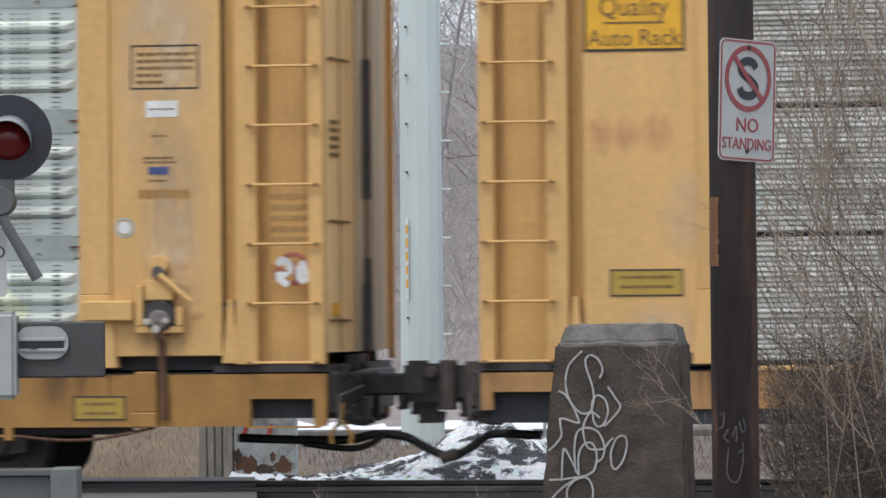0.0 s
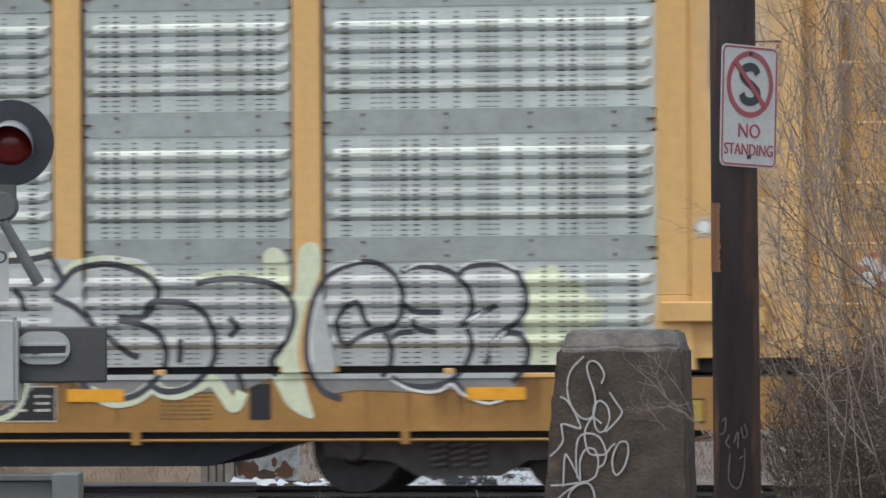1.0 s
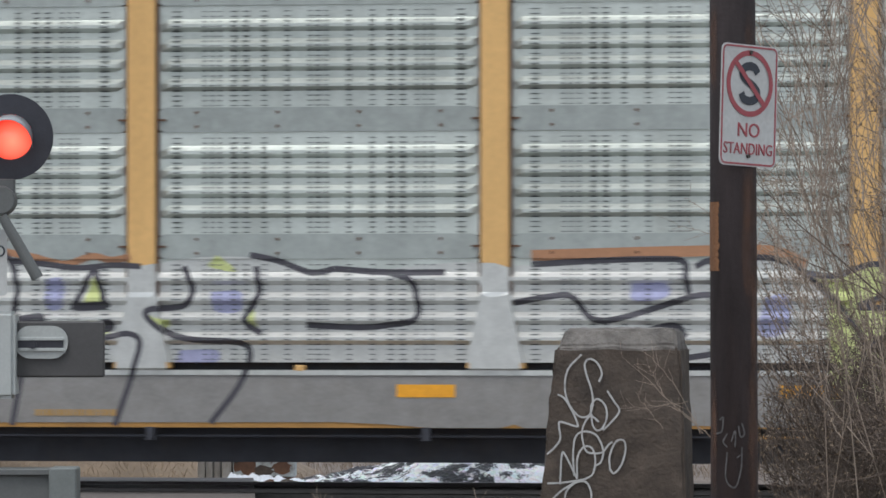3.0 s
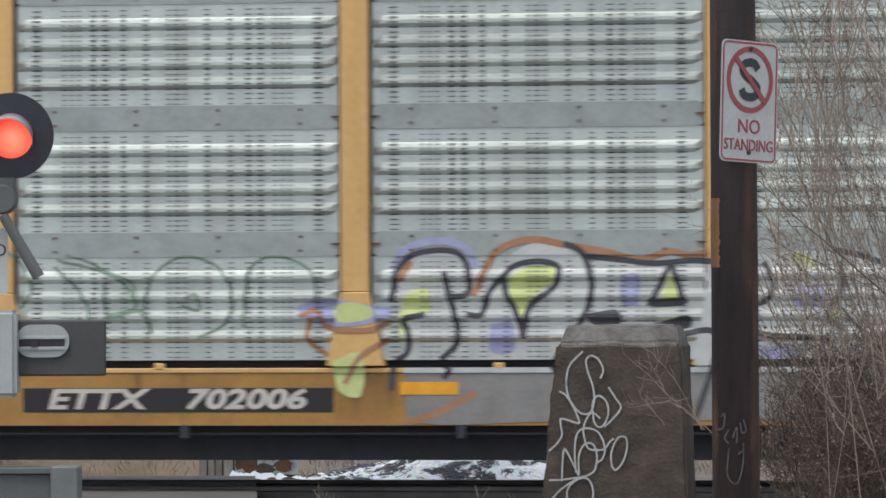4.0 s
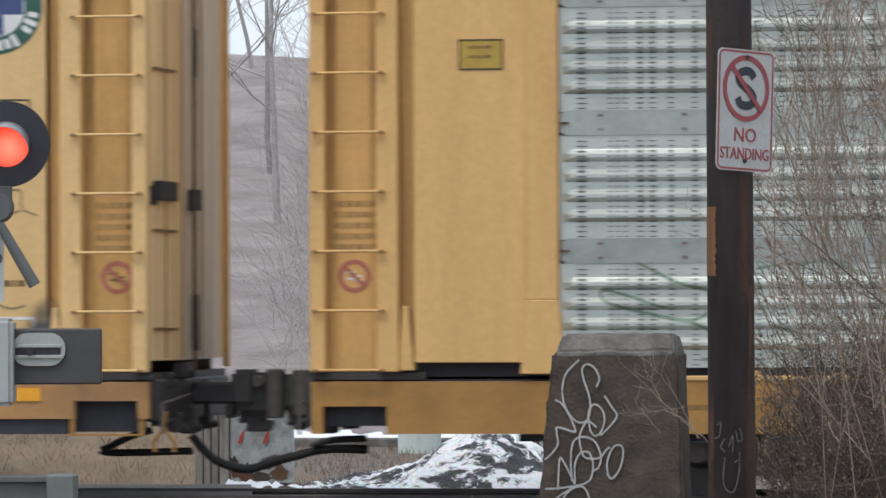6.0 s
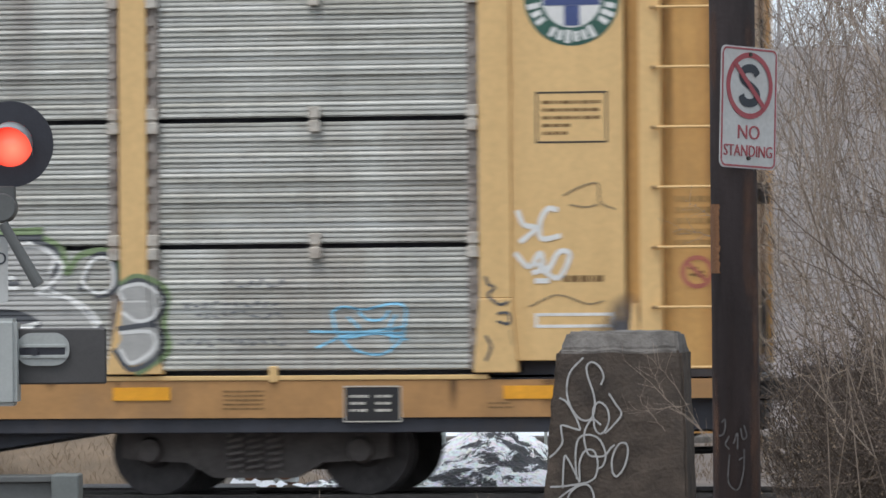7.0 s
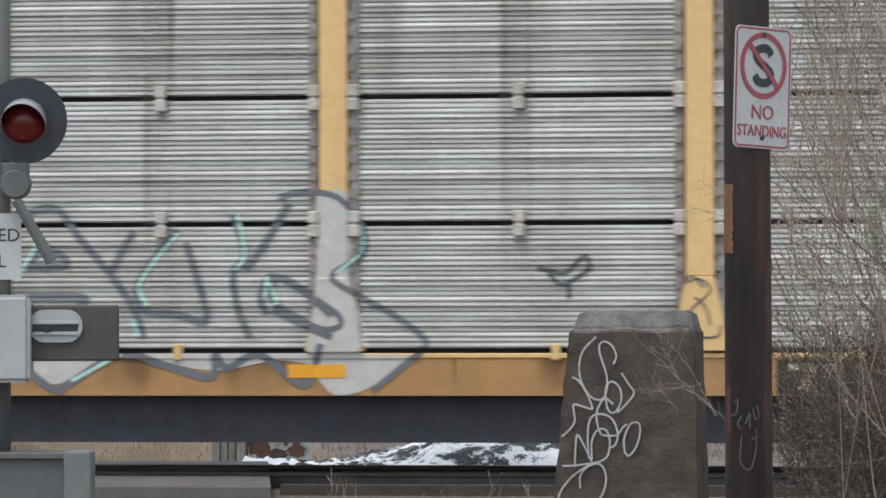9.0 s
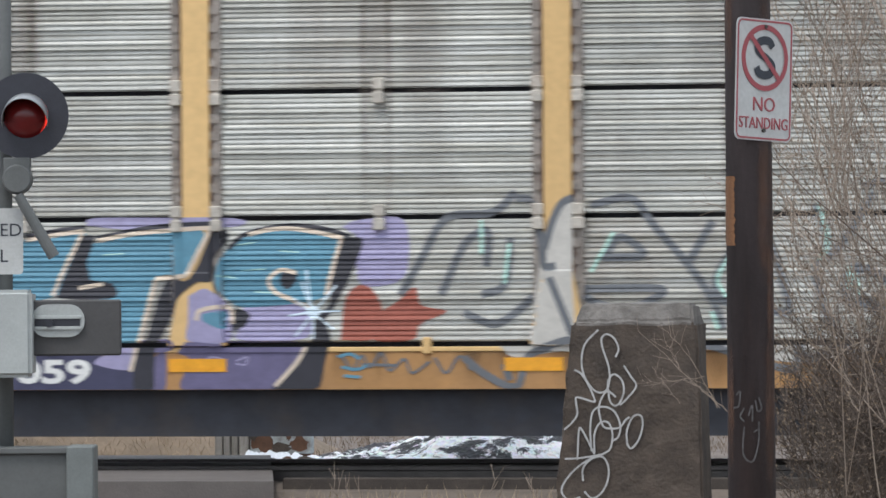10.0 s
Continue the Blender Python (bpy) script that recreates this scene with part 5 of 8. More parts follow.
# ---- markings on the cars ----
def broad_profile(height=0.996):
    pts = [(0.185, 0.0)]
    for k in (3, 2, 1, 0):
        top = height - 0.106 - 0.156 * k
        pts += [(top - 0.100, 0.0), (top - 0.066, -0.042), (top - 0.040, -0.042), (top, 0.0)]
    return pts + [(height, 0.0)]


def fine_profile(height=0.955):
    p = height / 24
    pts = []
    for k in range(24):
        d = RIB_DEPTH[k]
        pts += [(k * p + 0.001, 0.0), (k * p + 0.007, 0.0), (k * p + 0.013, -d), (k * p + p * 0.62, -d * 0.85), (k * p + p - 0.001, -0.002)]
    return pts


PROFILE = {"broad": broad_profile(), "fine": fine_profile()}
ROWS = {"broad": [0.832, 1.828, 2.824], "fine": [0.995, 1.987, 2.978]}


def skin(kind, x, z):
    """The y of a car's near side at a place on it."""
    if z < 0.916:
        return SIDE
    if z < 0.9575:
        return SIDE - 0.012
    for c in POSTS:
        half = HALF + (0.12 * (1 - (z - 0.97) / 0.578) if z < 1.548 else 0)
        if abs(x - c) <= half + 0.002:
            return SIDE - (0.042 if z < 1.55 else 0.035)
        if abs(x - c) <= HALF + 0.0215 and z > 1.0:
            return SIDE - 0.0125
        if kind == "fine" and abs(x - c) <= HALF + 0.092 and z > 0.99:
            return SIDE - 0.015
    if x < -LENGTH + 1.975:
        x = -LENGTH - x
    if x > -1.975:
        return SIDE - (0.042 if z < 1.55 else 0.035) if x < -1.70 else SIDE - 0.005
    row = max([r for r in ROWS[kind] if r <= z], default=ROWS[kind][0])
    h = z - row
    if kind == "broad" and h < 0.195:
        return SIDE + 0.016 if row > 1 else SIDE + 0.03
    prof = PROFILE[kind]
    for (z0, y0), (z1, y1) in zip(prof, prof[1:]):
        if z0 <= h <= z1:
            return SIDE + (0.03 if kind == "broad" else 0.035) + y0 + (y1 - y0) * (h - z0) / (z1 - z0)
    return SIDE + 0.032


def spray(car, name, mat, width, layer, shapes):
    """Paint that lies on ribs, posts and sill: lines of the given width, or filled shapes."""
    kind = "broad" if car is CAR_B else "fine"
    gap = 1.0165 if kind == "broad" else 0.9945
    cuts = [(gap, 2), (0.9155, 2), (0.9165, 2), (0.957, 2), (0.97, 2)]
    for r in ROWS[kind]:
        cuts += [(r + z, 2) for z, _ in PROFILE[kind]] + ([(r + 0.001, 2), (r + 0.195, 2)] if kind == "broad" else [])
    for c in POSTS:
        cuts += [(c + s * (HALF + e), 0) for s in (-1, 1) for e in (0.0, 0.004, 0.022, 0.092, 0.11)]
    for i, s in enumerate(shapes):
        bm = bmesh.new()
        if width is None:
            blob(bm, s, -5e-5 * i)
        else:
            stroke(bm, s, width, -5e-5 * i)
        for c in POSTS:
            for sgn in (-1, 1):
                if min(v.co.x for v in bm.verts) < c + sgn * (HALF + 0.12) and max(v.co.x for v in bm.verts) > c + sgn * HALF and min(v.co.z for v in bm.verts) < 1.548:
                    for e in (0.0, 0.005):
                        bmesh.ops.bisect_plane(bm, geom=bm.verts[:] + bm.edges[:] + bm.faces[:], plane_co=(c + sgn * (HALF + e), 0, 1.548), plane_no=(0.578 * sgn, 0, 0.12))
        z0, z1 = min(v.co.z for v in bm.verts), max(v.co.z for v in bm.verts)
        x0, x1 = min(v.co.x for v in bm.verts), max(v.co.x for v in bm.verts)
        for at, axis in cuts:
            if (z0 if axis else x0) < at < (z1 if axis else x1):
                bmesh.ops.bisect_plane(bm, geom=bm.verts[:] + bm.edges[:] + bm.faces[:], plane_co=(at, 0, at), plane_no=(0, 0, 1) if axis else (1, 0, 0))
        open_gap = [f for f in bm.faces if 0.958 < f.calc_center_median().z < gap - 0.0005 and -LENGTH + 1.975 < f.calc_center_median().x < -1.975
                    and all(abs(f.calc_center_median().x - c) > HALF + 0.10 for c in POSTS)]
        bmesh.ops.delete(bm, geom=open_gap, context="FACES")
        for v in bm.verts:
            v.co.z = max(v.co.z, 0.507 if kind == "broad" else 0.627)
            v.co.y += skin(kind, v.co.x, v.co.z) - 0.0015 - 0.0008 * layer
        # silver takes a darker, less metallic mix below the sill ledge
        silver = mat in (G_SILVER, G_SILVER2)
        for f in bm.faces:
            f.material_index = 1 if silver and f.calc_center_median().z < 0.916 else 0
        ob = part(name, bm, mat, car)
        if silver:
            ob.data.materials.append(G_SILVER_SILL)


G_MINT = paint("pale_mint_spray", (0.65, 0.69, 0.50))
G_SILVER_SILL = material("darker_sill_silver_spray", (0.26, 0.25, 0.24), 0.55, metal=0.3, vary=0.15, scale=5, bump=0.04, fine=40, stain=(0.17, 0.15, 0.13), stain_amount=0.4)
G_SILVER = material("grey_silver_spray", (0.55, 0.56, 0.54), 0.40, metal=0.6, vary=0.12, scale=9, bump=0.03, fine=45)
G_SILVER2 = material("bright_silver_spray", (0.58, 0.585, 0.565), 0.38, metal=0.6, vary=0.12, scale=9, bump=0.03, fine=45)
G_SILVER3 = paint("dull_silver_spray", (0.385, 0.38, 0.365), 0.5)
G_BLACK = paint("charcoal_spray", (0.055, 0.052, 0.065))
G_INK = paint("dark_grey_spray", (0.075, 0.08, 0.09))
G_INK2 = paint("black_spray", (0.03, 0.03, 0.04))
G_WHITE = paint("white_spray", (0.72, 0.72, 0.70))
G_LIME = paint("lime_spray", (0.55, 0.60, 0.25))
G_VIOLET = paint("pale_violet_spray", (0.34, 0.35, 0.52))
G_RUSTY = paint("rust_orange_spray", (0.38, 0.19, 0.10))
G_GREEN = paint("thin_green_spray", (0.20, 0.27, 0.205))
G_GREEN2 = paint("leaf_green_spray", (0.185, 0.255, 0.125))
G_SKY = paint("sky_blue_spray", (0.22, 0.52, 0.72))
G_PALE = paint("pale_grey_spray", (0.52, 0.50, 0.46))
G_STEEL = paint("slate_spray", (0.135, 0.145, 0.16))
G_AQUA = paint("aqua_spray", (0.42, 0.66, 0.58))
G_LILAC = paint("lilac_spray", (0.33, 0.305, 0.47))
G_PURPLE = paint("dusty_purple_spray", (0.135, 0.12, 0.22))
G_NAVY = paint("navy_spray", (0.05, 0.05, 0.10))
G_TEAL = paint("teal_blue_spray", (0.105, 0.265, 0.36))
G_OXIDE = paint("red_oxide_spray", (0.32, 0.09, 0.06))
G_CREAM = paint("cream_spray", (0.66, 0.55, 0.44))
G_STAR = paint("icy_white_spray", (0.68, 0.80, 0.88))
G_SMUDGE = paint("dark_soot_smudge", (0.25, 0.18, 0.10))
CREAM_PAINT = paint("cream_lettering_paint", (0.62, 0.52, 0.36))
PALE_LETTER = paint("pale_lettering_paint", (0.55, 0.52, 0.46))
SHIELD_RED = paint("shield_red", (0.48, 0.09, 0.09))
LOGO_GREEN = paint("deep_green_paint", (0.03, 0.10, 0.075))


def plate(car, name, x0, x1, z0, z1, mat, y=SIDE, lift=0.004, label=""):
    bm = bmesh.new()
    box(bm, x0, x1, y - lift, y + 0.0, z0, z1)
    return part(name, bm, mat, car, label)


def outline(car, x0, x1, z0, z1, mat, y, w=0.014):
    bm = bmesh.new()
    for a, b, c, d in ((x0, x1, z0, z0 + w), (x0, x1, z1 - w, z1), (x0, x0 + w, z0 + w, z1 - w), (x1 - w, x1, z0 + w, z1 - w)):
        box(bm, a, b, y - 0.003, y, c, d)
    part("stencil_frame", bm, mat, car)


def stencil(car, x0, z0, width, rows, gap, height, y, mat=STENCIL, seed=1):
    bm = bmesh.new()
    bars(bm, x0, z0, width, rows, gap, height, y, seed)
    part("stencil_text", bm, mat, car, "rows of unreadable stencilled lines")["kind"] = "stuff"


PANEL_Y = SIDE - 0.005
for x in (-6.42, -3.23, -9.9, -12.9, -17.45):
    plate(CAR_B, "reflector", x - 0.23, x + 0.23, 0.745, 0.845, ORANGE, lift=0.011, label="orange reflective strip")
for x0, x1 in ((-1.78, -1.18), (-1.10, -0.87)):
    plate(CAR_C, "reflector", x0, x1, 0.765, 0.868, ORANGE, lift=0.011, label="orange reflective strip")
for x in (-4.66, -6.9, -9.69, -12.49, -15.36, -18.03, -21.0):
    plate(CAR_C, "reflector", x - 0.23, x + 0.23, 0.765, 0.868, ORANGE, lift=0.011, label="orange reflective strip")


def slanted(car, x0, x1, z0, z1, mat, lean=0.1, y=SIDE - 0.004):
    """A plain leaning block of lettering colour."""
    bm = bmesh.new()
    h = (z1 - z0) * lean
    v = [bm.verts.new(p) for p in ((x0, y - 0.003, z0), (x1, y - 0.003, z0), (x1 + h, y - 0.003, z1), (x0 + h, y - 0.003, z1))]
    bm.faces.new(v)
    part("emblem_block", bm, mat, car)


def emblem(car, x0, x1, z0, z1, mat):
    """A railcar owner's mark as plain bars on a black field."""
    plate(car, "emblem_field", x0, x1, z0, z1, SILL_BLACK, label="black field with a pale striped mark")
    w, h = x1 - x0, z1 - z0
    for c in (0.05, 0.355):
        slanted(car, x0 + c * w, x0 + (c + 0.27) * w, z0 + 0.68 * h, z0 + 0.88 * h, mat, 0.2)
        slanted(car, x0 + (c + 0.06) * w, x0 + (c + 0.17) * w, z0 + 0.12 * h, z0 + 0.68 * h, mat, 0.2)
        slanted(car, x0 + (c + 0.03) * w, x0 + (c + 0.20) * w, z0 + 0.12 * h, z0 + 0.24 * h, mat, 0.2, SIDE - 0.006)
    for k in range(3):
        plate(car, "emblem_rule", x0 + 0.24 * w, x0 + 0.80 * w, z0 + (0.16 + 0.13 * k) * h, z0 + (0.19 + 0.13 * k) * h, mat, SIDE - 0.004, 0.002)
    lean = 0.19 * w / (0.76 * h)
    slanted(car, x0 + 0.60 * w, x0 + 0.72 * w, z0 + 0.12 * h, z0 + 0.88 * h, mat, lean)
    slanted(car, x0 + 0.79 * w, x0 + 0.91 * w, z0 + 0.12 * h, z0 + 0.88 * h, mat, -0.6 * lean, SIDE - 0.006)


emblem(CAR_B, -8.56, -7.40, 0.575, 0.755, PALE_LETTER)
emblem(CAR_C, -8.88, -7.22, 0.635, 0.905, CREAM_PAINT)
plate(CAR_B, "number_field", -20.70, -18.21, 0.61, 0.80, SILL_BLACK, label="black field with pale numbers")
num = writing("ETTX", 0.215, PALE_LETTER, CAR_B, pose(-20.12, SIDE - 0.006, 0.705), width=1.5)
num.data.shear = 0.2
num.data.offset = 0.007
num = writing("702006", 0.215, PALE_LETTER, CAR_B, pose(-18.92, SIDE - 0.006, 0.705), width=1.5)
num.data.shear = 0.2
num.data.offset = 0.007
writing("059", 0.25, G_WHITE, CAR_C, pose(-19.19, SIDE - 0.008, 0.76), width=1.62).data.offset = 0.009
for car, x0, x1 in ((CAR_B, -7.15, -6.75), (CAR_C, -3.03, -2.60)):
    plate(car, "data_panel", x0, x1, 0.60, 0.86, SILL_BLACK, label="black data panel with white lines")
    outline(car, x0 - 0.012, x1 + 0.012, 0.588, 0.872, PALE_LETTER, SIDE - 0.004, 0.009)
    stencil(car, x0 + 0.04, 0.80, 0.14, 3, 0.055, 0.02, SIDE - 0.006, PALE_LETTER, 3)
    stencil(car, x0 + 0.24, 0.80, 0.12, 3, 0.055, 0.02, SIDE - 0.006, PALE_LETTER, 4)
# flat dark plates on the sill, painting the shade of two step recesses
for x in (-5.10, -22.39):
    plate(CAR_B, "step_recess", x - 0.085, x + 0.085, 0.60, 0.88, SILL_BLACK, label="flat dark plate with the shade of a step recess painted in")
for car, x0, z0, w, n in ((CAR_B, -5.9, 0.82, 0.42, 7), (CAR_B, -22.2, 0.84, 0.38, 6), (CAR_B, -21.7, 0.80, 0.3, 4), (CAR_C, -4.0, 0.84, 0.32, 5), (CAR_C, -9.95, 0.72, 0.4, 1), (CAR_C, -1.9, 0.74, 0.2, 2),
                          (CAR_B, -24.9, 0.73, 0.9, 1)):
    stencil(car, x0, z0, w, n, 0.034, 0.014 if n > 1 else 0.04, SIDE - 0.001, STENCIL, 7)
for x in (-3.6, -5.4, -7.9, -10.6, -13.6, -16.2, -19.2, -21.7):
    bm = bmesh.new()
    box(bm, x - 0.035, x + 0.035, SIDE - 0.03, SIDE + 0.02, 0.90, 1.03)
    part("sill_lug", soften(bm, 0.008), YELLOW_PALE, CAR_C)
for x in (-3.6, -5.9, -8.4, -10.9, -13.9, -16.9, -19.6, -21.5, -24.0):
    bm = bmesh.new()
    box(bm, x - 0.04, x + 0.04, SIDE - 0.02, SIDE + 0.03, 0.945, 0.995)
    part("sill_lug", soften(bm, 0.008), YELLOW, CAR_B)

stencil(CAR_B, -16.02, 0.645, 0.65, 1, 0.05, 0.05, SIDE - 0.009, STENCIL_FAINT, 7)
# brown streaks that run down from the clips
rs = random.Random(17)
for a, b in zip(POSTS, POSTS[1:]):
    mid = (a + b) / 2
    marks = [(mid, 0.13, 1.5), (mid - 0.10, 0.035, 1.1), (mid + 0.10, 0.035, 1.3)] if a - b > 2 else []
    marks += [(rs.uniform(b + 0.3, a - 0.3), rs.choice((0.1, 0.2)), rs.uniform(2.0, 3.0))]
    for x, w, low in marks:
        spray(CAR_C, "rust_streak", FILM_RUST, None, 0, [[(x - w, low), (x - w * 1.02, 2.6), (x - w, 3.9), (x + w, 3.9), (x + w * 1.02, 2.6), (x + w, low)]])

# end panels
outline(CAR_B, -1.54, -0.99, 3.16, 3.51, DARK_INK, PANEL_Y)
stencil(CAR_B, -1.49, 3.45, 0.46, 3, 0.055, 0.026, PANEL_Y, STENCIL, 2)
stencil(CAR_B, -1.49, 3.285, 0.22, 2, 0.055, 0.026, PANEL_Y, STENCIL, 5)
plate(CAR_B, "paper_label", -1.42, -1.16, 2.94, 3.07, G_WHITE, PANEL_Y, label="small white label")
stencil(CAR_B, -1.39, 3.01, 0.2, 1, 0.05, 0.012, PANEL_Y - 0.004, STENCIL, 9)
stencil(CAR_B, -1.38, 2.80, 0.13, 1, 0.05, 0.014, PANEL_Y, STENCIL, 6)
stencil(CAR_B, -1.44, 2.63, 0.26, 2, 0.035, 0.02, PANEL_Y, STENCIL, 6)
plate(CAR_B, "blue_bar", -1.40, -1.24, 2.49, 2.55, BLUE_INK, PANEL_Y)
stencil(CAR_B, -1.40, 2.45, 0.18, 1, 0.035, 0.018, PANEL_Y, STENCIL, 8)
stencil(CAR_B, -1.48, 2.37, 0.42, 1, 0.05, 0.07, PANEL_Y, YELLOW_SILL, 12)
bm = bmesh.new()
disc(bm, 0.05, PANEL_Y - 0.004, -1.595, 2.075)
part("badge_face", bm, G_WHITE, CAR_B, "round white badge")
bm = bmesh.new()
ring(bm, 0.062, 0.08, PANEL_Y - 0.005, -1.595, 2.075)
part("badge_rim", bm, GALV, CAR_B)
for car, x, y in ((CAR_B, -0.27, SIDE + 0.104), (CAR_C, -0.27, SIDE + 0.104), (CAR_B, -LENGTH + 0.33, SIDE + 0.104)):
    bm = bmesh.new()
    ring(bm, 0.095, 0.13, y - 0.004, x, 1.74)
    stroke(bm, [(x - 0.08, 1.82), (x + 0.08, 1.66)], 0.03, y - 0.004)
    part("warning_ring", bm, paint("weathered_red_decal", (0.42, 0.14, 0.10)), car, "faded red no-climbing decal")
    bm = bmesh.new()
    for dx, dz in ((-0.03, 0.03), (0.02, 0.0), (0.03, -0.03), (-0.02, -0.02)):
        box(bm, x + dx - 0.04, x + dx + 0.035, y - 0.003 - 0.0005 * abs(dx), y, 1.74 + dz - 0.01, 1.74 + dz + 0.008)
    part("decal_figure", bm, STENCIL if car is CAR_C else G_WHITE, car)
    stencil(car, x - 0.17, 2.33, 0.36, 5, 0.085, 0.045, y, STENCIL_FAINT, 14)
outline(CAR_C, -1.51, -0.95, 2.75, 3.15, DARK_INK, PANEL_Y)
stencil(CAR_C, -1.46, 3.08, 0.46, 3, 0.06, 0.026, PANEL_Y, STENCIL, 22)
stencil(CAR_C, -1.46, 2.90, 0.22, 2, 0.06, 0.026, PANEL_Y, STENCIL, 23)
outline(CAR_C, -1.53, -0.91, 1.315, 1.43, G_WHITE, PANEL_Y, 0.024)
stencil(CAR_C, -1.30, 1.72, 0.34, 1, 0.05, 0.05, PANEL_Y, STENCIL, 25)
cx, cz = -1.22, 3.88
bm = bmesh.new()
disc(bm, 0.375, PANEL_Y - 0.003, cx, cz, 48)
part("emblem_disc", bm, LOGO_GREEN, CAR_C, "round green emblem with blue cross")
bm = bmesh.new()
disc(bm, 0.235, PANEL_Y - 0.005, cx, cz, 48)
part("emblem_centre", bm, G_WHITE, CAR_C)
bm = bmesh.new()
for a, b, c, d in ((-0.06, 0.06, -0.22, -0.062), (-0.06, 0.06, 0.062, 0.22), (-0.22, 0.22, -0.06, 0.06)):
    box(bm, cx + a, cx + b, PANEL_Y - 0.008, PANEL_Y - 0.005, cz + c, cz + d)
part("emblem_cross", bm, BLUE_INK, CAR_C)
bm = bmesh.new()
for k in range(14):
    a = radians(192 + k * 12)
    c = Vector((cx + 0.305 * math.cos(a), 0, cz + 0.305 * math.sin(a)))
    u, w = Vector((-math.sin(a), 0, math.cos(a))), Vector((math.cos(a), 0, math.sin(a)))
    if k not in (3, 10):
        v = [c + u * i * 0.021 + w * j * (0.04 if k % 3 else 0.052) for i, j in ((-1, -1), (1, -1), (1, 1), (-1, 1))]
        bm.faces.new([bm.verts.new((q.x, PANEL_Y - 0.006, q.z)) for q in v])
part("emblem_marks", bm, G_WHITE, CAR_C, "ring of white blocks")["kind"] = "stuff"
# yellow name board and plates
plate(CAR_A, "name_board", -26.65, -25.88, 3.41, 4.25, LABEL_YELLOW, PANEL_Y, label="bright yellow name board with black border")
outline(CAR_A, -26.66, -25.87, 3.40, 4.26, DARK_INK, PANEL_Y - 0.004, 0.02)
writing("Quality", 0.21, STENCIL, CAR_A, pose(-26.27, PANEL_Y - 0.006, 3.74), width=0.88)
writing("Auto Rack", 0.185, STENCIL, CAR_A, pose(-26.265, PANEL_Y - 0.006, 3.50), width=0.92)
plate(CAR_A, "name_rule", -26.5, -26.03, 3.615, 3.63, STENCIL, PANEL_Y - 0.004)
for car, x0, x1, z0, z1 in ((CAR_A, -26.47, -25.90, 1.50, 1.71), (CAR_B, -26.31, -25.96, 3.34, 3.58), (CAR_B, -2.02, -1.60, 0.56, 0.75), (CAR_B, -25.43, -25.05, 0.56, 0.75)):
    y = SIDE if z1 < 0.9 else PANEL_Y
    plate(car, "notice_plate", x0, x1, z0, z1, paint("old_yellow_plate", (0.42, 0.28, 0.05)), y, label="small yellow notice plate")
    outline(car, x0, x1, z0, z1, DARK_INK, y - 0.004, 0.012)
    stencil(car, x0 + 0.08, z1 - 0.05, (x1 - x0) - 0.16, 2, 0.075, 0.024, y - 0.004, STENCIL, 31)
# striped shield on a yellow board over one narrow bay
SY0 = SIDE - 0.03
bm = bmesh.new()
box(bm, -22.69, -21.0, SIDE - 0.03, SIDE + 0.028, 3.01, 5.5)
part("emblem_board", soften(bm, 0.006), YELLOW_PALE, CAR_B, "plain yellow board behind the shield")
sx, tip = -21.86, 3.18


def shield(bm, half, y):
    """A heraldic shield from the widths of its right half, from the tip upwards."""
    pts = bezier_points([Vector(p) for p in half[1:]], 6)
    pts = [Vector(half[0])] + list(pts)
    pts = [Vector((q.x * 1.025, q.y)) for q in pts]
    o = [(q.x, q.y) for q in pts] + [(-q.x, q.y) for q in pts[:0:-1]]
    bm.faces.new([bm.verts.new((sx + x, y, tip + z)) for x, z in o])


def low_edge(x, half):
    for (xa, za), (xb, zb) in zip(half, half[1:]):
        if xa <= abs(x) <= xb:
            return za + (zb - za) * (abs(x) - xa) / (xb - xa)
    return 0.7


RIM = ((0, 0.0), (0.05, 0.045), (0.165, 0.088), (0.40, 0.165), (0.55, 0.29), (0.622, 0.42), (0.665, 0.66), (0.68, 1.1), (0.66, 1.6))
LINE = ((0, 0.077), (0.035, 0.108), (0.13, 0.142), (0.30, 0.178), (0.46, 0.285), (0.55, 0.42), (0.60, 0.66), (0.612, 1.1), (0.60, 1.5))
FIELD = ((0, 0.105), (0.03, 0.128), (0.12, 0.163), (0.28, 0.202), (0.44, 0.305), (0.526, 0.43), (0.576, 0.66), (0.588, 1.1), (0.577, 1.48))
SHIELD_WHITE = paint("clean_white_paint", (0.84, 0.84, 0.80))
for half, y, m, nm in ((RIM, 0.003, SHIELD_WHITE, "shield_rim"), (LINE, 0.005, BLUE_INK, "shield_line"), (FIELD, 0.007, SHIELD_WHITE, "shield_field")):
    bm = bmesh.new()
    shield(bm, half, SY0 - y)
    part(nm, bm, m, CAR_B)
for i in range(-3, 4):
    x = i * 0.1855
    a, b = (x - 0.037, x + 0.037) if abs(i) < 3 else ((x - 0.037, x + 0.028) if i > 0 else (x - 0.028, x + 0.037))
    bm = bmesh.new()
    low = [bm.verts.new((sx + a + (b - a) * k / 4, SY0 - 0.009, tip + low_edge((a + (b - a) * k / 4) / 1.025, FIELD) + 0.004)) for k in range(5)]
    bm.faces.new(low + [bm.verts.new((sx + b, SY0 - 0.009, tip + 1.2)), bm.verts.new((sx + a, SY0 - 0.009, tip + 1.2))])
    part("shield_stripe", bm, SHIELD_RED, CAR_B)
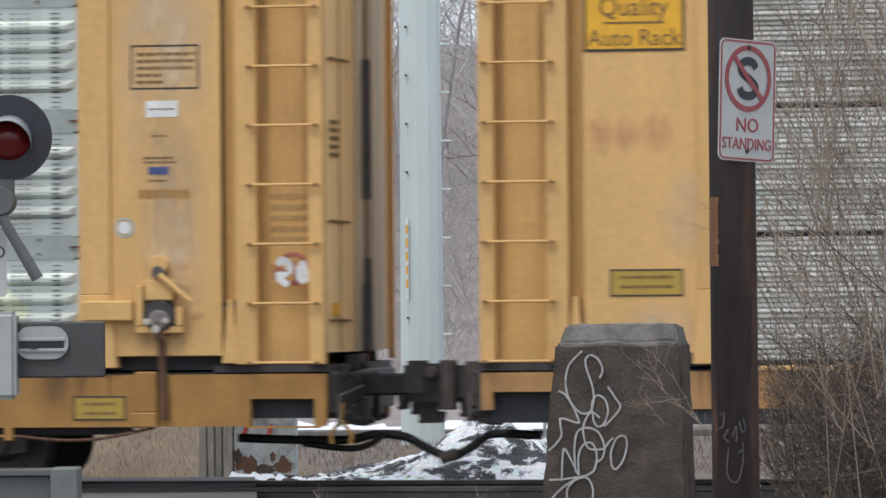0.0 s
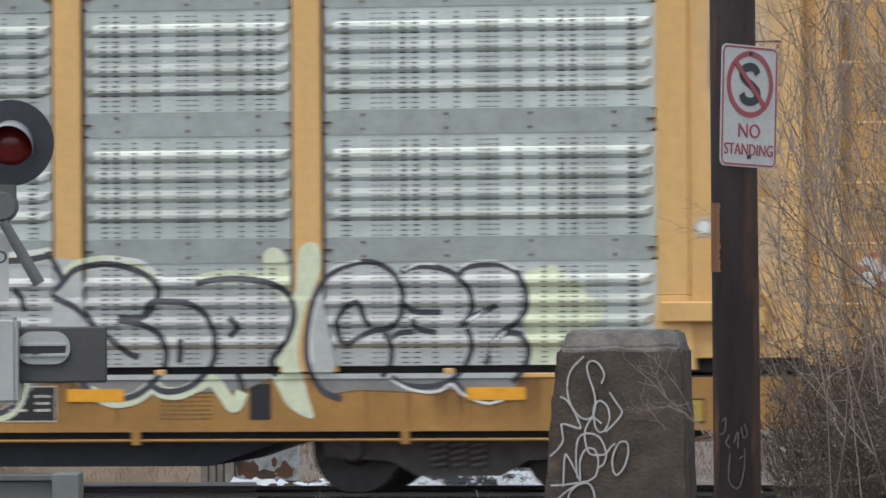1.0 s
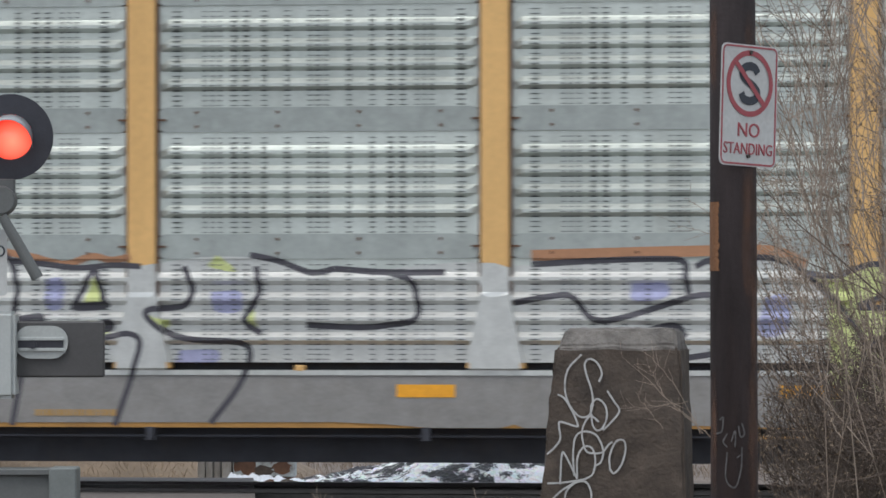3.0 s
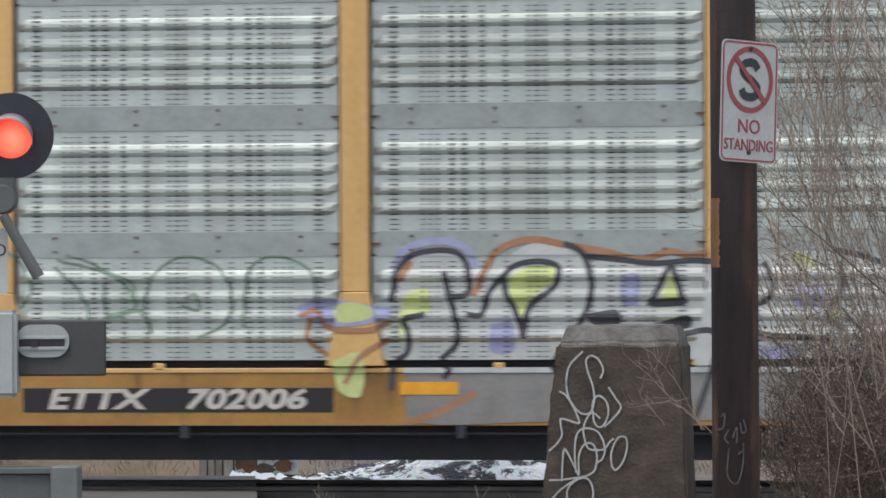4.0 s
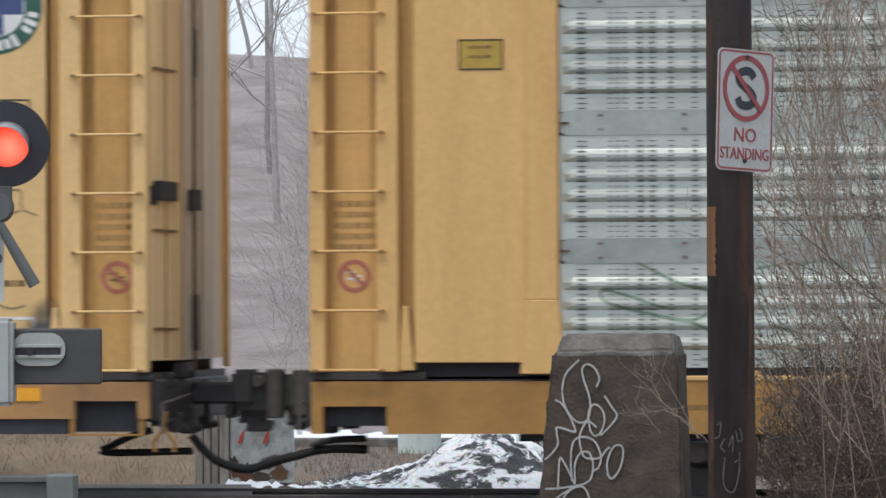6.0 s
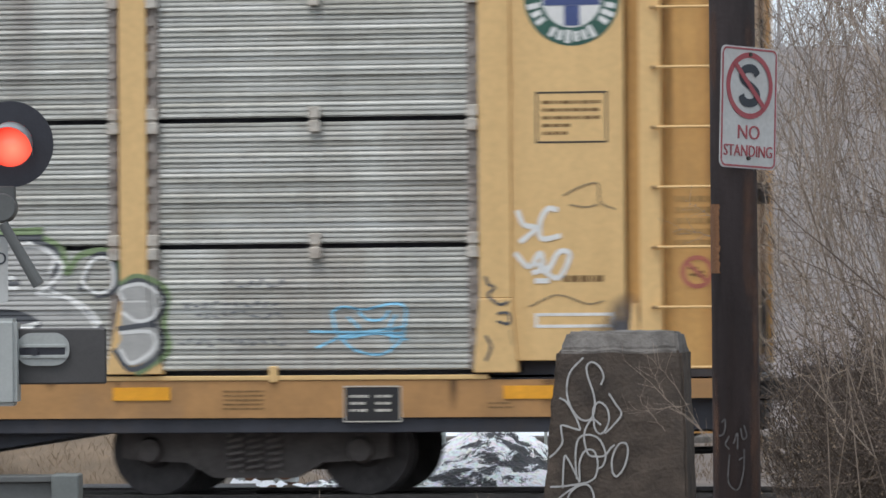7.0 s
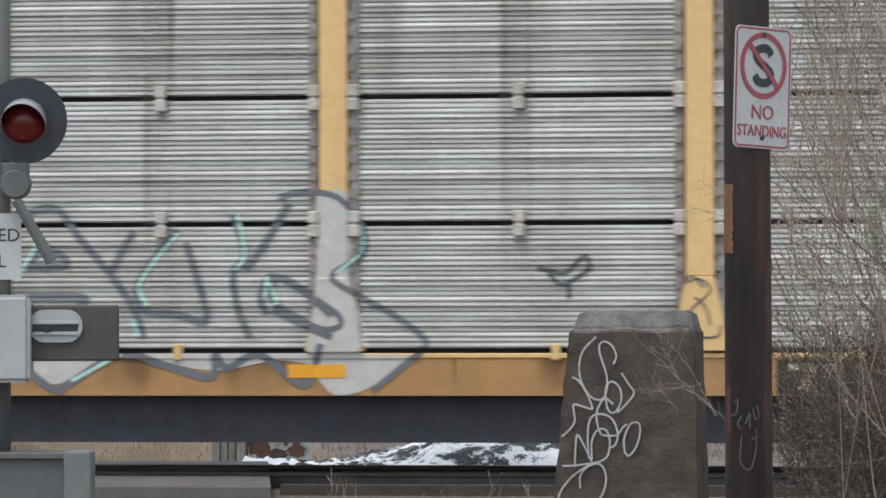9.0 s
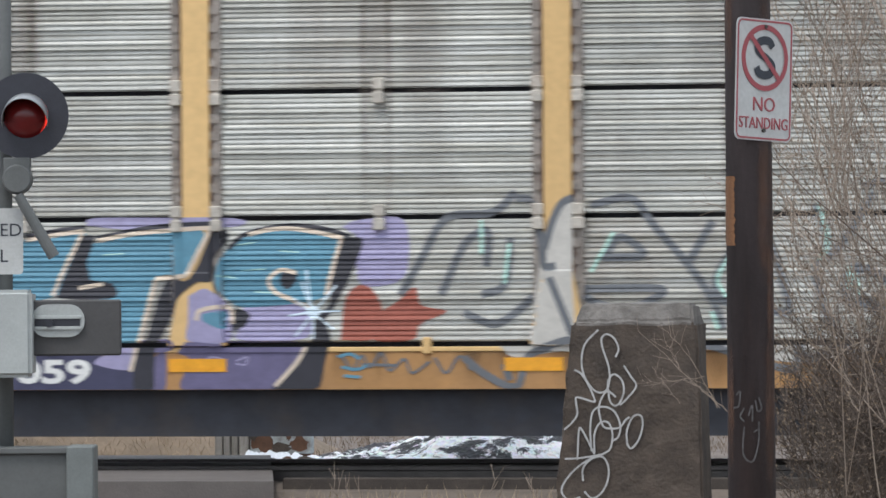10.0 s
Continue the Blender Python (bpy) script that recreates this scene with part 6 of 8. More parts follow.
for x in (-0.755, 0.74):
    bm = bmesh.new()
    rod(bm, (sx + x, SY0, tip + 0.285), (sx + x, SY0 - 0.012, tip + 0.285), 0.02, sides=8)
    rod(bm, (sx + x, SY0 - 0.003, tip + 0.285), (sx + x + 0.035, SY0 - 0.006, tip + 0.285), 0.008, sides=6)
    part("bolt", bm, RUST, CAR_B)
bm = bmesh.new()
disc(bm, 0.05, SIDE - 0.046, -20.85, 1.35)
part("round_sticker", bm, SHIELD_WHITE, CAR_B, "small round white sticker")
# hand brake, its bracket and chain
bm = bmesh.new()
box(bm, -1.92, -1.52, SIDE - 0.10, SIDE + 0.0, 1.34, 1.50)
part("brake_bracket", soften(bm, 0.012), YELLOW, CAR_B, "yellow box bracket")
bm = bmesh.new()
box(bm, -1.50, -1.12, SIDE - 0.07, SIDE, 1.24, 1.30)
box(bm, -1.50, -1.44, SIDE - 0.08, SIDE, 1.30, 1.62)
box(bm, -1.18, -1.12, SIDE - 0.08, SIDE, 1.30, 1.45)
box(bm, -1.42, -1.20, SIDE - 0.09, SIDE, 1.50, 1.66)
rod(bm, (-1.31, SIDE, 1.78), (-1.31, SIDE - 0.09, 1.78), 0.075, sides=16)
part("brake_housing", soften(bm, 0.008), YELLOW, CAR_B, "yellow hand brake housing")
bm = bmesh.new()
rod(bm, (-1.31, SIDE, 1.38), (-1.31, SIDE - 0.085, 1.38), 0.135, 0.125, sides=24)
drum = part("brake_drum", bm, GREASE, CAR_B, "dark greasy brake drum")
bm = bmesh.new()
rod(bm, (-1.31, SIDE - 0.08, 1.345), (-1.31, SIDE - 0.115, 1.345), 0.085, 0.07, sides=18)
part("drum_gear", soften(bm, 0.006), SPRING_STEEL, drum, "worn bright steel gear")
for x, z, w in ((-1.40, 1.33, 0.03), (-1.33, 1.27, 0.035), (-1.25, 1.34, 0.025)):
    bm = bmesh.new()
    rod(bm, (x, SIDE - 0.07, z), (x, SIDE - 0.13, z), w, sides=10)
    part("chain_lump", soften(bm, 0.006), RUST_CLIP, drum)
bm = bmesh.new()
rod(bm, (-1.31, SIDE, 1.72), (-1.31, SIDE - 0.11, 1.72), 0.05, sides=12)
part("ratchet_hub", bm, TRUCK_STEEL, CAR_B)
for x, z in ((-1.13, 1.76), (-1.01, 1.37)):
    film(CAR_B, "red_mark", x - 0.06, x + 0.06, z - 0.04, z + 0.04, FILM_PINK, PANEL_Y - 0.002, "small faded red mark")
film(CAR_B, "grime", -1.55, -1.05, 1.0, 1.62, FILM_GRIME_SHADE, PANEL_Y - 0.003, "oily grime below the hand brake")
for x0, x1, z0, z1 in ((-1.70, -0.85, 1.9, 5.2), (-1.5, -0.9, 1.1, 3.0)):
    film(CAR_B, "grime", x0, x1, z0, z1, FILM_CHALK, PANEL_Y - 0.001, "faint bleached patch")
bm = bmesh.new()
rod(bm, (-1.30, SIDE - 0.11, 1.70), (-1.05, SIDE - 0.11, 1.49), 0.028, 0.02, sides=10)
part("brake_lever", bm, YELLOW, CAR_B)
bm = bmesh.new()
rod(bm, (-1.31, SIDE - 0.09, 1.34), (-1.31, SIDE - 0.09, 1.18), 0.03, sides=8)
rod(bm, (-1.30, SIDE - 0.04, 1.2), (-1.28, SIDE - 0.04, 0.56), 0.03, sides=8)
part("brake_chain_guide", bm, RUST, CAR_B)
bm = bmesh.new()
box(bm, -1.56, -1.34, SIDE - 0.05, SIDE, 0.50, 0.62)
box(bm, -1.52, -1.34, SIDE - 0.04, SIDE, 0.62, 0.94)
part("sill_bracket", soften(bm, 0.01), YELLOW_SILL, CAR_B)
for k in range(20):
    t = k / 19
    bm = bmesh.new()
    x, z = -2.45 + 1.05 * t, 0.435 - 0.06 * math.sin(math.pi * t) + 0.06 * t
    rod(bm, (x - 0.03, SIDE - 0.01, z), (x + 0.03, SIDE - 0.01 + (0.012 if k % 2 else -0.012), z), 0.014, sides=6)
    part("chain_link", bm, RUST, CAR_B)
# battered dark patch and lock box on the end of the rear car
plate(CAR_C, "lock_box", -0.12, 0.02, 2.31, 2.46, GREASE, -0.2, 1.25, label="black door lock box")
plate(CAR_C, "lock_box", -0.12, 0.02, 2.30, 2.40, GREASE, 0.75, 0.4, label="small black door latch")

# ---- graffiti, sprayed over ribs, posts and sills ----
spray(CAR_B, 'graffiti_cloud', G_MINT, None, 1, [
    [(-8.1, 1.79), (-7.92, 1.85), (-7.7, 1.77), (-7.65, 1.59), (-7.56, 1.41), (-7.65, 1.23), (-7.56, 1.06), (-7.97, 0.99), (-8.2, 1.06), (-8.11, 1.24), (-8.24, 1.37), (-8.06, 1.5), (-8.15, 1.68)],
    [(-2.99, 1.75), (-2.77, 1.79), (-2.62, 1.66), (-2.46, 1.52), (-2.38, 1.41), (-2.55, 1.26), (-2.69, 1.22), (-2.75, 1), (-2.95, 1.04), (-3.02, 1.48)],
    [(-5.05, 1.58), (-5.07, 1.88), (-4.98, 1.95), (-4.89, 1.88), (-4.87, 1.75), (-4.81, 1.57), (-4.77, 1.93), (-4.63, 1.97), (-4.61, 1.75), (-4.72, 1.49), (-4.79, 1.13), (-4.73, 0.83), (-4.68, 0.61), (-4.86, 0.69), (-4.95, 0.83), (-5.08, 1.14)]])
spray(CAR_B, 'graffiti_fill', G_SILVER, None, 2, [
    [(-7.62, 1.66), (-7.42, 1.79), (-7.19, 1.85), (-6.74, 1.88), (-6.33, 1.82), (-5.93, 1.67), (-5.75, 1.54), (-5.57, 1.67), (-5.21, 1.7), (-4.99, 1.66), (-4.83, 1.4), (-4.99, 1.05), (-4.99, 0.94), (-5.26, 0.83), (-5.48, 0.83), (-6.02, 0.79), (-6.38, 0.79), (-6.74, 0.95), (-7.02, 0.79), (-7.4, 0.68), (-7.47, 0.97), (-7.63, 1.15), (-7.47, 1.33)],
    [(-4.72, 1.23), (-4.65, 1.63), (-4.29, 1.82), (-3.97, 1.75), (-3.57, 1.8), (-3.13, 1.8), (-2.98, 1.57), (-3.13, 1.26), (-2.98, 1.09), (-3.18, 0.76), (-3.58, 0.83), (-3.85, 0.81), (-4.29, 0.83), (-4.61, 0.83)]])
spray(CAR_B, 'graffiti_halo', G_MINT, 0.10, 2.5, [
    [(-7.47, 0.93), (-7.47, 0.79), (-7.4, 0.67), (-7.2, 0.64), (-7.06, 0.73), (-6.99, 0.97)],
    [(-6.47, 0.83), (-6.29, 0.75), (-6.11, 0.77), (-5.95, 0.87), (-5.89, 0.82), (-5.75, 0.81), (-5.6, 0.87), (-5.48, 0.91), (-5.39, 0.8), (-5.31, 0.7), (-5.24, 0.82)],
    [(-6.68, 1.71), (-6.56, 1.81), (-6.33, 1.85), (-6.1, 1.81), (-5.93, 1.69)],
    [(-5.61, 1.69), (-5.43, 1.72), (-5.21, 1.72), (-4.99, 1.68), (-4.85, 1.55)],
    [(-7.64, 1.69), (-7.46, 1.79), (-7.19, 1.87), (-6.96, 1.89), (-6.78, 1.92)]])
spray(CAR_B, 'graffiti_outline', G_BLACK, 0.05, 3, [
    [(-7.64, 1.66), (-7.46, 1.77), (-7.19, 1.85), (-6.96, 1.87), (-6.78, 1.9)],
    [(-7.26, 1.5), (-7.21, 1.37), (-7.24, 1.15), (-7.33, 0.99), (-7.49, 1.02), (-7.63, 1.13), (-7.63, 1.22), (-7.47, 1.26)],
    [(-7.47, 0.93), (-7.47, 0.79), (-7.4, 0.68), (-7.2, 0.66), (-7.06, 0.75), (-6.99, 0.97), (-6.94, 1.15), (-6.94, 1.3)],
    [(-7.08, 1.64), (-7.01, 1.55), (-6.99, 1.46)],
    [(-6.78, 1.9), (-6.7, 1.77), (-6.68, 1.68), (-6.76, 1.59), (-6.56, 1.48), (-6.42, 1.32), (-6.42, 1.14), (-6.56, 0.97), (-6.74, 0.92), (-6.97, 0.95)],
    [(-6.68, 1.68), (-6.56, 1.79), (-6.33, 1.83), (-6.1, 1.78), (-5.93, 1.67), (-5.93, 1.54), (-6.04, 1.41), (-6.24, 1.41)]])
spray(CAR_B, 'graffiti_outline', G_BLACK, 0.05, 3, [
    [(-6.24, 1.39), (-6.02, 1.34), (-5.88, 1.23), (-5.86, 1.05), (-5.95, 0.9), (-6.11, 0.79), (-6.29, 0.77), (-6.47, 0.83), (-6.54, 0.92)],
    [(-6.42, 1.32), (-6.29, 1.23), (-6.15, 1.12), (-6.07, 1.1)],
    [(-6.04, 1.41), (-5.97, 1.52), (-5.84, 1.53), (-5.66, 1.51), (-5.52, 1.4), (-5.46, 1.23), (-5.48, 1.05), (-5.6, 0.9), (-5.75, 0.83), (-5.89, 0.83), (-6, 0.9)],
    [(-5.73, 1.23), (-5.75, 1.05)],
    [(-5.61, 1.67), (-5.43, 1.7), (-5.21, 1.7), (-4.99, 1.66), (-4.85, 1.55), (-4.82, 1.4), (-4.88, 1.22), (-5.01, 1.07), (-4.97, 0.94)],
    [(-5.48, 0.92), (-5.39, 0.81), (-5.31, 0.72), (-5.24, 0.83), (-5.28, 0.98)],
    [(-5.35, 1.4), (-5.28, 1.33), (-5.35, 1.25)]])
spray(CAR_B, 'graffiti_outline', G_BLACK, 0.11, 3, [
    [(-7.62, 1.64), (-7.61, 1.51), (-7.53, 1.4), (-7.42, 1.35)],
    [(-7.58, 1.2), (-7.55, 1.08), (-7.44, 1.02)],
    [(-7.28, 1.46), (-7.24, 1.28), (-7.28, 1.1)]])
spray(CAR_B, 'graffiti_outline', G_BLACK, 0.045, 3, [
    [(-3.96, 1.55), (-4, 1.69), (-4.11, 1.79), (-4.23, 1.83), (-4.38, 1.81), (-4.54, 1.73), (-4.65, 1.56), (-4.71, 1.31), (-4.72, 1.1), (-4.67, 0.92), (-4.58, 0.81), (-4.45, 0.76)],
    [(-4.31, 1.52), (-4.41, 1.48), (-4.48, 1.38), (-4.47, 1.24), (-4.4, 1.19), (-4.31, 1.24), (-4.2, 1.29), (-4.07, 1.31), (-3.99, 1.39), (-3.96, 1.55)],
    [(-4.31, 1.52), (-4.28, 1.41), (-4.22, 1.32)],
    [(-4.11, 1.27), (-4.06, 1.18), (-4.07, 1.02), (-4.13, 0.93)],
    [(-3.98, 1.74), (-3.91, 1.78), (-3.77, 1.79), (-3.62, 1.76), (-3.54, 1.71), (-3.45, 1.62), (-3.41, 1.49), (-3.45, 1.39), (-3.5, 1.32)],
    [(-3.95, 1.5), (-3.88, 1.44), (-3.66, 1.43)],
    [(-3.88, 1.39), (-3.86, 1.31), (-3.7, 1.27)]])
spray(CAR_B, 'graffiti_outline', G_BLACK, 0.045, 3, [
    [(-4.07, 1.22), (-3.99, 1.27), (-3.88, 1.28)],
    [(-4.05, 0.93), (-3.97, 0.87), (-3.79, 0.85), (-3.63, 0.88), (-3.52, 0.95), (-3.44, 1.09), (-3.42, 1.2), (-3.46, 1.3)],
    [(-3.51, 1.71), (-3.48, 1.77), (-3.34, 1.8), (-3.2, 1.8), (-3.07, 1.74), (-3, 1.61), (-2.99, 1.47), (-3.06, 1.35), (-3.18, 1.28), (-3.25, 1.18), (-3.31, 1.02)],
    [(-3.5, 1.32), (-3.38, 1.41), (-3.22, 1.48)],
    [(-3.25, 1.19), (-3.16, 1.26), (-3.06, 1.26), (-2.99, 1.19), (-2.98, 1.09), (-3.03, 0.96), (-3.1, 0.88)],
    [(-3.56, 0.91), (-3.49, 0.81)]])
spray(CAR_B, 'graffiti_highlight', G_WHITE, 0.022, 4, [
    [(-4.56, 1.76), (-4.45, 1.81), (-4.3, 1.84)],
    [(-3.96, 1.76), (-3.84, 1.81), (-3.71, 1.81)],
    [(-3.53, 1.77), (-3.41, 1.82), (-3.2, 1.82), (-3.07, 1.76)],
    [(-3.27, 1.07), (-3.25, 1.18), (-3.16, 1.28)],
    [(-4.06, 0.91), (-3.93, 0.84), (-3.79, 0.81), (-3.67, 0.82), (-3.58, 0.87), (-3.49, 0.79), (-3.31, 0.72), (-3.17, 0.75)],
    [(-3.91, 1.39), (-3.84, 1.4)],
    [(-3.45, 1.36), (-3.32, 1.44)]])
spray(CAR_B, 'graffiti_highlight', G_WHITE, 0.03, 3, [
    [(-7.35, 1.85), (-7.05, 1.92), (-6.78, 1.94)],
    [(-6.42, 1.81), (-6.28, 1.86), (-6.06, 1.85), (-5.88, 1.71)],
    [(-4.68, 1.04), (-4.69, 1.31), (-4.63, 1.53)]])
spray(CAR_B, 'graffiti_fill', G_SILVER2, None, 1, [
    [(-12.21, 1.77), (-11.52, 1.8), (-10.84, 1.8), (-10.25, 1.82), (-9.93, 1.71), (-9.67, 1.49), (-9.46, 1.22), (-9.47, 1), (-9.67, 0.69), (-9.81, 0.53), (-10.85, 0.53), (-12.21, 0.54)],
    [(-17.77, 1.46), (-17.63, 1.77), (-17.31, 1.88), (-17.08, 1.77), (-16.99, 1.64), (-16.77, 1.86), (-16.49, 1.95), (-16.22, 1.81), (-15.77, 1.77), (-15.23, 1.77), (-14.7, 1.84), (-14.16, 1.83), (-13.63, 1.72), (-12.13, 1.72), (-12.13, 0.57), (-13.63, 0.55), (-16.31, 0.54), (-17.54, 0.53), (-17.54, 0.84), (-17.31, 0.97), (-17.27, 1.19)]])
spray(CAR_B, 'graffiti_flame', G_LIME, None, 2, [
    [(-9.89, 1.67), (-9.66, 1.67), (-9.39, 1.76), (-9.3, 1.66), (-9.37, 1.53), (-9.49, 1.44), (-9.17, 1.4), (-9.17, 1.29), (-9.4, 1.16), (-9.08, 1.05), (-8.96, 0.87), (-9.09, 0.66), (-9.4, 0.66), (-9.74, 0.56), (-9.53, 0.83), (-9.46, 1.05), (-9.53, 1.27), (-9.73, 1.53)]])
spray(CAR_B, 'graffiti_patch', G_LIME, None, 2, [
    [(-15.1, 1.39), (-14.96, 1.39), (-14.94, 1.31), (-15.01, 1.29)],
    [(-14.56, 1.86), (-14.41, 1.73), (-14.63, 1.77)],
    [(-14.27, 1.51), (-14.21, 1.29), (-14.33, 1.35)]])
spray(CAR_B, 'graffiti_patch', G_VIOLET, None, 2, [
    [(-11.29, 1.63), (-11.02, 1.63), (-11.02, 1.52), (-11.27, 1.5)],
    [(-10.25, 1.52), (-10.07, 1.54), (-10.07, 1.27), (-10.3, 1.23)],
    [(-11.41, 0.92), (-11.23, 0.92), (-11.21, 0.7), (-11.39, 0.7)],
    [(-14.61, 1.57), (-14.38, 1.57), (-14.38, 1.42), (-14.58, 1.42)],
    [(-14.87, 1.11), (-14.56, 1.11), (-14.61, 0.98), (-14.87, 0.98)]])
spray(CAR_B, 'graffiti_halo', G_RUSTY, 0.085, 2, [
    [(-9.35, 1.8), (-9.24, 1.66), (-9.26, 1.53), (-9.08, 1.44), (-9.08, 1.27), (-9.31, 1.17), (-9.04, 1.09), (-8.88, 0.91)],
    [(-12.07, 1.85), (-10.84, 1.88), (-10.2, 1.88), (-9.93, 1.77)],
    [(-9.67, 0.56), (-9.31, 0.58), (-8.95, 0.69)]])
spray(CAR_B, 'graffiti_outline', G_BLACK, 0.048, 3, [
    [(-12.07, 1.78), (-11.52, 1.81), (-11.06, 1.82), (-10.88, 1.8), (-10.86, 1.68), (-10.84, 1.54)],
    [(-10.79, 1.76), (-10.66, 1.81), (-10.25, 1.83), (-10.02, 1.76), (-9.75, 1.54), (-9.53, 1.27), (-9.47, 1.05), (-9.53, 0.83), (-9.72, 0.63), (-9.81, 0.53)],
    [(-12.21, 1.48), (-11.93, 1.53), (-11.75, 1.53), (-11.61, 1.37), (-11.43, 1.35), (-11.07, 1.45), (-10.75, 1.54), (-10.57, 1.5), (-10.46, 1.27), (-10.44, 1.12), (-10.62, 1.09), (-11.02, 1.03), (-11.34, 0.99)],
    [(-11.34, 1.17), (-11.11, 1.28), (-10.93, 1.3), (-10.87, 1.21)],
    [(-11.53, 0.88), (-11.62, 0.7), (-11.78, 0.54)]])
spray(CAR_B, 'graffiti_outline', G_BLACK, 0.048, 3, [
    [(-9.93, 1.71), (-9.71, 1.69), (-9.39, 1.78), (-9.28, 1.66), (-9.35, 1.53), (-9.53, 1.45), (-9.31, 1.44), (-9.13, 1.4), (-9.13, 1.27), (-9.31, 1.22), (-9.42, 1.14), (-9.13, 1.07), (-8.97, 0.96), (-8.95, 0.82), (-9.09, 0.65), (-9.4, 0.65), (-9.67, 0.58)],
    [(-14.83, 1.77), (-14.76, 1.59), (-14.83, 1.46), (-15.12, 1.42), (-15.01, 1.28), (-14.79, 1.2), (-14.38, 1.17), (-14.3, 1.07), (-14.38, 0.84), (-14.61, 0.54)],
    [(-14.25, 1.77), (-14.23, 1.55), (-14.34, 1.35), (-14.21, 1.24)],
    [(-14.3, 1.86), (-14.07, 1.81), (-13.81, 1.72), (-13.63, 1.75)],
    [(-13.63, 1.75), (-13.19, 1.72), (-12.75, 1.72)],
    [(-13.85, 1.31), (-13.45, 1.29), (-13.19, 1.31), (-12.97, 1.37), (-13.01, 1.64), (-13.19, 1.72)]])
spray(CAR_B, 'graffiti_line', G_GREEN, 0.024, 2, [
    [(-22.66, 1.64), (-22.52, 1.62), (-22.25, 1.66)],
    [(-22.39, 1.82), (-22.25, 1.75), (-22.07, 1.64), (-22.21, 1.37), (-22.34, 1.24)],
    [(-22.66, 1.33), (-22.66, 1.24), (-22.48, 1.15), (-22.43, 1.13)],
    [(-22.07, 1.42), (-21.93, 1.64), (-21.8, 1.77), (-21.62, 1.84), (-21.39, 1.77), (-21.26, 1.59), (-21.28, 1.37), (-21.44, 1.26), (-21.62, 1.24)],
    [(-21.6, 1.59), (-21.49, 1.44), (-21.44, 1.55), (-21.53, 1.64)],
    [(-22.07, 1.46), (-21.85, 1.44), (-21.71, 1.33), (-21.76, 1.02)],
    [(-21.26, 1.72), (-21.08, 1.88), (-20.9, 1.91), (-20.74, 1.81), (-20.63, 1.59), (-20.72, 1.43)],
    [(-20.99, 1.32), (-20.73, 1.23), (-20.55, 1.15), (-20.37, 1.19), (-20.23, 1.36)]])
spray(CAR_B, 'graffiti_line', G_GREEN, 0.024, 2, [
    [(-20.36, 1.85), (-20.19, 1.8), (-20.01, 1.71), (-19.83, 1.63), (-19.79, 1.45)],
    [(-20.45, 1.76), (-20.23, 1.54), (-20.15, 1.28), (-20.17, 1.06)],
    [(-20.05, 1.63), (-20.01, 1.36), (-19.75, 1.41), (-19.66, 1.23)],
    [(-23.98, 1.79), (-23.61, 1.83), (-23.29, 1.83), (-23.25, 1.65)],
    [(-23.57, 1.56), (-23.48, 1.45), (-23.39, 1.51), (-23.48, 1.58)],
    [(-24.93, 1.84), (-24.61, 1.68), (-24.29, 1.57), (-24.47, 1.39), (-24.84, 1.44), (-25.16, 1.53), (-25.16, 1.62), (-24.7, 1.48)],
    [(-23.79, 1.66), (-23.65, 1.81), (-23.43, 1.83), (-23.16, 1.74)],
    [(-24.52, 1.39), (-24.06, 1.12), (-24.43, 1.08)],
    [(-23.88, 1.34), (-23.48, 1.21), (-23.48, 0.99)],
    [(-20.43, 1.81), (-19.97, 1.68), (-19.79, 1.45), (-20.02, 1.37)]])
spray(CAR_B, 'graffiti_line', G_GREEN, 0.024, 2, [
    [(-19.43, 1.45), (-19.29, 1.41), (-19.31, 1.54), (-19.38, 1.5)],
    [(-19.74, 1.37), (-19.65, 1.68), (-19.42, 1.83), (-19.15, 1.76), (-19.02, 1.54), (-19.06, 1.32), (-19.29, 1.19)],
    [(-18.93, 1.27), (-18.88, 1.72), (-18.66, 1.83), (-18.39, 1.71), (-18.34, 1.45)]])
spray(CAR_B, 'graffiti_line', G_GREEN, 0.018, 2, [
    [(-9.08, 1.71), (-8.77, 1.79), (-8.46, 1.66), (-8.37, 1.39), (-8.68, 1.22), (-8.24, 1.04)],
    [(-8.82, 0.91), (-8.6, 0.76), (-8.28, 0.78), (-8.22, 0.95)]])
spray(CAR_B, 'graffiti_patch', G_VIOLET, None, 2, [
    [(-18.52, 1.43), (-18.34, 1.49), (-18.16, 1.49), (-17.94, 1.45), (-17.76, 1.42), (-17.76, 1.36), (-17.98, 1.29), (-18.34, 1.29)]])
spray(CAR_B, 'graffiti_patch', G_LIME, None, 3, [
    [(-18.21, 1.43), (-18.07, 1.47), (-17.89, 1.42), (-17.92, 1.34), (-18.16, 1.31)],
    [(-18.21, 1.01), (-17.98, 1.07), (-17.99, 0.74), (-18.17, 0.78)],
    [(-17.67, 1.31), (-17.65, 1.49), (-17.51, 1.58), (-17.47, 1.44), (-17.58, 1.36), (-17.65, 1.22)]])
spray(CAR_B, 'graffiti_halo', G_RUSTY, 0.04, 3, [
    [(-18.48, 1.36), (-18.34, 1.4), (-18.25, 1.27), (-17.94, 1.25), (-17.76, 1.31)],
    [(-18.39, 1.36), (-18.41, 1.18), (-18.25, 1.05)],
    [(-18.12, 0.83), (-17.98, 1.05), (-17.76, 1.18)]])
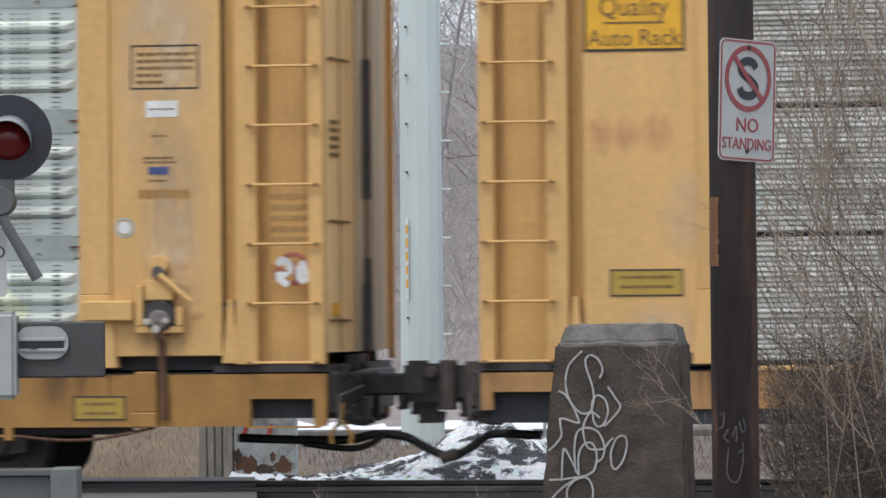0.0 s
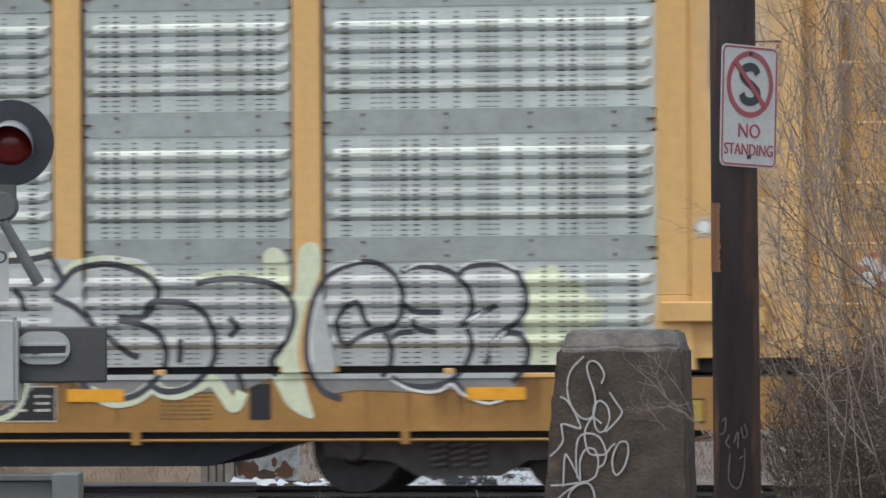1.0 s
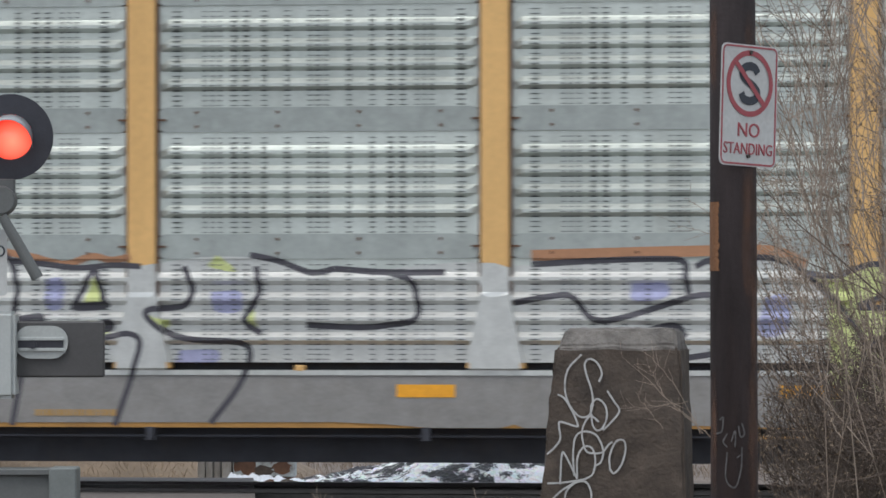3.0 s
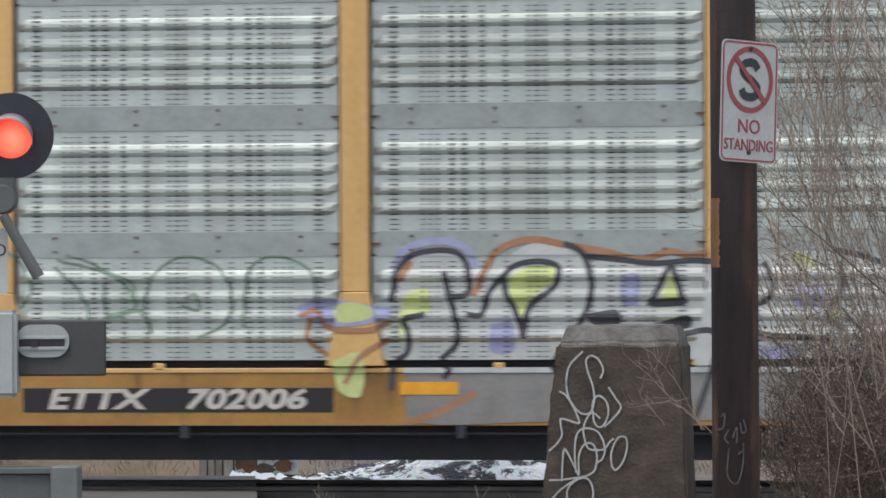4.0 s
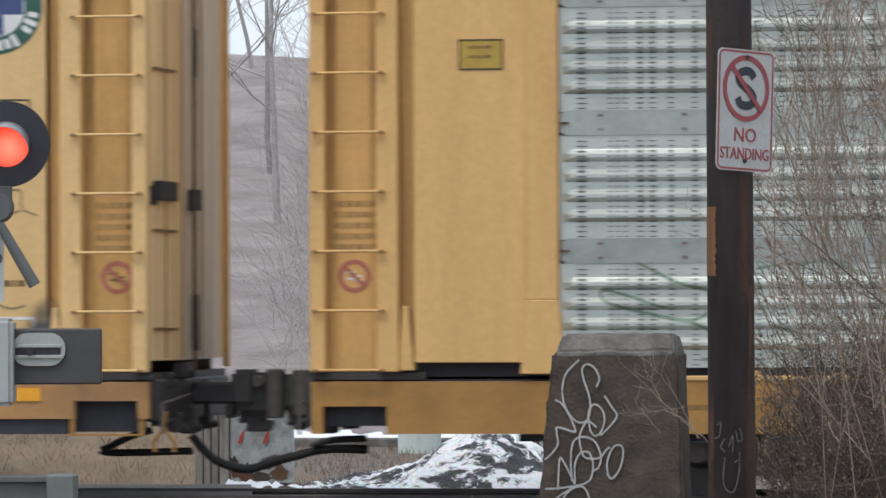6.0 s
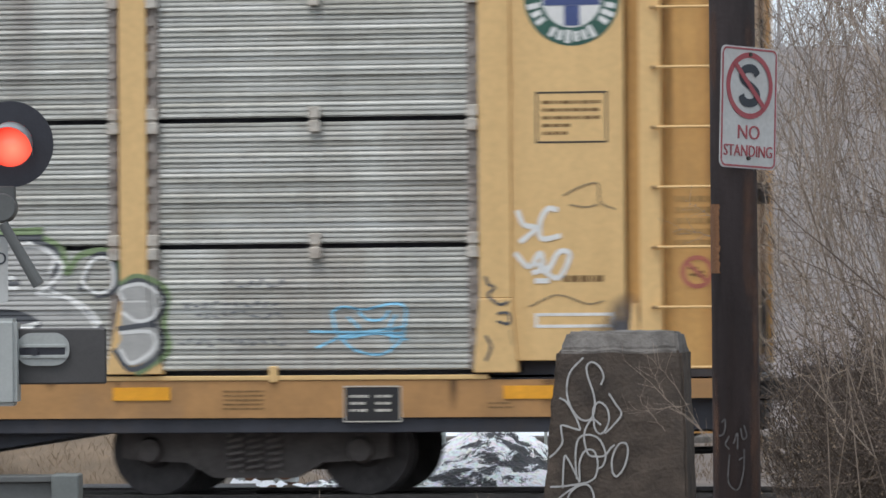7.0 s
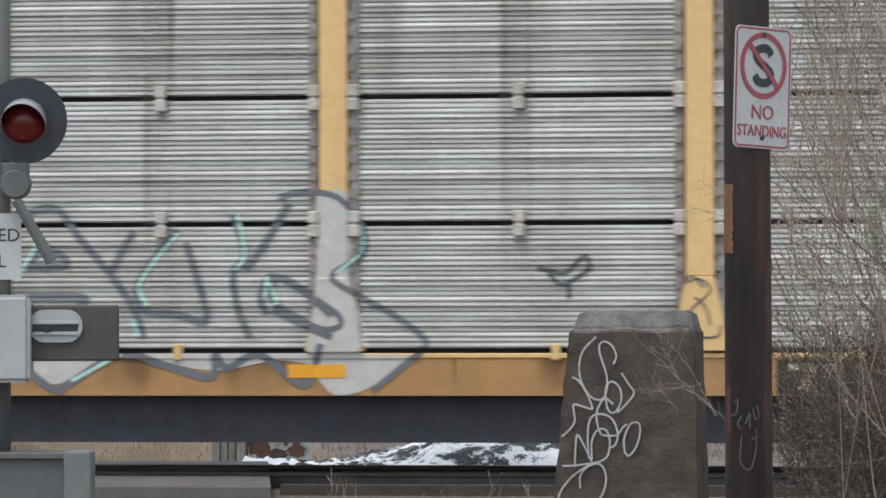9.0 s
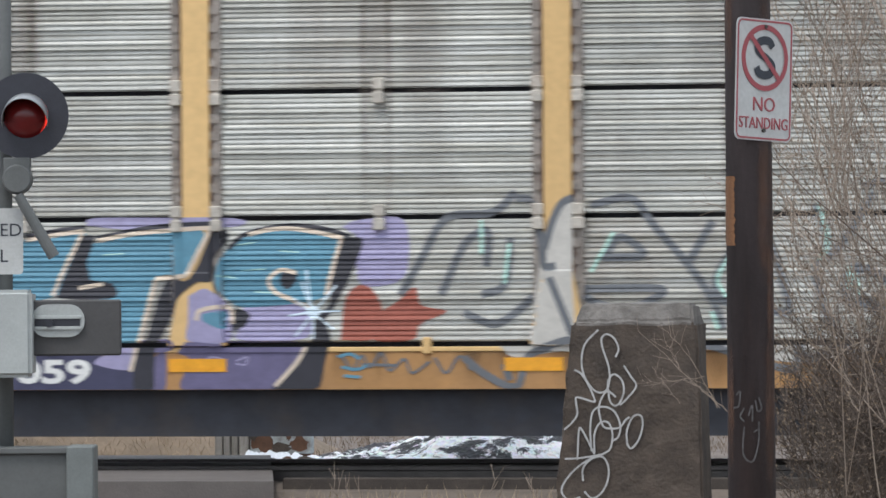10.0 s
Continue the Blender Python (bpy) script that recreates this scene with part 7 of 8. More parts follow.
spray(CAR_C, 'graffiti_fill', G_SILVER3, None, 1, [
    [(-8.07, 2.04), (-7.78, 2.08), (-7.42, 2.04), (-7.24, 2.08), (-6.83, 2.08), (-6.7, 2.03), (-6.48, 2.07), (-6.16, 1.98), (-6.03, 1.8), (-5.9, 1.98), (-5.54, 2.04), (-5.28, 1.93), (-5.28, 1.31), (-5.37, 0.96), (-5.99, 1.01), (-6.8, 1.01), (-7.43, 1.02), (-7.97, 1), (-8.01, 1.22), (-7.87, 1.29), (-7.92, 1.6), (-8.05, 1.69)]])
spray(CAR_C, 'graffiti_fill', G_SILVER3, None, 2, [
    [(-6.21, 2.05), (-5.67, 2.04), (-5.4, 1.95), (-5.31, 1.64), (-5, 1.33), (-5.18, 1.02), (-5.85, 1.03), (-6.17, 1.2)],
    [(-4.82, 1.64), (-4.64, 1.68), (-4.5, 1.59), (-4.53, 1.43), (-4.51, 1.15), (-4.73, 1.04), (-4.84, 1.17), (-4.75, 1.37)]])
spray(CAR_C, 'graffiti_halo', G_GREEN2, 0.06, 2, [
    [(-8.1, 1.69), (-8.14, 2.04), (-7.69, 2.11), (-7.33, 2.06), (-7.06, 2.12), (-6.7, 2.07), (-6.34, 2.12), (-6.03, 2.02), (-5.81, 2.09), (-5.45, 2.11)],
    [(-8.05, 1.6), (-7.92, 1.42), (-8.08, 1.29), (-8.03, 0.98)]])
spray(CAR_C, 'graffiti_halo', G_GREEN2, 0.05, 2, [
    [(-5.94, 2.09), (-5.57, 2.08), (-5.31, 1.97), (-5.26, 1.77), (-5.17, 1.9), (-4.99, 1.95), (-4.86, 1.9), (-4.84, 1.68)],
    [(-4.86, 1.64), (-4.68, 1.74), (-4.46, 1.63), (-4.48, 1.37), (-4.45, 1.15), (-4.69, 0.97)]])
spray(CAR_C, 'graffiti_shadow', G_INK, None, 3, [
    [(-7.46, 1.58), (-7.34, 1.67), (-7.23, 1.62), (-7.23, 1.49), (-7.35, 1.49)],
    [(-7.05, 1.67), (-6.92, 1.71), (-6.9, 1.62), (-7.03, 1.62)],
    [(-7.66, 1.43), (-7.57, 1.45), (-7.57, 1.34), (-7.65, 1.32)],
    [(-7.06, 1.38), (-6.97, 1.44), (-6.81, 1.45), (-6.81, 1.22), (-6.97, 1.21), (-7.06, 1.27)],
    [(-7.24, 1.17), (-7.15, 1.11), (-7.08, 1.01), (-7.25, 1.0)],
    [(-6.3, 1.46), (-6.19, 1.44), (-5.99, 1.04), (-5.97, 1.0), (-6.17, 1.02)],
    [(-6.1, 1.55), (-5.92, 1.5), (-5.66, 1.48), (-5.48, 1.39), (-5.52, 1.32), (-5.74, 1.35), (-5.88, 1.31), (-6.03, 1.39)],
    [(-6.66, 1.38), (-6.51, 1.48), (-6.51, 1.37), (-6.63, 1.34)],
    [(-6.74, 0.97), (-6.59, 1.13), (-6.53, 0.97)],
    [(-5.74, 1.72), (-5.65, 1.72), (-5.65, 1.66), (-5.73, 1.66)]])
spray(CAR_C, 'graffiti_outline', G_INK, 0.045, 3, [
    [(-8.01, 1.64), (-8.09, 1.69), (-8.09, 1.98), (-7.96, 2.09), (-7.6, 2.07), (-7.31, 1.9), (-7.15, 2.06), (-6.79, 2.1), (-6.7, 2.03), (-6.43, 2.09), (-6.12, 1.98), (-6.01, 1.8), (-5.85, 2.02), (-5.45, 2.06)]])
spray(CAR_C, 'graffiti_outline', G_INK, 0.04, 3, [
    [(-5.94, 2.07), (-5.58, 2.04), (-5.33, 1.93), (-5.38, 1.64), (-5.2, 1.55), (-5, 1.37), (-5, 1.17), (-5.18, 1)],
    [(-5.15, 1.64), (-5.04, 1.9), (-4.88, 1.88), (-4.86, 1.64), (-5.04, 1.59)],
    [(-4.84, 1.64), (-4.66, 1.71), (-4.48, 1.59), (-4.51, 1.43), (-4.66, 1.35)],
    [(-4.84, 1.33), (-4.53, 1.35), (-4.51, 1.13), (-4.73, 1.01), (-4.87, 1.17)]])
spray(CAR_C, 'graffiti_highlight', G_WHITE, 0.032, 4, [
    [(-8.13, 1.97), (-7.95, 2.02), (-7.61, 2.01), (-7.46, 1.93), (-7.4, 1.84)],
    [(-8.06, 1.67), (-7.88, 1.7), (-7.7, 1.69), (-7.52, 1.71), (-7.4, 1.72), (-7.41, 1.65), (-7.46, 1.56), (-7.55, 1.51)],
    [(-7.91, 1.55), (-7.7, 1.56), (-7.48, 1.51), (-7.35, 1.4), (-7.17, 1.38), (-7.26, 1.25)],
    [(-7.71, 1.45), (-7.68, 1.34), (-7.55, 1.31)],
    [(-8.04, 1.23), (-7.71, 1.26), (-7.3, 1.28), (-7.17, 1.27)],
    [(-8.03, 1.22), (-8.0, 1.1), (-7.98, 1.02)],
    [(-7.3, 1.05), (-7.25, 1.16)],
    [(-7.05, 1.69), (-6.99, 1.73), (-6.81, 1.73)],
    [(-7.05, 1.62), (-6.92, 1.62)],
    [(-7.01, 1.45), (-7.09, 1.36), (-7.09, 1.27), (-6.99, 1.2), (-6.81, 1.21)],
    [(-7.25, 1.93), (-7.12, 2.0), (-6.94, 2.02), (-6.81, 1.96)],
    [(-6.74, 1.96), (-6.58, 2.01), (-6.36, 2.01), (-6.21, 1.94), (-6.12, 1.85), (-6.05, 1.79)],
    [(-6.81, 1.55), (-6.68, 1.53), (-6.7, 1.38), (-6.74, 1.35)]])
spray(CAR_C, 'graffiti_highlight', G_WHITE, 0.032, 4, [
    [(-5.98, 2.0), (-5.74, 2.0), (-5.47, 1.98), (-5.34, 1.89), (-5.3, 1.8), (-5.41, 1.67), (-5.5, 1.61), (-5.26, 1.58), (-5.08, 1.48), (-4.99, 1.36)],
    [(-6.43, 1.57), (-6.27, 1.55), (-6.14, 1.58), (-6.03, 1.61)],
    [(-6.12, 1.5), (-6.08, 1.39), (-5.92, 1.3), (-5.74, 1.31), (-5.7, 1.36), (-5.66, 1.32), (-5.57, 1.35), (-5.5, 1.31)],
    [(-6.34, 1.46), (-6.28, 1.26), (-6.21, 1.02)],
    [(-5.68, 1.72), (-5.72, 1.74), (-5.79, 1.7), (-5.76, 1.66), (-5.65, 1.66)]])
spray(CAR_C, 'graffiti_highlight', G_WHITE, 0.03, 4, [
    [(-5.4, 1.64), (-5.22, 1.55), (-5.04, 1.37), (-5.02, 1.2), (-5.18, 1.02)],
    [(-5.11, 1.66), (-5.13, 1.73), (-5.04, 1.88), (-4.9, 1.86), (-4.88, 1.68), (-5, 1.61), (-5.11, 1.66)],
    [(-4.79, 1.55), (-4.82, 1.64), (-4.64, 1.68), (-4.52, 1.59), (-4.55, 1.43), (-4.68, 1.39), (-4.8, 1.46)],
    [(-4.82, 1.3), (-4.57, 1.3), (-4.55, 1.17), (-4.73, 1.06), (-4.82, 1.17)],
    [(-6.17, 1.56), (-5.99, 1.42), (-5.81, 1.33), (-5.49, 1.38)],
    [(-5.58, 2.02), (-5.37, 1.91), (-5.4, 1.77)]])
spray(CAR_C, 'graffiti_line', G_SKY, 0.02, 2, [
    [(-3.14, 1.45), (-3.05, 1.49), (-2.87, 1.47), (-2.68, 1.51), (-2.56, 1.49), (-2.56, 1.36), (-2.59, 1.23), (-2.74, 1.12), (-2.95, 1.15), (-3.09, 1.28), (-3.14, 1.45)],
    [(-3.32, 1.3), (-3.01, 1.29), (-2.56, 1.28)],
    [(-3.26, 1.17), (-3.01, 1.27), (-2.56, 1.33)],
    [(-3.05, 1.24), (-2.78, 1.28), (-2.54, 1.23)],
    [(-2.93, 1.45), (-2.85, 1.39), (-2.74, 1.39), (-2.68, 1.46)],
    [(-3.01, 1.41), (-2.92, 1.32), (-2.96, 1.24)],
    [(-2.63, 1.43), (-2.68, 1.32), (-2.65, 1.21)]])
spray(CAR_C, 'graffiti_tag', G_INK, 0.035, 2, [
    [(-10.75, 1.62), (-10.66, 1.6), (-10.53, 1.58), (-10.43, 1.67), (-10.37, 1.71), (-10.34, 1.62), (-10.46, 1.53), (-10.57, 1.49), (-10.66, 1.58)],
    [(-10.5, 1.51), (-10.5, 1.38)]])
spray(CAR_C, 'graffiti_tag', G_WHITE, 0.04, 2, [
    [(-1.66, 2.23), (-1.61, 2.12), (-1.52, 2.09), (-1.64, 1.98)],
    [(-1.34, 2.23), (-1.42, 2.24), (-1.48, 2.14), (-1.47, 2.01), (-1.32, 2.03)],
    [(-1.68, 1.9), (-1.57, 1.79), (-1.48, 1.9), (-1.44, 1.74), (-1.34, 1.9), (-1.25, 1.88), (-1.35, 1.7), (-1.53, 1.83)],
    [(-1.53, 1.68), (-1.41, 1.68)],
    [(-1.55, 1.74), (-1.39, 1.79)]])
spray(CAR_C, 'graffiti_tag', G_INK, 0.02, 2, [
    [(-1.91, 1.72), (-1.89, 1.66), (-1.84, 1.63), (-1.89, 1.57), (-1.8, 1.5), (-1.73, 1.52)],
    [(-1.82, 1.43), (-1.73, 1.43), (-1.73, 1.35), (-1.82, 1.37)],
    [(-1.91, 1.26), (-1.87, 1.17), (-1.91, 1.06)],
    [(-1.71, 1.3), (-1.69, 1.17)]])
spray(CAR_C, 'graffiti_tag', G_INK, 0.014, 2, [
    [(-9.57, 1.5), (-9.48, 1.53), (-9.39, 1.44), (-9.53, 1.3), (-9.6, 1.22), (-9.53, 1.1), (-9.35, 1.08), (-9.3, 1.17)],
    [(-9.51, 1.39), (-9.42, 1.3), (-9.39, 1.17)]])
spray(CAR_C, 'graffiti_fill', G_PALE, None, 1, [
    [(-15.29, 1.8), (-15.13, 2.06), (-15.04, 2.06), (-15.05, 1.49), (-15.02, 1.04), (-15, 0.95), (-15.37, 0.96), (-15.32, 1.49)],
    [(-15.64, 0.98), (-14.06, 0.99), (-12.41, 0.98), (-12.41, 0.86), (-12.81, 0.9), (-13.34, 0.82), (-14.06, 0.93), (-14.6, 0.71), (-15.05, 0.91), (-15.5, 0.87)],
    [(-12.60, 0.93), (-11.72, 0.93), (-12.05, 0.70), (-12.25, 0.63), (-12.38, 0.64)],
    [(-12.49, 2.2), (-12.26, 2.22), (-12.2, 1.86), (-12.22, 1.51), (-12.09, 0.97), (-12.54, 0.96), (-12.49, 1.33)]])
spray(CAR_C, 'graffiti_outline', G_STEEL, 0.06, 2, [
    [(-16.41, 1.36), (-16.23, 1.67), (-16.04, 1.96), (-15.68, 2), (-15.5, 2.16)],
    [(-16.09, 1.36), (-15.95, 1.67), (-15.86, 1.8), (-15.72, 1.85), (-15.73, 1.58)],
    [(-15.5, 2.11), (-15.36, 2.07), (-15.29, 1.75), (-15.27, 1.58), (-15.18, 1.58)],
    [(-15.77, 1.36), (-15.59, 1.44), (-15.54, 1.8)],
    [(-15.27, 1.71), (-15.2, 1.93), (-15.13, 2.06), (-15.04, 2.11)],
    [(-15.23, 1.49), (-15.14, 1.27), (-15.05, 1.04)],
    [(-15.91, 1.22), (-15.68, 1.13), (-15.5, 1.22), (-15.36, 1.35)],
    [(-14.91, 2.05), (-14.59, 2.1), (-14.41, 1.88), (-14.14, 1.57), (-13.96, 1.3), (-13.88, 1.08)],
    [(-14.82, 1.62), (-14.68, 1.8), (-14.5, 1.66), (-14.82, 1.64)],
    [(-14.96, 1.4), (-14.41, 1.4), (-14.37, 1.35), (-14.59, 1.22), (-14.51, 1.09)]])
spray(CAR_C, 'graffiti_outline', G_STEEL, 0.06, 2, [
    [(-14.96, 1.35), (-14.87, 1.29), (-14.64, 1.22)],
    [(-13.96, 1.92), (-14.14, 1.61)],
    [(-13.6, 1.92), (-13.83, 1.66), (-13.94, 1.44), (-13.88, 1.3), (-13.61, 1.26), (-13.38, 1.21), (-13.43, 1.48), (-13.54, 1.83)],
    [(-13.16, 2.05), (-13.07, 1.74), (-13.16, 1.57), (-13.12, 1.3), (-13.03, 1.08)],
    [(-12.71, 2.13), (-12.93, 1.78), (-13.07, 1.61)],
    [(-12.89, 1.26), (-12.94, 1.39), (-12.85, 1.56), (-12.58, 1.43), (-12.36, 1.25)],
    [(-12.85, 1.3), (-12.58, 1.17), (-12.36, 1.08)],
    [(-15.27, 0.95), (-15.05, 1), (-14.87, 0.87), (-14.6, 0.67), (-14.46, 0.73), (-14.06, 0.95), (-13.7, 0.86), (-13.34, 0.77), (-13.3, 0.95), (-13.21, 0.84), (-12.98, 0.95), (-12.81, 0.86), (-12.58, 0.71), (-12.45, 1.03)]])
spray(CAR_C, 'graffiti_outline', G_STEEL, 0.06, 2, [
    [(-15.91, 0.87), (-15.73, 0.73), (-15.5, 0.64), (-15.41, 0.87), (-15.23, 0.95)],
    [(-15.59, 0.82), (-15.55, 0.69)]])
spray(CAR_C, 'graffiti_outline', G_STEEL, 0.05, 2, [
    [(-12.8, 2.18), (-12.58, 2.22), (-12.31, 2.17), (-12.13, 1.95), (-12.13, 1.73), (-12.36, 1.56), (-12.18, 1.42), (-11.86, 1.24), (-11.64, 1.07), (-11.66, 0.97), (-11.75, 0.90), (-12.05, 0.66)],
    [(-12.81, 1.56), (-12.85, 1.38), (-12.49, 1.16), (-12.31, 1.16), (-12.31, 1.25), (-12.49, 1.38), (-12.76, 1.56)]])
spray(CAR_C, 'graffiti_highlight', G_AQUA, 0.028, 3, [
    [(-15.77, 1.94), (-15.77, 1.67)],
    [(-15.59, 1.44), (-15.55, 1.76)],
    [(-14.91, 1.53), (-14.73, 1.84)],
    [(-13.6, 1.9), (-13.78, 1.7), (-13.92, 1.48), (-13.85, 1.33)],
    [(-13.13, 2.05), (-13.07, 1.74), (-13.14, 1.61)],
    [(-12.89, 1.56), (-12.91, 1.39)],
    [(-14.46, 0.74), (-14.06, 0.95)],
    [(-13.97, 1.22), (-13.92, 1.08)]])
spray(CAR_C, 'graffiti_highlight', G_AQUA, 0.025, 3, [
    [(-12.31, 2.06), (-12.15, 1.95), (-12.14, 1.75), (-12.33, 1.58)],
    [(-12.87, 1.51), (-12.81, 1.34)]])
spray(CAR_C, 'graffiti_fill', G_LILAC, None, 1, [
    [(-18.92, 1.92), (-18.87, 1.98), (-18.32, 1.98), (-17.72, 1.97), (-17.69, 1.91), (-18.12, 1.89), (-18.49, 1.88)],
    [(-16.87, 1.9), (-16.73, 1.95), (-16.38, 1.94), (-16.38, 1.51), (-16.68, 1.43), (-16.76, 1.56), (-16.71, 1.77)],
    [(-18.09, 1.36), (-17.97, 1.42), (-17.87, 1.37), (-17.79, 1.27), (-17.77, 1.01), (-18.02, 1), (-18.11, 1.03), (-18.09, 1.2)],
    [(-17.67, 1.29), (-17.18, 1.28), (-17.16, 1.03), (-17.72, 1.02), (-17.62, 1.17)],
    [(-18.63, 0.97), (-18.52, 0.98), (-18.56, 0.79), (-18.8, 0.81), (-18.85, 0.86)]])
spray(CAR_C, 'graffiti_fill', G_PURPLE, None, 1, [
    [(-18.53, 1.01), (-18.25, 1.02), (-18.25, 0.93), (-18.53, 0.93)],
    [(-18.12, 1), (-17.26, 1), (-17.26, 0.89), (-18.12, 0.89)],
    [(-18.12, 0.97), (-17.67, 1), (-17.16, 0.96), (-17.26, 0.8), (-17.41, 0.62), (-18.13, 0.61), (-18.1, 0.83)],
    [(-18.39, 0.86), (-18.29, 0.95), (-18.29, 0.61), (-18.39, 0.61)]])
spray(CAR_C, 'graffiti_fill', G_NAVY, None, 1, [
    [(-19.77, 0.91), (-18.97, 0.92), (-18.62, 0.84), (-18.55, 0.79), (-18.55, 0.61), (-19.77, 0.62)]])
spray(CAR_C, 'graffiti_fill', G_TEAL, None, 2, [
    [(-19.62, 1.81), (-19.37, 1.82), (-18.95, 1.88), (-19.03, 1.69), (-19.15, 1.38), (-19.62, 1.37)],
    [(-18.87, 1.78), (-18.49, 1.86), (-18.22, 1.88), (-17.97, 1.87), (-18.02, 1.71), (-18.13, 1.53), (-18.34, 1.51), (-18.44, 1.2), (-18.52, 1), (-18.87, 1.01), (-18.69, 1.38), (-18.94, 1.51)],
    [(-17.77, 1.76), (-17.59, 1.84), (-17.25, 1.88), (-16.9, 1.79), (-16.98, 1.48), (-17, 1.36), (-17.23, 1.3), (-17.65, 1.27), (-17.77, 1.32), (-17.88, 1.44), (-17.86, 1.61)],
    [(-17.98, 1.22), (-17.81, 1.24), (-17.8, 1.17), (-17.82, 1.1), (-17.97, 1.16)]])
spray(CAR_C, 'graffiti_fill', G_OXIDE, None, 1, [
    [(-16.89, 1.01), (-16.84, 1.35), (-16.69, 1.44), (-16.56, 1.26), (-16.63, 1.02)],
    [(-16.65, 1.19), (-16.45, 1.3), (-16.3, 1.42), (-16.25, 1.28), (-16.05, 1.23), (-16.26, 1.13), (-16.32, 1.01), (-16.63, 1.01)]])
spray(CAR_C, 'graffiti_shadow', G_INK2, None, 3, [
    [(-17.89, 1.89), (-17.78, 1.86), (-17.8, 1.78), (-17.89, 1.66), (-17.91, 1.48), (-18.02, 1.47), (-18.17, 1.35), (-18.26, 1.16), (-18.37, 0.93), (-18.39, 0.61), (-18.54, 0.61), (-18.52, 0.96), (-18.44, 1.04), (-18.29, 1.47), (-18.08, 1.5)],
    [(-16.86, 1.81), (-16.71, 1.79), (-16.81, 1.51), (-16.96, 1.24), (-17.01, 1.16), (-16.97, 1.02), (-17.01, 0.85), (-17.09, 0.61), (-17.43, 0.62), (-17.23, 0.85), (-17.11, 1.03), (-17.08, 1.19), (-16.97, 1.3), (-16.96, 1.5)],
    [(-18.95, 1.84), (-18.86, 1.82), (-18.94, 1.53), (-18.72, 1.46), (-18.71, 1.35), (-19.12, 1.35), (-19.15, 1.4), (-19.03, 1.68)],
    [(-17.36, 1.54), (-17.24, 1.55), (-17.24, 1.48), (-17.31, 1.41), (-17.37, 1.46)]])
spray(CAR_C, 'graffiti_shadow', G_INK2, None, 3, [
    [(-17.74, 1.27), (-17.62, 1.22), (-17.65, 1.13), (-17.75, 1.09), (-17.76, 1.16)]])
spray(CAR_C, 'graffiti_outline', G_INK2, 0.035, 4, [
    [(-19.42, 1.84), (-19.12, 1.89), (-18.93, 1.91)],
    [(-18.85, 1.82), (-18.49, 1.89), (-18.22, 1.92), (-17.89, 1.93)],
    [(-17.78, 1.73), (-17.67, 1.83), (-17.47, 1.89), (-17.25, 1.91), (-17, 1.88), (-16.81, 1.82)],
    [(-18.99, 1.43), (-18.87, 1.44), (-18.71, 1.45)]])
spray(CAR_C, 'graffiti_highlight', G_CREAM, 0.034, 4, [
    [(-19.42, 1.81), (-19.17, 1.85), (-18.95, 1.88)],
    [(-18.95, 1.88), (-19.11, 1.57), (-19.2, 1.37)],
    [(-18.84, 1.8), (-18.49, 1.86), (-17.9, 1.9)],
    [(-17.91, 1.89), (-18.02, 1.69), (-18.11, 1.52)],
    [(-18.11, 1.52), (-18.37, 1.5)],
    [(-18.37, 1.49), (-18.48, 1.1)],
    [(-18.48, 1.1), (-18.57, 0.77)],
    [(-17.62, 1.84), (-17.44, 1.88), (-17.22, 1.88), (-16.87, 1.81)],
    [(-16.88, 1.81), (-16.97, 1.5), (-17, 1.36)],
    [(-17.24, 1.54), (-17.37, 1.56), (-17.46, 1.48), (-17.41, 1.39), (-17.26, 1.32), (-17.14, 1.26)],
    [(-18.03, 1.17), (-17.99, 1.25), (-17.78, 1.27), (-17.75, 1.14)],
    [(-17.16, 0.96), (-17.24, 0.83), (-17.41, 0.65)],
    [(-18.99, 1.43), (-18.79, 1.46)]])
spray(CAR_C, 'graffiti_sparkle', G_STAR, 0.016, 5, [
    [(-17.16, 1.56), (-17.14, 1.39), (-17.11, 1.22)],
    [(-17.26, 1.34), (-17.11, 1.22), (-16.94, 1.09)],
    [(-16.92, 1.44), (-17.11, 1.22), (-17.25, 1.04)],
    [(-17.31, 1.2), (-17.11, 1.23), (-16.89, 1.24)],
    [(-17.11, 1.22), (-17.11, 1.02)],
    [(-17.2, 1.47), (-17.11, 1.22)]])
spray(CAR_C, 'graffiti_sparkle', G_STAR, None, 5, [
    [(-17.11, 1.29), (-17.05, 1.24), (-17.1, 1.18), (-17.17, 1.23)]])
spray(CAR_C, 'graffiti_line', G_STEEL, 0.022, 2, [
    [(-16.88, 0.89), (-16.79, 0.78), (-16.72, 0.89), (-16.65, 0.8), (-16.56, 0.91), (-16.5, 0.77), (-16.38, 0.86), (-16.32, 0.75), (-16.18, 0.84)],
    [(-16.72, 0.82), (-16.45, 0.81)],
    [(-16.14, 0.87), (-16.05, 0.75), (-15.94, 0.88), (-15.85, 0.77)]])
spray(CAR_C, 'graffiti_line', G_TEAL, 0.025, 2, [
    [(-16.91, 0.88), (-16.81, 0.9), (-16.73, 0.86)],
    [(-16.88, 0.8), (-16.76, 0.78), (-16.66, 0.82)],
    [(-16.86, 0.73), (-16.73, 0.72)]])
spray(CAR_C, 'graffiti_line', G_LILAC, 0.014, 3, [
    [(-18, 0.83), (-17.92, 0.88), (-17.82, 0.86), (-17.87, 0.81)],
    [(-17.72, 0.85), (-17.63, 0.88), (-17.65, 0.82), (-17.72, 0.83)],
    [(-17.92, 1), (-17.87, 1.02)]])
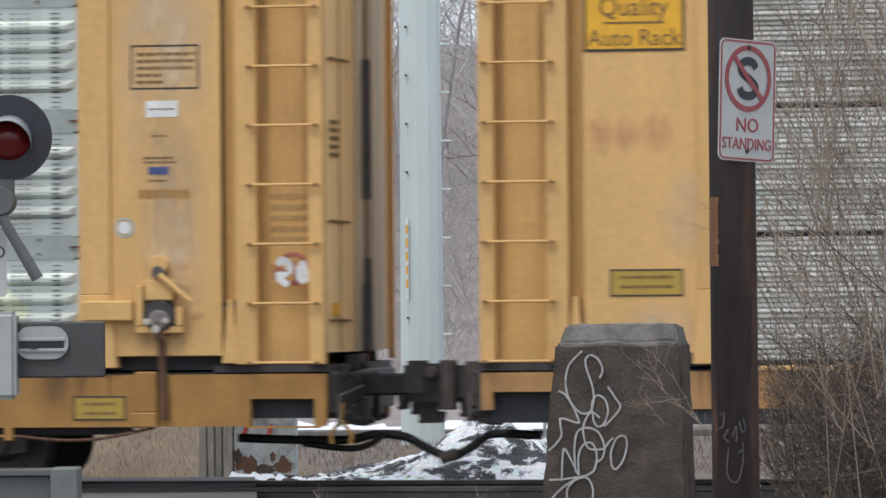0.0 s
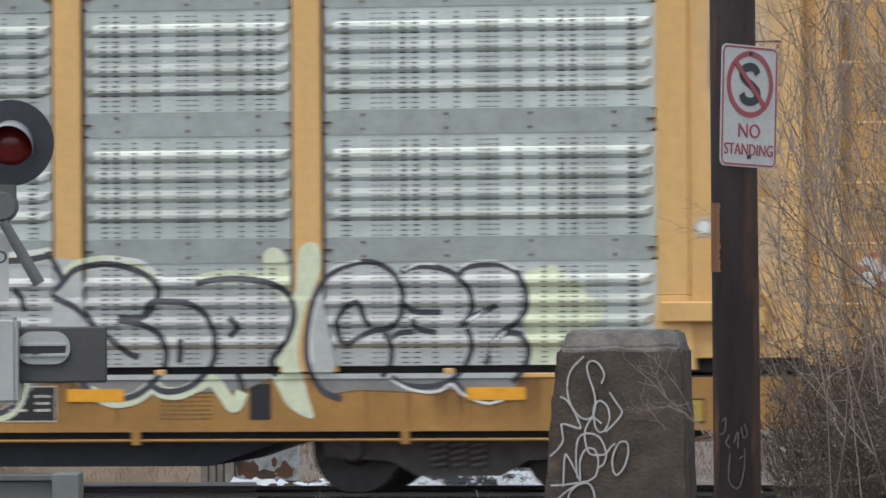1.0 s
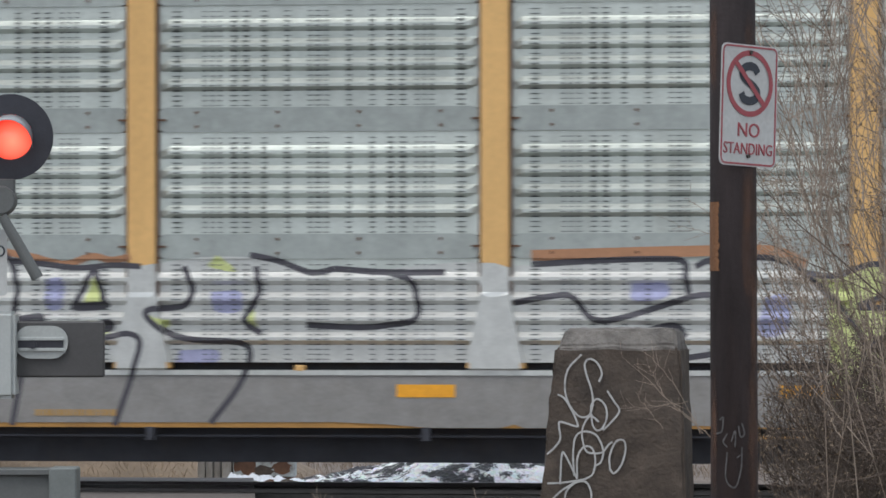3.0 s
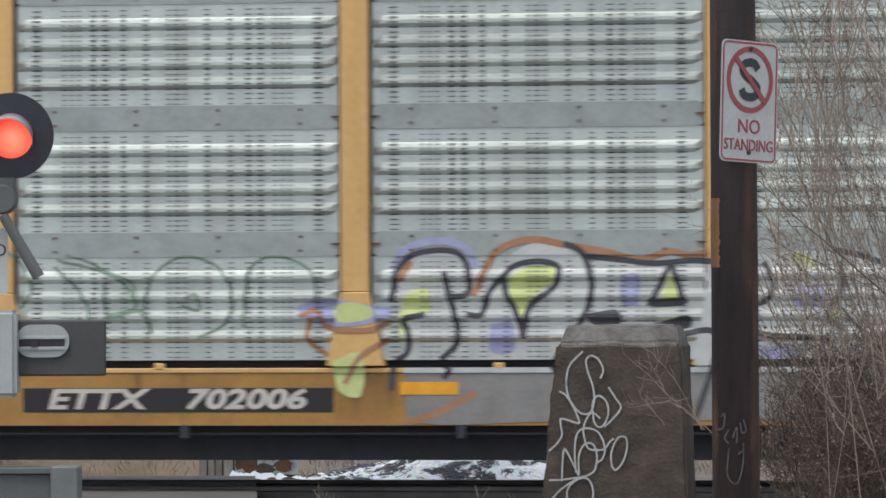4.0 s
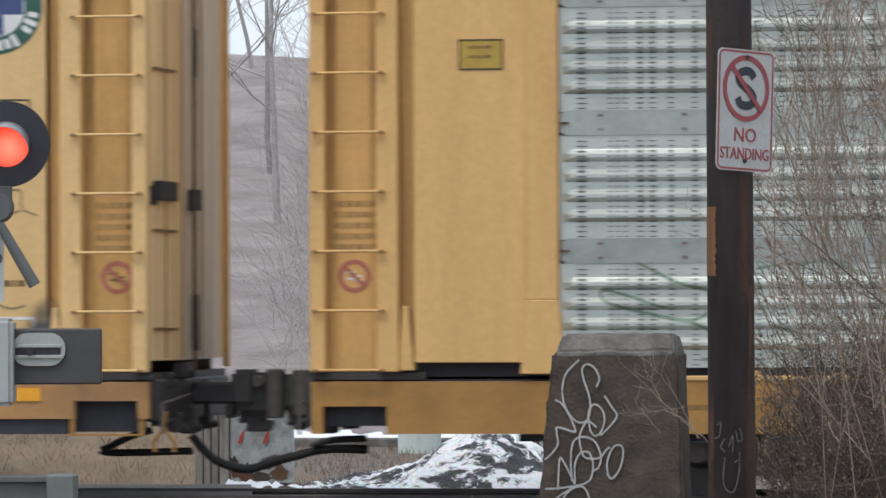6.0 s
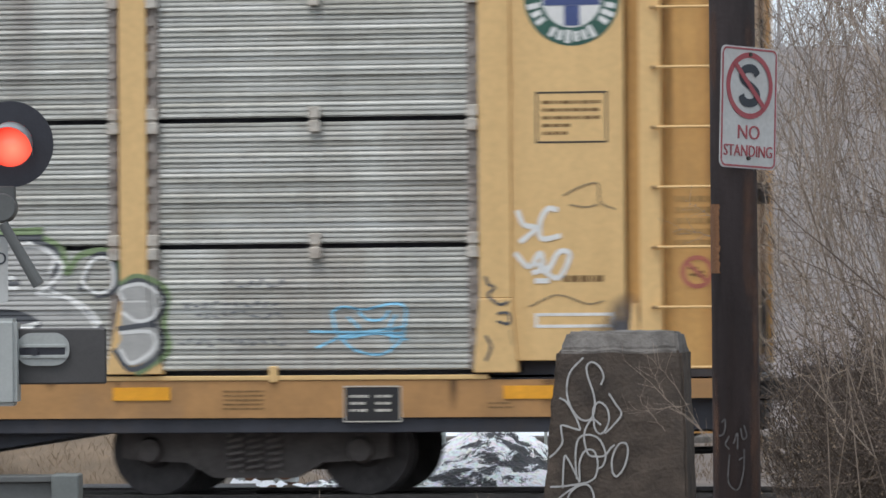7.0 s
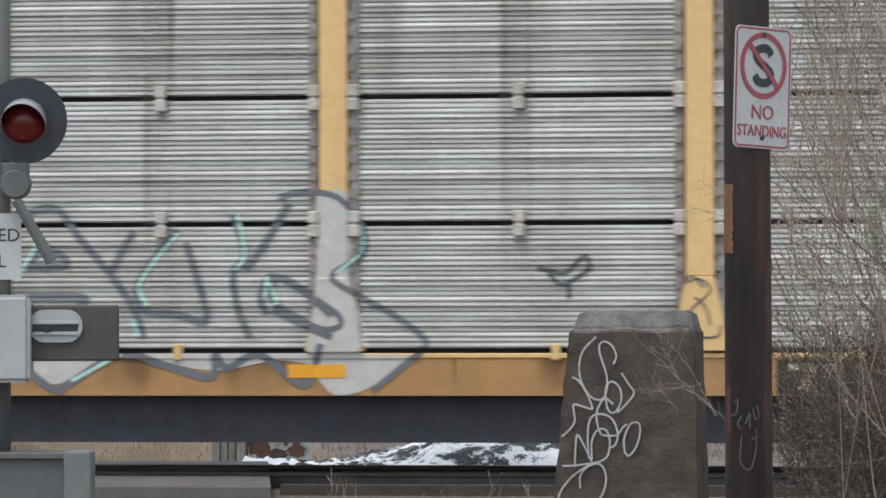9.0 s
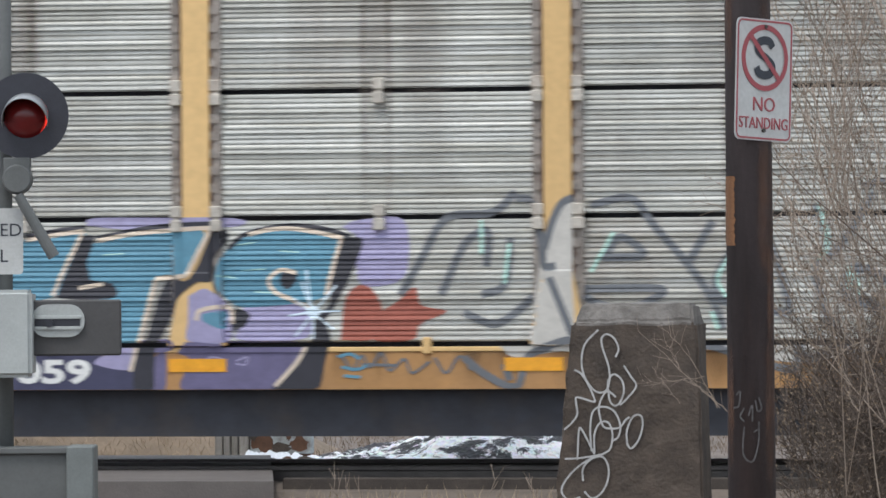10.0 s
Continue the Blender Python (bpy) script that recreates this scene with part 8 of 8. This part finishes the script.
spray(CAR_C, 'graffiti_highlight', G_AQUA, 0.008, 3, [
    [(-17.72, 1.76), (-17.57, 1.78)],
    [(-17.37, 1.71), (-17.22, 1.7)],
    [(-17.67, 1.56), (-17.49, 1.57)],
    [(-18.79, 1.69), (-18.62, 1.7)],
    [(-17.87, 1.52), (-17.72, 1.5)],
    [(-17.57, 1.39), (-17.37, 1.38)]])
film(CAR_C, "soot_smudge", -1.20, -0.60, 0.92, 1.40, FILM_SOOT, PANEL_Y - 0.004, "soft grey soot smudge")
film(CAR_C, "soot_smudge", -1.02, -0.60, 1.02, 1.60, FILM_SOOT, PANEL_Y - 0.005, "soft grey soot smudge")
spray(CAR_C, 'graffiti_tag', G_SMUDGE, 0.012, 1, [
    [(-1.3, 2.34), (-1.16, 2.41), (-1.03, 2.43), (-1.01, 2.29), (-0.89, 2.23)],
    [(-1.25, 2.27), (-1.12, 2.25), (-1.03, 2.27)],
    [(-1.57, 1.48), (-1.35, 1.57), (-1.12, 1.5), (-0.99, 1.52)]])
for x0, x1, z0, z1 in ((-26.66, -26.42, 2.58, 2.92), (-26.46, -26.2, 2.6, 2.9), (-26.25, -25.95, 2.58, 2.95)):
    film(CAR_A, "faded_scrawl", x0, x1, z0, z1, FILM_PINK, PANEL_Y - 0.002, "washed-out red scrawl")
for x0, x1, z0, z1 in ((-26.1, -25.6, 1.75, 2.5), (-26.4, -25.7, 0.95, 1.5)):
    film(CAR_A, "chalky_patch", x0, x1, z0, z1, FILM_CHALK, PANEL_Y - 0.002, "bleached patch of paint")
spray(CAR_C, 'graffiti_tag', G_INK, 0.016, 1, [
    [(-8.65, 1.48), (-8.49, 1.51), (-8.36, 1.47), (-8.27, 1.52)],
    [(-9.62, 1.48), (-9.53, 1.55), (-9.44, 1.46)]])
# rows of worn-off marker scribble
rw = random.Random(21)
scribble = []
for xa, xb, z in ((-4.02, -3.49, 1.68), (-4.31, -3.55, 1.51), (-4.22, -3.55, 1.43), (-4.36, -3.55, 1.22)):
    x = xa
    while x < xb:
        w = rw.uniform(0.03, 0.07)
        scribble.append([(x, z + rw.uniform(-0.03, 0.03)), (x + w * 0.5, z + rw.uniform(-0.03, 0.03)), (x + w, z + rw.uniform(-0.03, 0.03))])
        x += w + 0.03
spray(CAR_C, "faint_scribble", G_STEEL, 0.012, 1, scribble)
spray(CAR_B, 'graffiti_halo', G_VIOLET, 0.06, 2, [
    [(-17.72, 1.66), (-17.67, 1.85), (-17.5, 1.93), (-17.31, 1.94), (-17.15, 1.88), (-17.08, 1.73)]])
spray(CAR_B, 'graffiti_halo', G_RUSTY, 0.055, 2, [
    [(-17.1, 1.51), (-17.01, 1.71), (-16.93, 1.85), (-16.77, 1.93), (-16.6, 1.95), (-16.39, 1.91), (-16.06, 1.85), (-15.79, 1.79), (-15.57, 1.85), (-15.41, 1.82), (-15.25, 1.85)],
    [(-17.67, 0.52), (-17.42, 0.59), (-17.08, 0.76)],
    [(-17.68, 1.63), (-17.6, 1.79)]])
spray(CAR_B, 'graffiti_outline', G_BLACK, 0.046, 3, [
    [(-17.75, 0.78), (-17.72, 0.99), (-17.63, 1.07), (-17.61, 1.21), (-17.65, 1.33), (-17.48, 1.37)],
    [(-17.75, 1.47), (-17.7, 1.71), (-17.59, 1.83), (-17.4, 1.87), (-17.23, 1.85), (-17.15, 1.74), (-17.14, 1.54), (-17.26, 1.51), (-17.31, 1.53)],
    [(-17.33, 1.71), (-17.3, 1.53), (-17.24, 1.34), (-17.23, 1.15), (-17.35, 1.02), (-17.29, 0.94), (-17.34, 0.87)],
    [(-17.15, 1.37), (-17.04, 1.37), (-16.97, 1.55), (-16.87, 1.66), (-16.77, 1.75), (-16.6, 1.78), (-16.45, 1.75), (-16.43, 1.66), (-16.49, 1.56), (-16.63, 1.46), (-16.68, 1.37), (-16.71, 1.18)],
    [(-16.71, 1.2), (-16.76, 1.37), (-16.85, 1.55), (-16.86, 1.66)]])
spray(CAR_B, 'graffiti_outline', G_BLACK, 0.046, 3, [
    [(-16.39, 1.92), (-16.25, 1.85), (-16.18, 1.66), (-16.18, 1.5), (-16.24, 1.34), (-16.33, 1.21), (-16.44, 1.05), (-16.48, 0.97), (-16.41, 0.91), (-16.28, 0.94), (-16.14, 0.99)],
    [(-16.12, 0.99), (-16.16, 0.78), (-16.21, 0.52)],
    [(-15.55, 1.77), (-15.71, 1.45)],
    [(-15.71, 1.44), (-15.45, 1.45)],
    [(-15.45, 1.45), (-15.55, 1.77)],
    [(-15.41, 1.34), (-15.73, 1.26)],
    [(-15.73, 1.26), (-15.64, 1.16), (-15.41, 1.22), (-15.25, 1.24), (-15.17, 1.16), (-15.25, 0.89), (-15.38, 0.52)],
    [(-16.25, 1.82), (-15.95, 1.79), (-15.68, 1.76), (-15.41, 1.78), (-15.16, 1.77)]])
spray(CAR_B, 'graffiti_shadow', G_BLACK, None, 3, [
    [(-16.22, 1.37), (-15.97, 1.4), (-15.96, 1.28), (-16.17, 1.29)],
    [(-16.39, 1.16), (-16.25, 1.14), (-16.12, 1.02), (-16.17, 0.98), (-16.36, 1.02)],
    [(-15.73, 1.48), (-15.45, 1.49), (-15.45, 1.44), (-15.72, 1.43)],
    [(-15.52, 1.31), (-15.4, 1.35), (-15.41, 1.26), (-15.6, 1.25)]])
spray(CAR_B, 'graffiti_patch', G_LIME, None, 2, [
    [(-16.83, 1.63), (-16.71, 1.73), (-16.48, 1.74), (-16.47, 1.63), (-16.6, 1.53), (-16.68, 1.42), (-16.72, 1.3), (-16.79, 1.45)],
    [(-17.68, 1.37), (-17.59, 1.53), (-17.48, 1.58), (-17.44, 1.47), (-17.48, 1.37), (-17.61, 1.34), (-17.64, 1.2), (-17.69, 1.22)],
    [(-15.55, 1.7), (-15.49, 1.46), (-15.63, 1.46)],
    [(-15.7, 1.22), (-15.45, 1.3), (-15.44, 1.24), (-15.64, 1.17)]])
spray(CAR_B, 'graffiti_patch', G_VIOLET, None, 2, [
    [(-15.94, 1.67), (-15.8, 1.67), (-15.81, 1.45), (-15.94, 1.45)],
    [(-16.97, 1.29), (-16.79, 1.29), (-16.79, 1.08), (-16.97, 1.08)]])
spray(CAR_B, 'sticker_scrap', G_WHITE, 0.055, 8, [
    [(-0.37, 1.77), (-0.33, 1.81), (-0.27, 1.76), (-0.31, 1.7), (-0.37, 1.68), (-0.29, 1.61)],
    [(-0.22, 1.76), (-0.2, 1.68), (-0.16, 1.63)],
    [(-0.18, 1.8), (-0.15, 1.72), (-0.11, 1.64)]])
spray(CAR_B, 'sticker_scrap', G_OXIDE, 0.018, 9, [
    [(-0.41, 1.77), (-0.39, 1.66)],
    [(-0.24, 1.8), (-0.23, 1.63), (-0.21, 1.61)],
    [(-0.13, 1.76), (-0.1, 1.67)],
    [(-0.33, 1.73), (-0.29, 1.72)]])
spray(CAR_B, 'dark_chip', G_INK2, None, 3, [
    [(-0.83, 1.47), (-0.71, 1.48), (-0.73, 1.42)]])


# ---- behind the track ----
SNOWMIX = bpy.data.materials.new("snow_over_black_gravel")
SNOWMIX.use_nodes = True
nt = SNOWMIX.node_tree
sb = nt.nodes["Principled BSDF"]
sb.inputs["Roughness"].default_value = 0.85
tc = nt.nodes.new("ShaderNodeTexCoord")
n1 = nt.nodes.new("ShaderNodeTexNoise")
n1.inputs["Scale"].default_value = 1.9
n1.inputs["Detail"].default_value = 9
n1.inputs["Roughness"].default_value = 0.78
n1.inputs["Distortion"].default_value = 0.6
rp = nt.nodes.new("ShaderNodeValToRGB")
rp.color_ramp.elements[0].position, rp.color_ramp.elements[1].position = 0.465, 0.50
rp.color_ramp.elements[0].color, rp.color_ramp.elements[1].color = (0.055, 0.055, 0.06, 1), (0.93, 0.94, 0.97, 1)
n2 = nt.nodes.new("ShaderNodeTexVoronoi")
n2.inputs["Scale"].default_value = 22
mx = nt.nodes.new("ShaderNodeMix")
mx.data_type, mx.blend_type = "RGBA", "MULTIPLY"
mx.inputs[0].default_value = 0.15
bp = nt.nodes.new("ShaderNodeBump")
bp.inputs["Strength"].default_value = 0.6
bp.inputs["Distance"].default_value = 0.04
nt.links.new(tc.outputs["Object"], n1.inputs["Vector"])
nt.links.new(tc.outputs["Object"], n2.inputs["Vector"])
nt.links.new(n1.outputs["Fac"], rp.inputs[0])
nt.links.new(rp.outputs[0], mx.inputs[6])
nt.links.new(n2.outputs["Color"], mx.inputs[7])
nt.links.new(mx.outputs[2], sb.inputs["Base Color"])
nt.links.new(n2.outputs["Distance"], bp.inputs["Height"])
nt.links.new(bp.outputs[0], sb.inputs["Normal"])


def mound(name, x0, x1, y0, y1, top, mat, label, category, nx=70, ny=26, rough=0.12, kind=""):
    """Uneven heap; top(x) is its height along its ridge."""
    bm = bmesh.new()
    g = []
    for j in range(ny + 1):
        v = j / ny
        row = []
        for i in range(nx + 1):
            u = i / nx
            x, y = x0 + (x1 - x0) * u, y0 + (y1 - y0) * v
            s = math.sin(math.pi * v) ** 0.8
            e = min(1, 12 * u, 12 * (1 - u))
            z = -0.26 + s * e * (top(x) + 0.26) + rough * s * e * height_noise(x + 3, y, 2.2) + 0.05 * s * e * height_noise(x, y, 9)
            row.append(bm.verts.new((x, y, z)))
        g.append(row)
    for a, b in zip(g, g[1:]):
        for i in range(nx):
            bm.faces.new((a[i], a[i + 1], b[i + 1], b[i]))
    return solid(name, bm, mat, label, category, kind=kind, smooth=True)


def pile_top(x):
    return -0.2 + 0.42 * math.exp(-((x + 0.62) / 0.5) ** 2) + 0.2 * math.exp(-((x + 1.3) / 0.9) ** 2) + 0.2 * math.exp(-(x / 0.5) ** 2)


mound("snow_heap", -2.9, 1.1, 3.4, 6.8, pile_top, SNOWMIX, "heap of black gravel half covered with old snow", "snow heap", 130, 60, 0.07)
mound("grass_bank", -14.0, -2.85, 5.0, 10.0, lambda x: 0.55, DRYGRASS, "bank of flattened dry brown grass", "bank", 110, 30, 0.08)
SNOW = material("old_snow", (0.82, 0.85, 0.90), 0.8, vary=0.06, scale=4, bump=0.2)
for x0, x1, y0, y1, h in ((-10.5, 3.0, 22.0, 25.5, -0.04), (-3.0, -2.2, 4.0, 5.2, -0.12)):
    mound("snow_patch", x0, x1, y0, y1, lambda x, h=h: h, SNOW, "thin patch of old snow on the ground", "snow", 60, 14, 0.06)
bm = bmesh.new()
box(bm, -14, 6, 20.6, 20.75, -0.3, -0.10)
solid("kerb", soften(bm, 0.02), CONCRETE_TOP, "low grey kerb at the edge of the weedy field", "kerb", kind="structure")


def blades(name, area, count, height, mat, label, lean=0.5, seed=4, wide=0.004):
    rnd = random.Random(seed)
    bm = bmesh.new()
    for _ in range(count):
        x, y = rnd.uniform(area[0], area[1]), rnd.uniform(area[2], area[3])
        z = area[4](x, y)
        h = height * rnd.uniform(0.5, 1.2)
        dx, dy = rnd.uniform(-lean, lean) * h, rnd.uniform(-lean, lean) * h
        w = wide * rnd.uniform(0.6, 1.3)
        a = [bm.verts.new((x - w, y, z)), bm.verts.new((x + w, y, z)), bm.verts.new((x + dx * 0.4 + w * 0.7, y + dy * 0.4, z + h * 0.6)), bm.verts.new((x + dx * 0.4 - w * 0.7, y + dy * 0.4, z + h * 0.6)),
             bm.verts.new((x + dx, y + dy, z + h))]
        bm.faces.new(a[:4])
        bm.faces.new((a[3], a[2], a[4]))
    return solid(name, bm, mat, label, "grass", kind="stuff")


STRAW = material("pale_straw", (0.31, 0.24, 0.165), 0.85, vary=0.3, scale=3, bump=0.0)


def bank_z(x, y):
    v = (y - 5.0) / 5.0
    return -0.28 + math.sin(math.pi * max(0.02, min(0.98, v))) ** 0.8 * 0.81 * max(0.0, min(1.0, (-2.9 - x) / 0.9))


blades("dry_grass", (-9.0, -3.0, 5.1, 7.5, bank_z), 9000, 0.10, STRAW, "matted dry straw-coloured grass on the bank", 1.1, 4, 0.0022)
blades("field_weeds", (-9.0, 2.0, 7.6, 20.4, lambda x, y: -0.24), 8000, 0.11, material("brown_weed_stems", (0.20, 0.15, 0.11), 0.9, vary=0.35, scale=3, bump=0), "low brown weeds on the flat field", 0.7, 6, 0.0035)
blades("dry_weeds", (-1.0, 1.2, -4.6, -2.6, lambda x, y: -0.24), 170, 0.17, STRAW, "sparse dry weeds in front of the rails", 0.35, 5, 0.0035)
for i, x in enumerate((-0.72, -0.55, 0.45, 0.8)):
    shrub(80 + i, x, -3.2, 2, 0.36, (0, 0), TWIG, depth=1, r=0.003, spread=0.6, base=0.08, label="small dry weed beside the rails", buds=0.2)

# peeling white wall
PEELING = material("peeling_white_paint", (0.40, 0.43, 0.43), 0.8, vary=0.25, scale=9, fine=25, bump=0.3, stain=(0.12, 0.085, 0.065), stain_amount=0.95)
OLD_BOARD = material("old_flaking_board", (0.35, 0.33, 0.305), 0.85, vary=0.35, scale=12, fine=30, bump=0.4, stain=(0.09, 0.07, 0.055), stain_amount=0.9, streak=True)
wall = thing("peeling_wall", "low wall with peeling pale paint behind the track", "wall", pose(-2.94, 4.85, -0.3))
bm = bmesh.new()
box(bm, 0.0, 0.57, -0.06, 0.06, 0.2, 0.95)
part("panel", soften(bm, 0.01), PEELING, wall)
for x0, x1, z1 in ((-0.33, -0.26, 0.9), (-0.25, -0.19, 0.93), (-0.17, -0.12, 0.88), (-0.10, -0.015, 0.94)):
    bm = bmesh.new()
    box(bm, x0, x1, -0.05, 0.05, 0, z1)
    part("board", soften(bm, 0.006), OLD_BOARD, wall)
bm = bmesh.new()
box(bm, -0.02, 0.56, -0.02, 0.08, 0, 0.45)
part("footing", soften(bm, 0.01), RUST, wall, "rusty footing under the peeled panel")
rp_ = random.Random(3)
for i, (x, z, w, h) in enumerate(((0.12, 0.30, 0.13, 0.10), (0.30, 0.25, 0.10, 0.06), (0.45, 0.29, 0.10, 0.08), (0.03, 0.38, 0.05, 0.08), (0.36, 0.37, 0.03, 0.06))):
    ring_ = [(x + w * rp_.uniform(0.55, 1.1) * math.cos(2 * math.pi * k / 18), z + h * rp_.uniform(0.5, 1.15) * math.sin(2 * math.pi * k / 18)) for k in range(18)]
    bm = bmesh.new()
    blob(bm, ring_, -0.061, 0.002 + 0.0008 * i, 2)
    part("bare_patch", bm, CONCRETE if i in (1, 3) else RUST, wall, "patch where the paint has peeled off")
for x in (0.10, 0.33):
    bm = bmesh.new()
    blob(bm, [(x - 0.03, 0.56), (x, 0.64), (x + 0.035, 0.68), (x + 0.01, 0.57)], -0.061, 0.015)
    part("red_mark", bm, RED_INK, wall, "small red paint mark")
rb = random.Random(8)
for i in range(9):
    bm = bmesh.new()
    bmesh.ops.create_icosphere(bm, subdivisions=2, radius=1)
    sx_, sz_ = rb.uniform(0.06, 0.15), rb.uniform(0.04, 0.08)
    for v in bm.verts:
        v.co = Vector((v.co.x * sx_, v.co.y * sx_ * 0.8, v.co.z * sz_)) * (1 + 0.25 * noise.noise(v.co * 2 + Vector((i, 0, 0))))
    solid("rubble", bm, RUST if i % 3 == 0 else CONCRETE, "broken brown chunk of rubble by the wall", "rubble", pose(-3.4 + i * 0.15 + rb.uniform(-0.05, 0.05), 4.3 + rb.uniform(-0.3, 0.2), -0.17), "rubble")

# pale steel utility pole with climbing bolts
spole = thing("steel_pole", "tall pale galvanised steel utility pole with climbing bolts", "utility pole", pose(-3.46, 18.7, -0.4))
bm = bmesh.new()
rod(bm, (0, 0, 0), (0.0, 0, 11.0), 0.262, 0.225, sides=12)
part("shaft", bm, STEEL_POLE, spole)
for k in range(14):
    bm = bmesh.new()
    z = 0.9 + 0.57 * k
    rod(bm, (0.23, -0.02, z), (0.36, -0.02, z), 0.012, sides=6)
    part("climbing_bolt", bm, STEEL_POLE, spole)
    bm = bmesh.new()
    rod(bm, (-0.13, -0.215, z + 0.2), (-0.13, -0.26, z + 0.2), 0.016, sides=6)
    part("face_bolt", bm, TRUCK_STEEL, spole)
bm = bmesh.new()
box(bm, -0.145, -0.113, -0.275, -0.245, 1.9, 2.85)
strip = part("tag_strip", bm, G_WHITE, spole, "narrow white tag strip")
for k in range(5):
    bm = bmesh.new()
    box(bm, -0.142, -0.116, -0.279, -0.2755, 2.02 + 0.16 * k, 2.12 + 0.16 * k)
    part("tag_bar", bm, LABEL_YELLOW, strip, "yellow tag bar")

# far flag and lamp post
FLAG_RED = paint("faded_flag_red", (0.42, 0.16, 0.17))
FLAG_BLUE = paint("faded_flag_blue", (0.16, 0.17, 0.26))
flag = thing("flag", "small striped flag drooping from a leaning staff", "flag", pose(-1.90, 20.5, 1.02) @ Matrix.Scale(0.5, 4))
bm = bmesh.new()
rod(bm, (-0.32, 0, -1.5), (-0.30, 0, 1.25), 0.012)
part("staff", bm, GALV, flag)
for i in range(7):
    bm = bmesh.new()
    v = []
    for j in range(7):
        x = -0.29 + j * 0.1
        v.append((x, 0.05 * math.sin(j * 1.3), 1.1 - i * 0.055 - j * 0.055))
    for a, b in zip(v, v[1:]):
        bm.faces.new([bm.verts.new(p) for p in (a, b, (b[0] - 0.01, b[1], b[2] - 0.055), (a[0] - 0.01, a[1], a[2] - 0.055))])
    part("stripe", bm, FLAG_RED if i % 2 == 0 else G_WHITE, flag)
bm = bmesh.new()
bm.faces.new([bm.verts.new(p) for p in ((-0.3, -0.02, 1.11), (-0.08, 0.02, 0.99), (-0.10, 0.02, 0.80), (-0.33, -0.02, 0.92))])
part("canton", bm, FLAG_BLUE, flag)

lantern = thing("garden_lantern", "small pale metal lantern on a post", "lantern", pose(-2.22, 20.2, -0.25))
bm = bmesh.new()
rod(bm, (0, 0, 0), (0, 0, 1.0), 0.02)
part("post", bm, GALV, lantern)
bm = bmesh.new()
for a in (-0.09, 0.09):
    for b in (-0.09, 0.09):
        rod(bm, (a, b, 1.0), (a * 0.85, b * 0.85, 1.2), 0.009, sides=5)
box(bm, -0.1, 0.1, -0.1, 0.1, 0.99, 1.005)
box(bm, -0.09, 0.09, -0.09, 0.09, 1.2, 1.215)
rod(bm, (0, 0, 1.215), (0, 0, 1.3), 0.03, 0.008, sides=6)
part("cage", bm, GALV, lantern)


def motions():
    """The passing train with its turning wheels."""
    for car, wheels in ((CAR_A, WHEELS_A), (CAR_B, WHEELS_B), (CAR_C, WHEELS_C)):
        x = car.matrix_basis.translation.x
        walk(car, [(0.5 * k, pose(x + SPEED * 0.5 * k, 0, 0)) for k in range(21)])
        for w in wheels:
            p = w.matrix_basis.translation.copy()
            step = math.degrees(SPEED * 0.1 / 0.36)
            walk(w, [(0.1 * k, Matrix.Translation(p) @ pose(0, 0, 0, 0, (k * step) % 360, 0)) for k in range(101)])
    # the lamp: lit from each first time to each second one
    rows, lit = [(0.0, 0)], False
    for t in (0.1, 0.88, 1.37, 2.2, 2.67, 3.52, 3.87, 4.73, 5.2, 6.0, 6.53, 7.33, 7.83, 8.63, 9.1, 9.9):
        a = 180 if lit else 0
        rows += [(t, a), (t + 1 / 30, a + 60), (t + 2 / 30, a + 120)]
        rows.append((t + 0.1, a + 180) if t < 9.9 else (10.0, a + 180))
        lit = not lit
    rows = rows[:-2] + [(10.0, rows[-1][1] - 30)]
    at = LENS.matrix_basis.translation.copy()
    walk(LENS, [(t, Matrix.Translation(at) @ pose(0, 0, 0, 0, 0, a)) for t, a in rows])


motions()
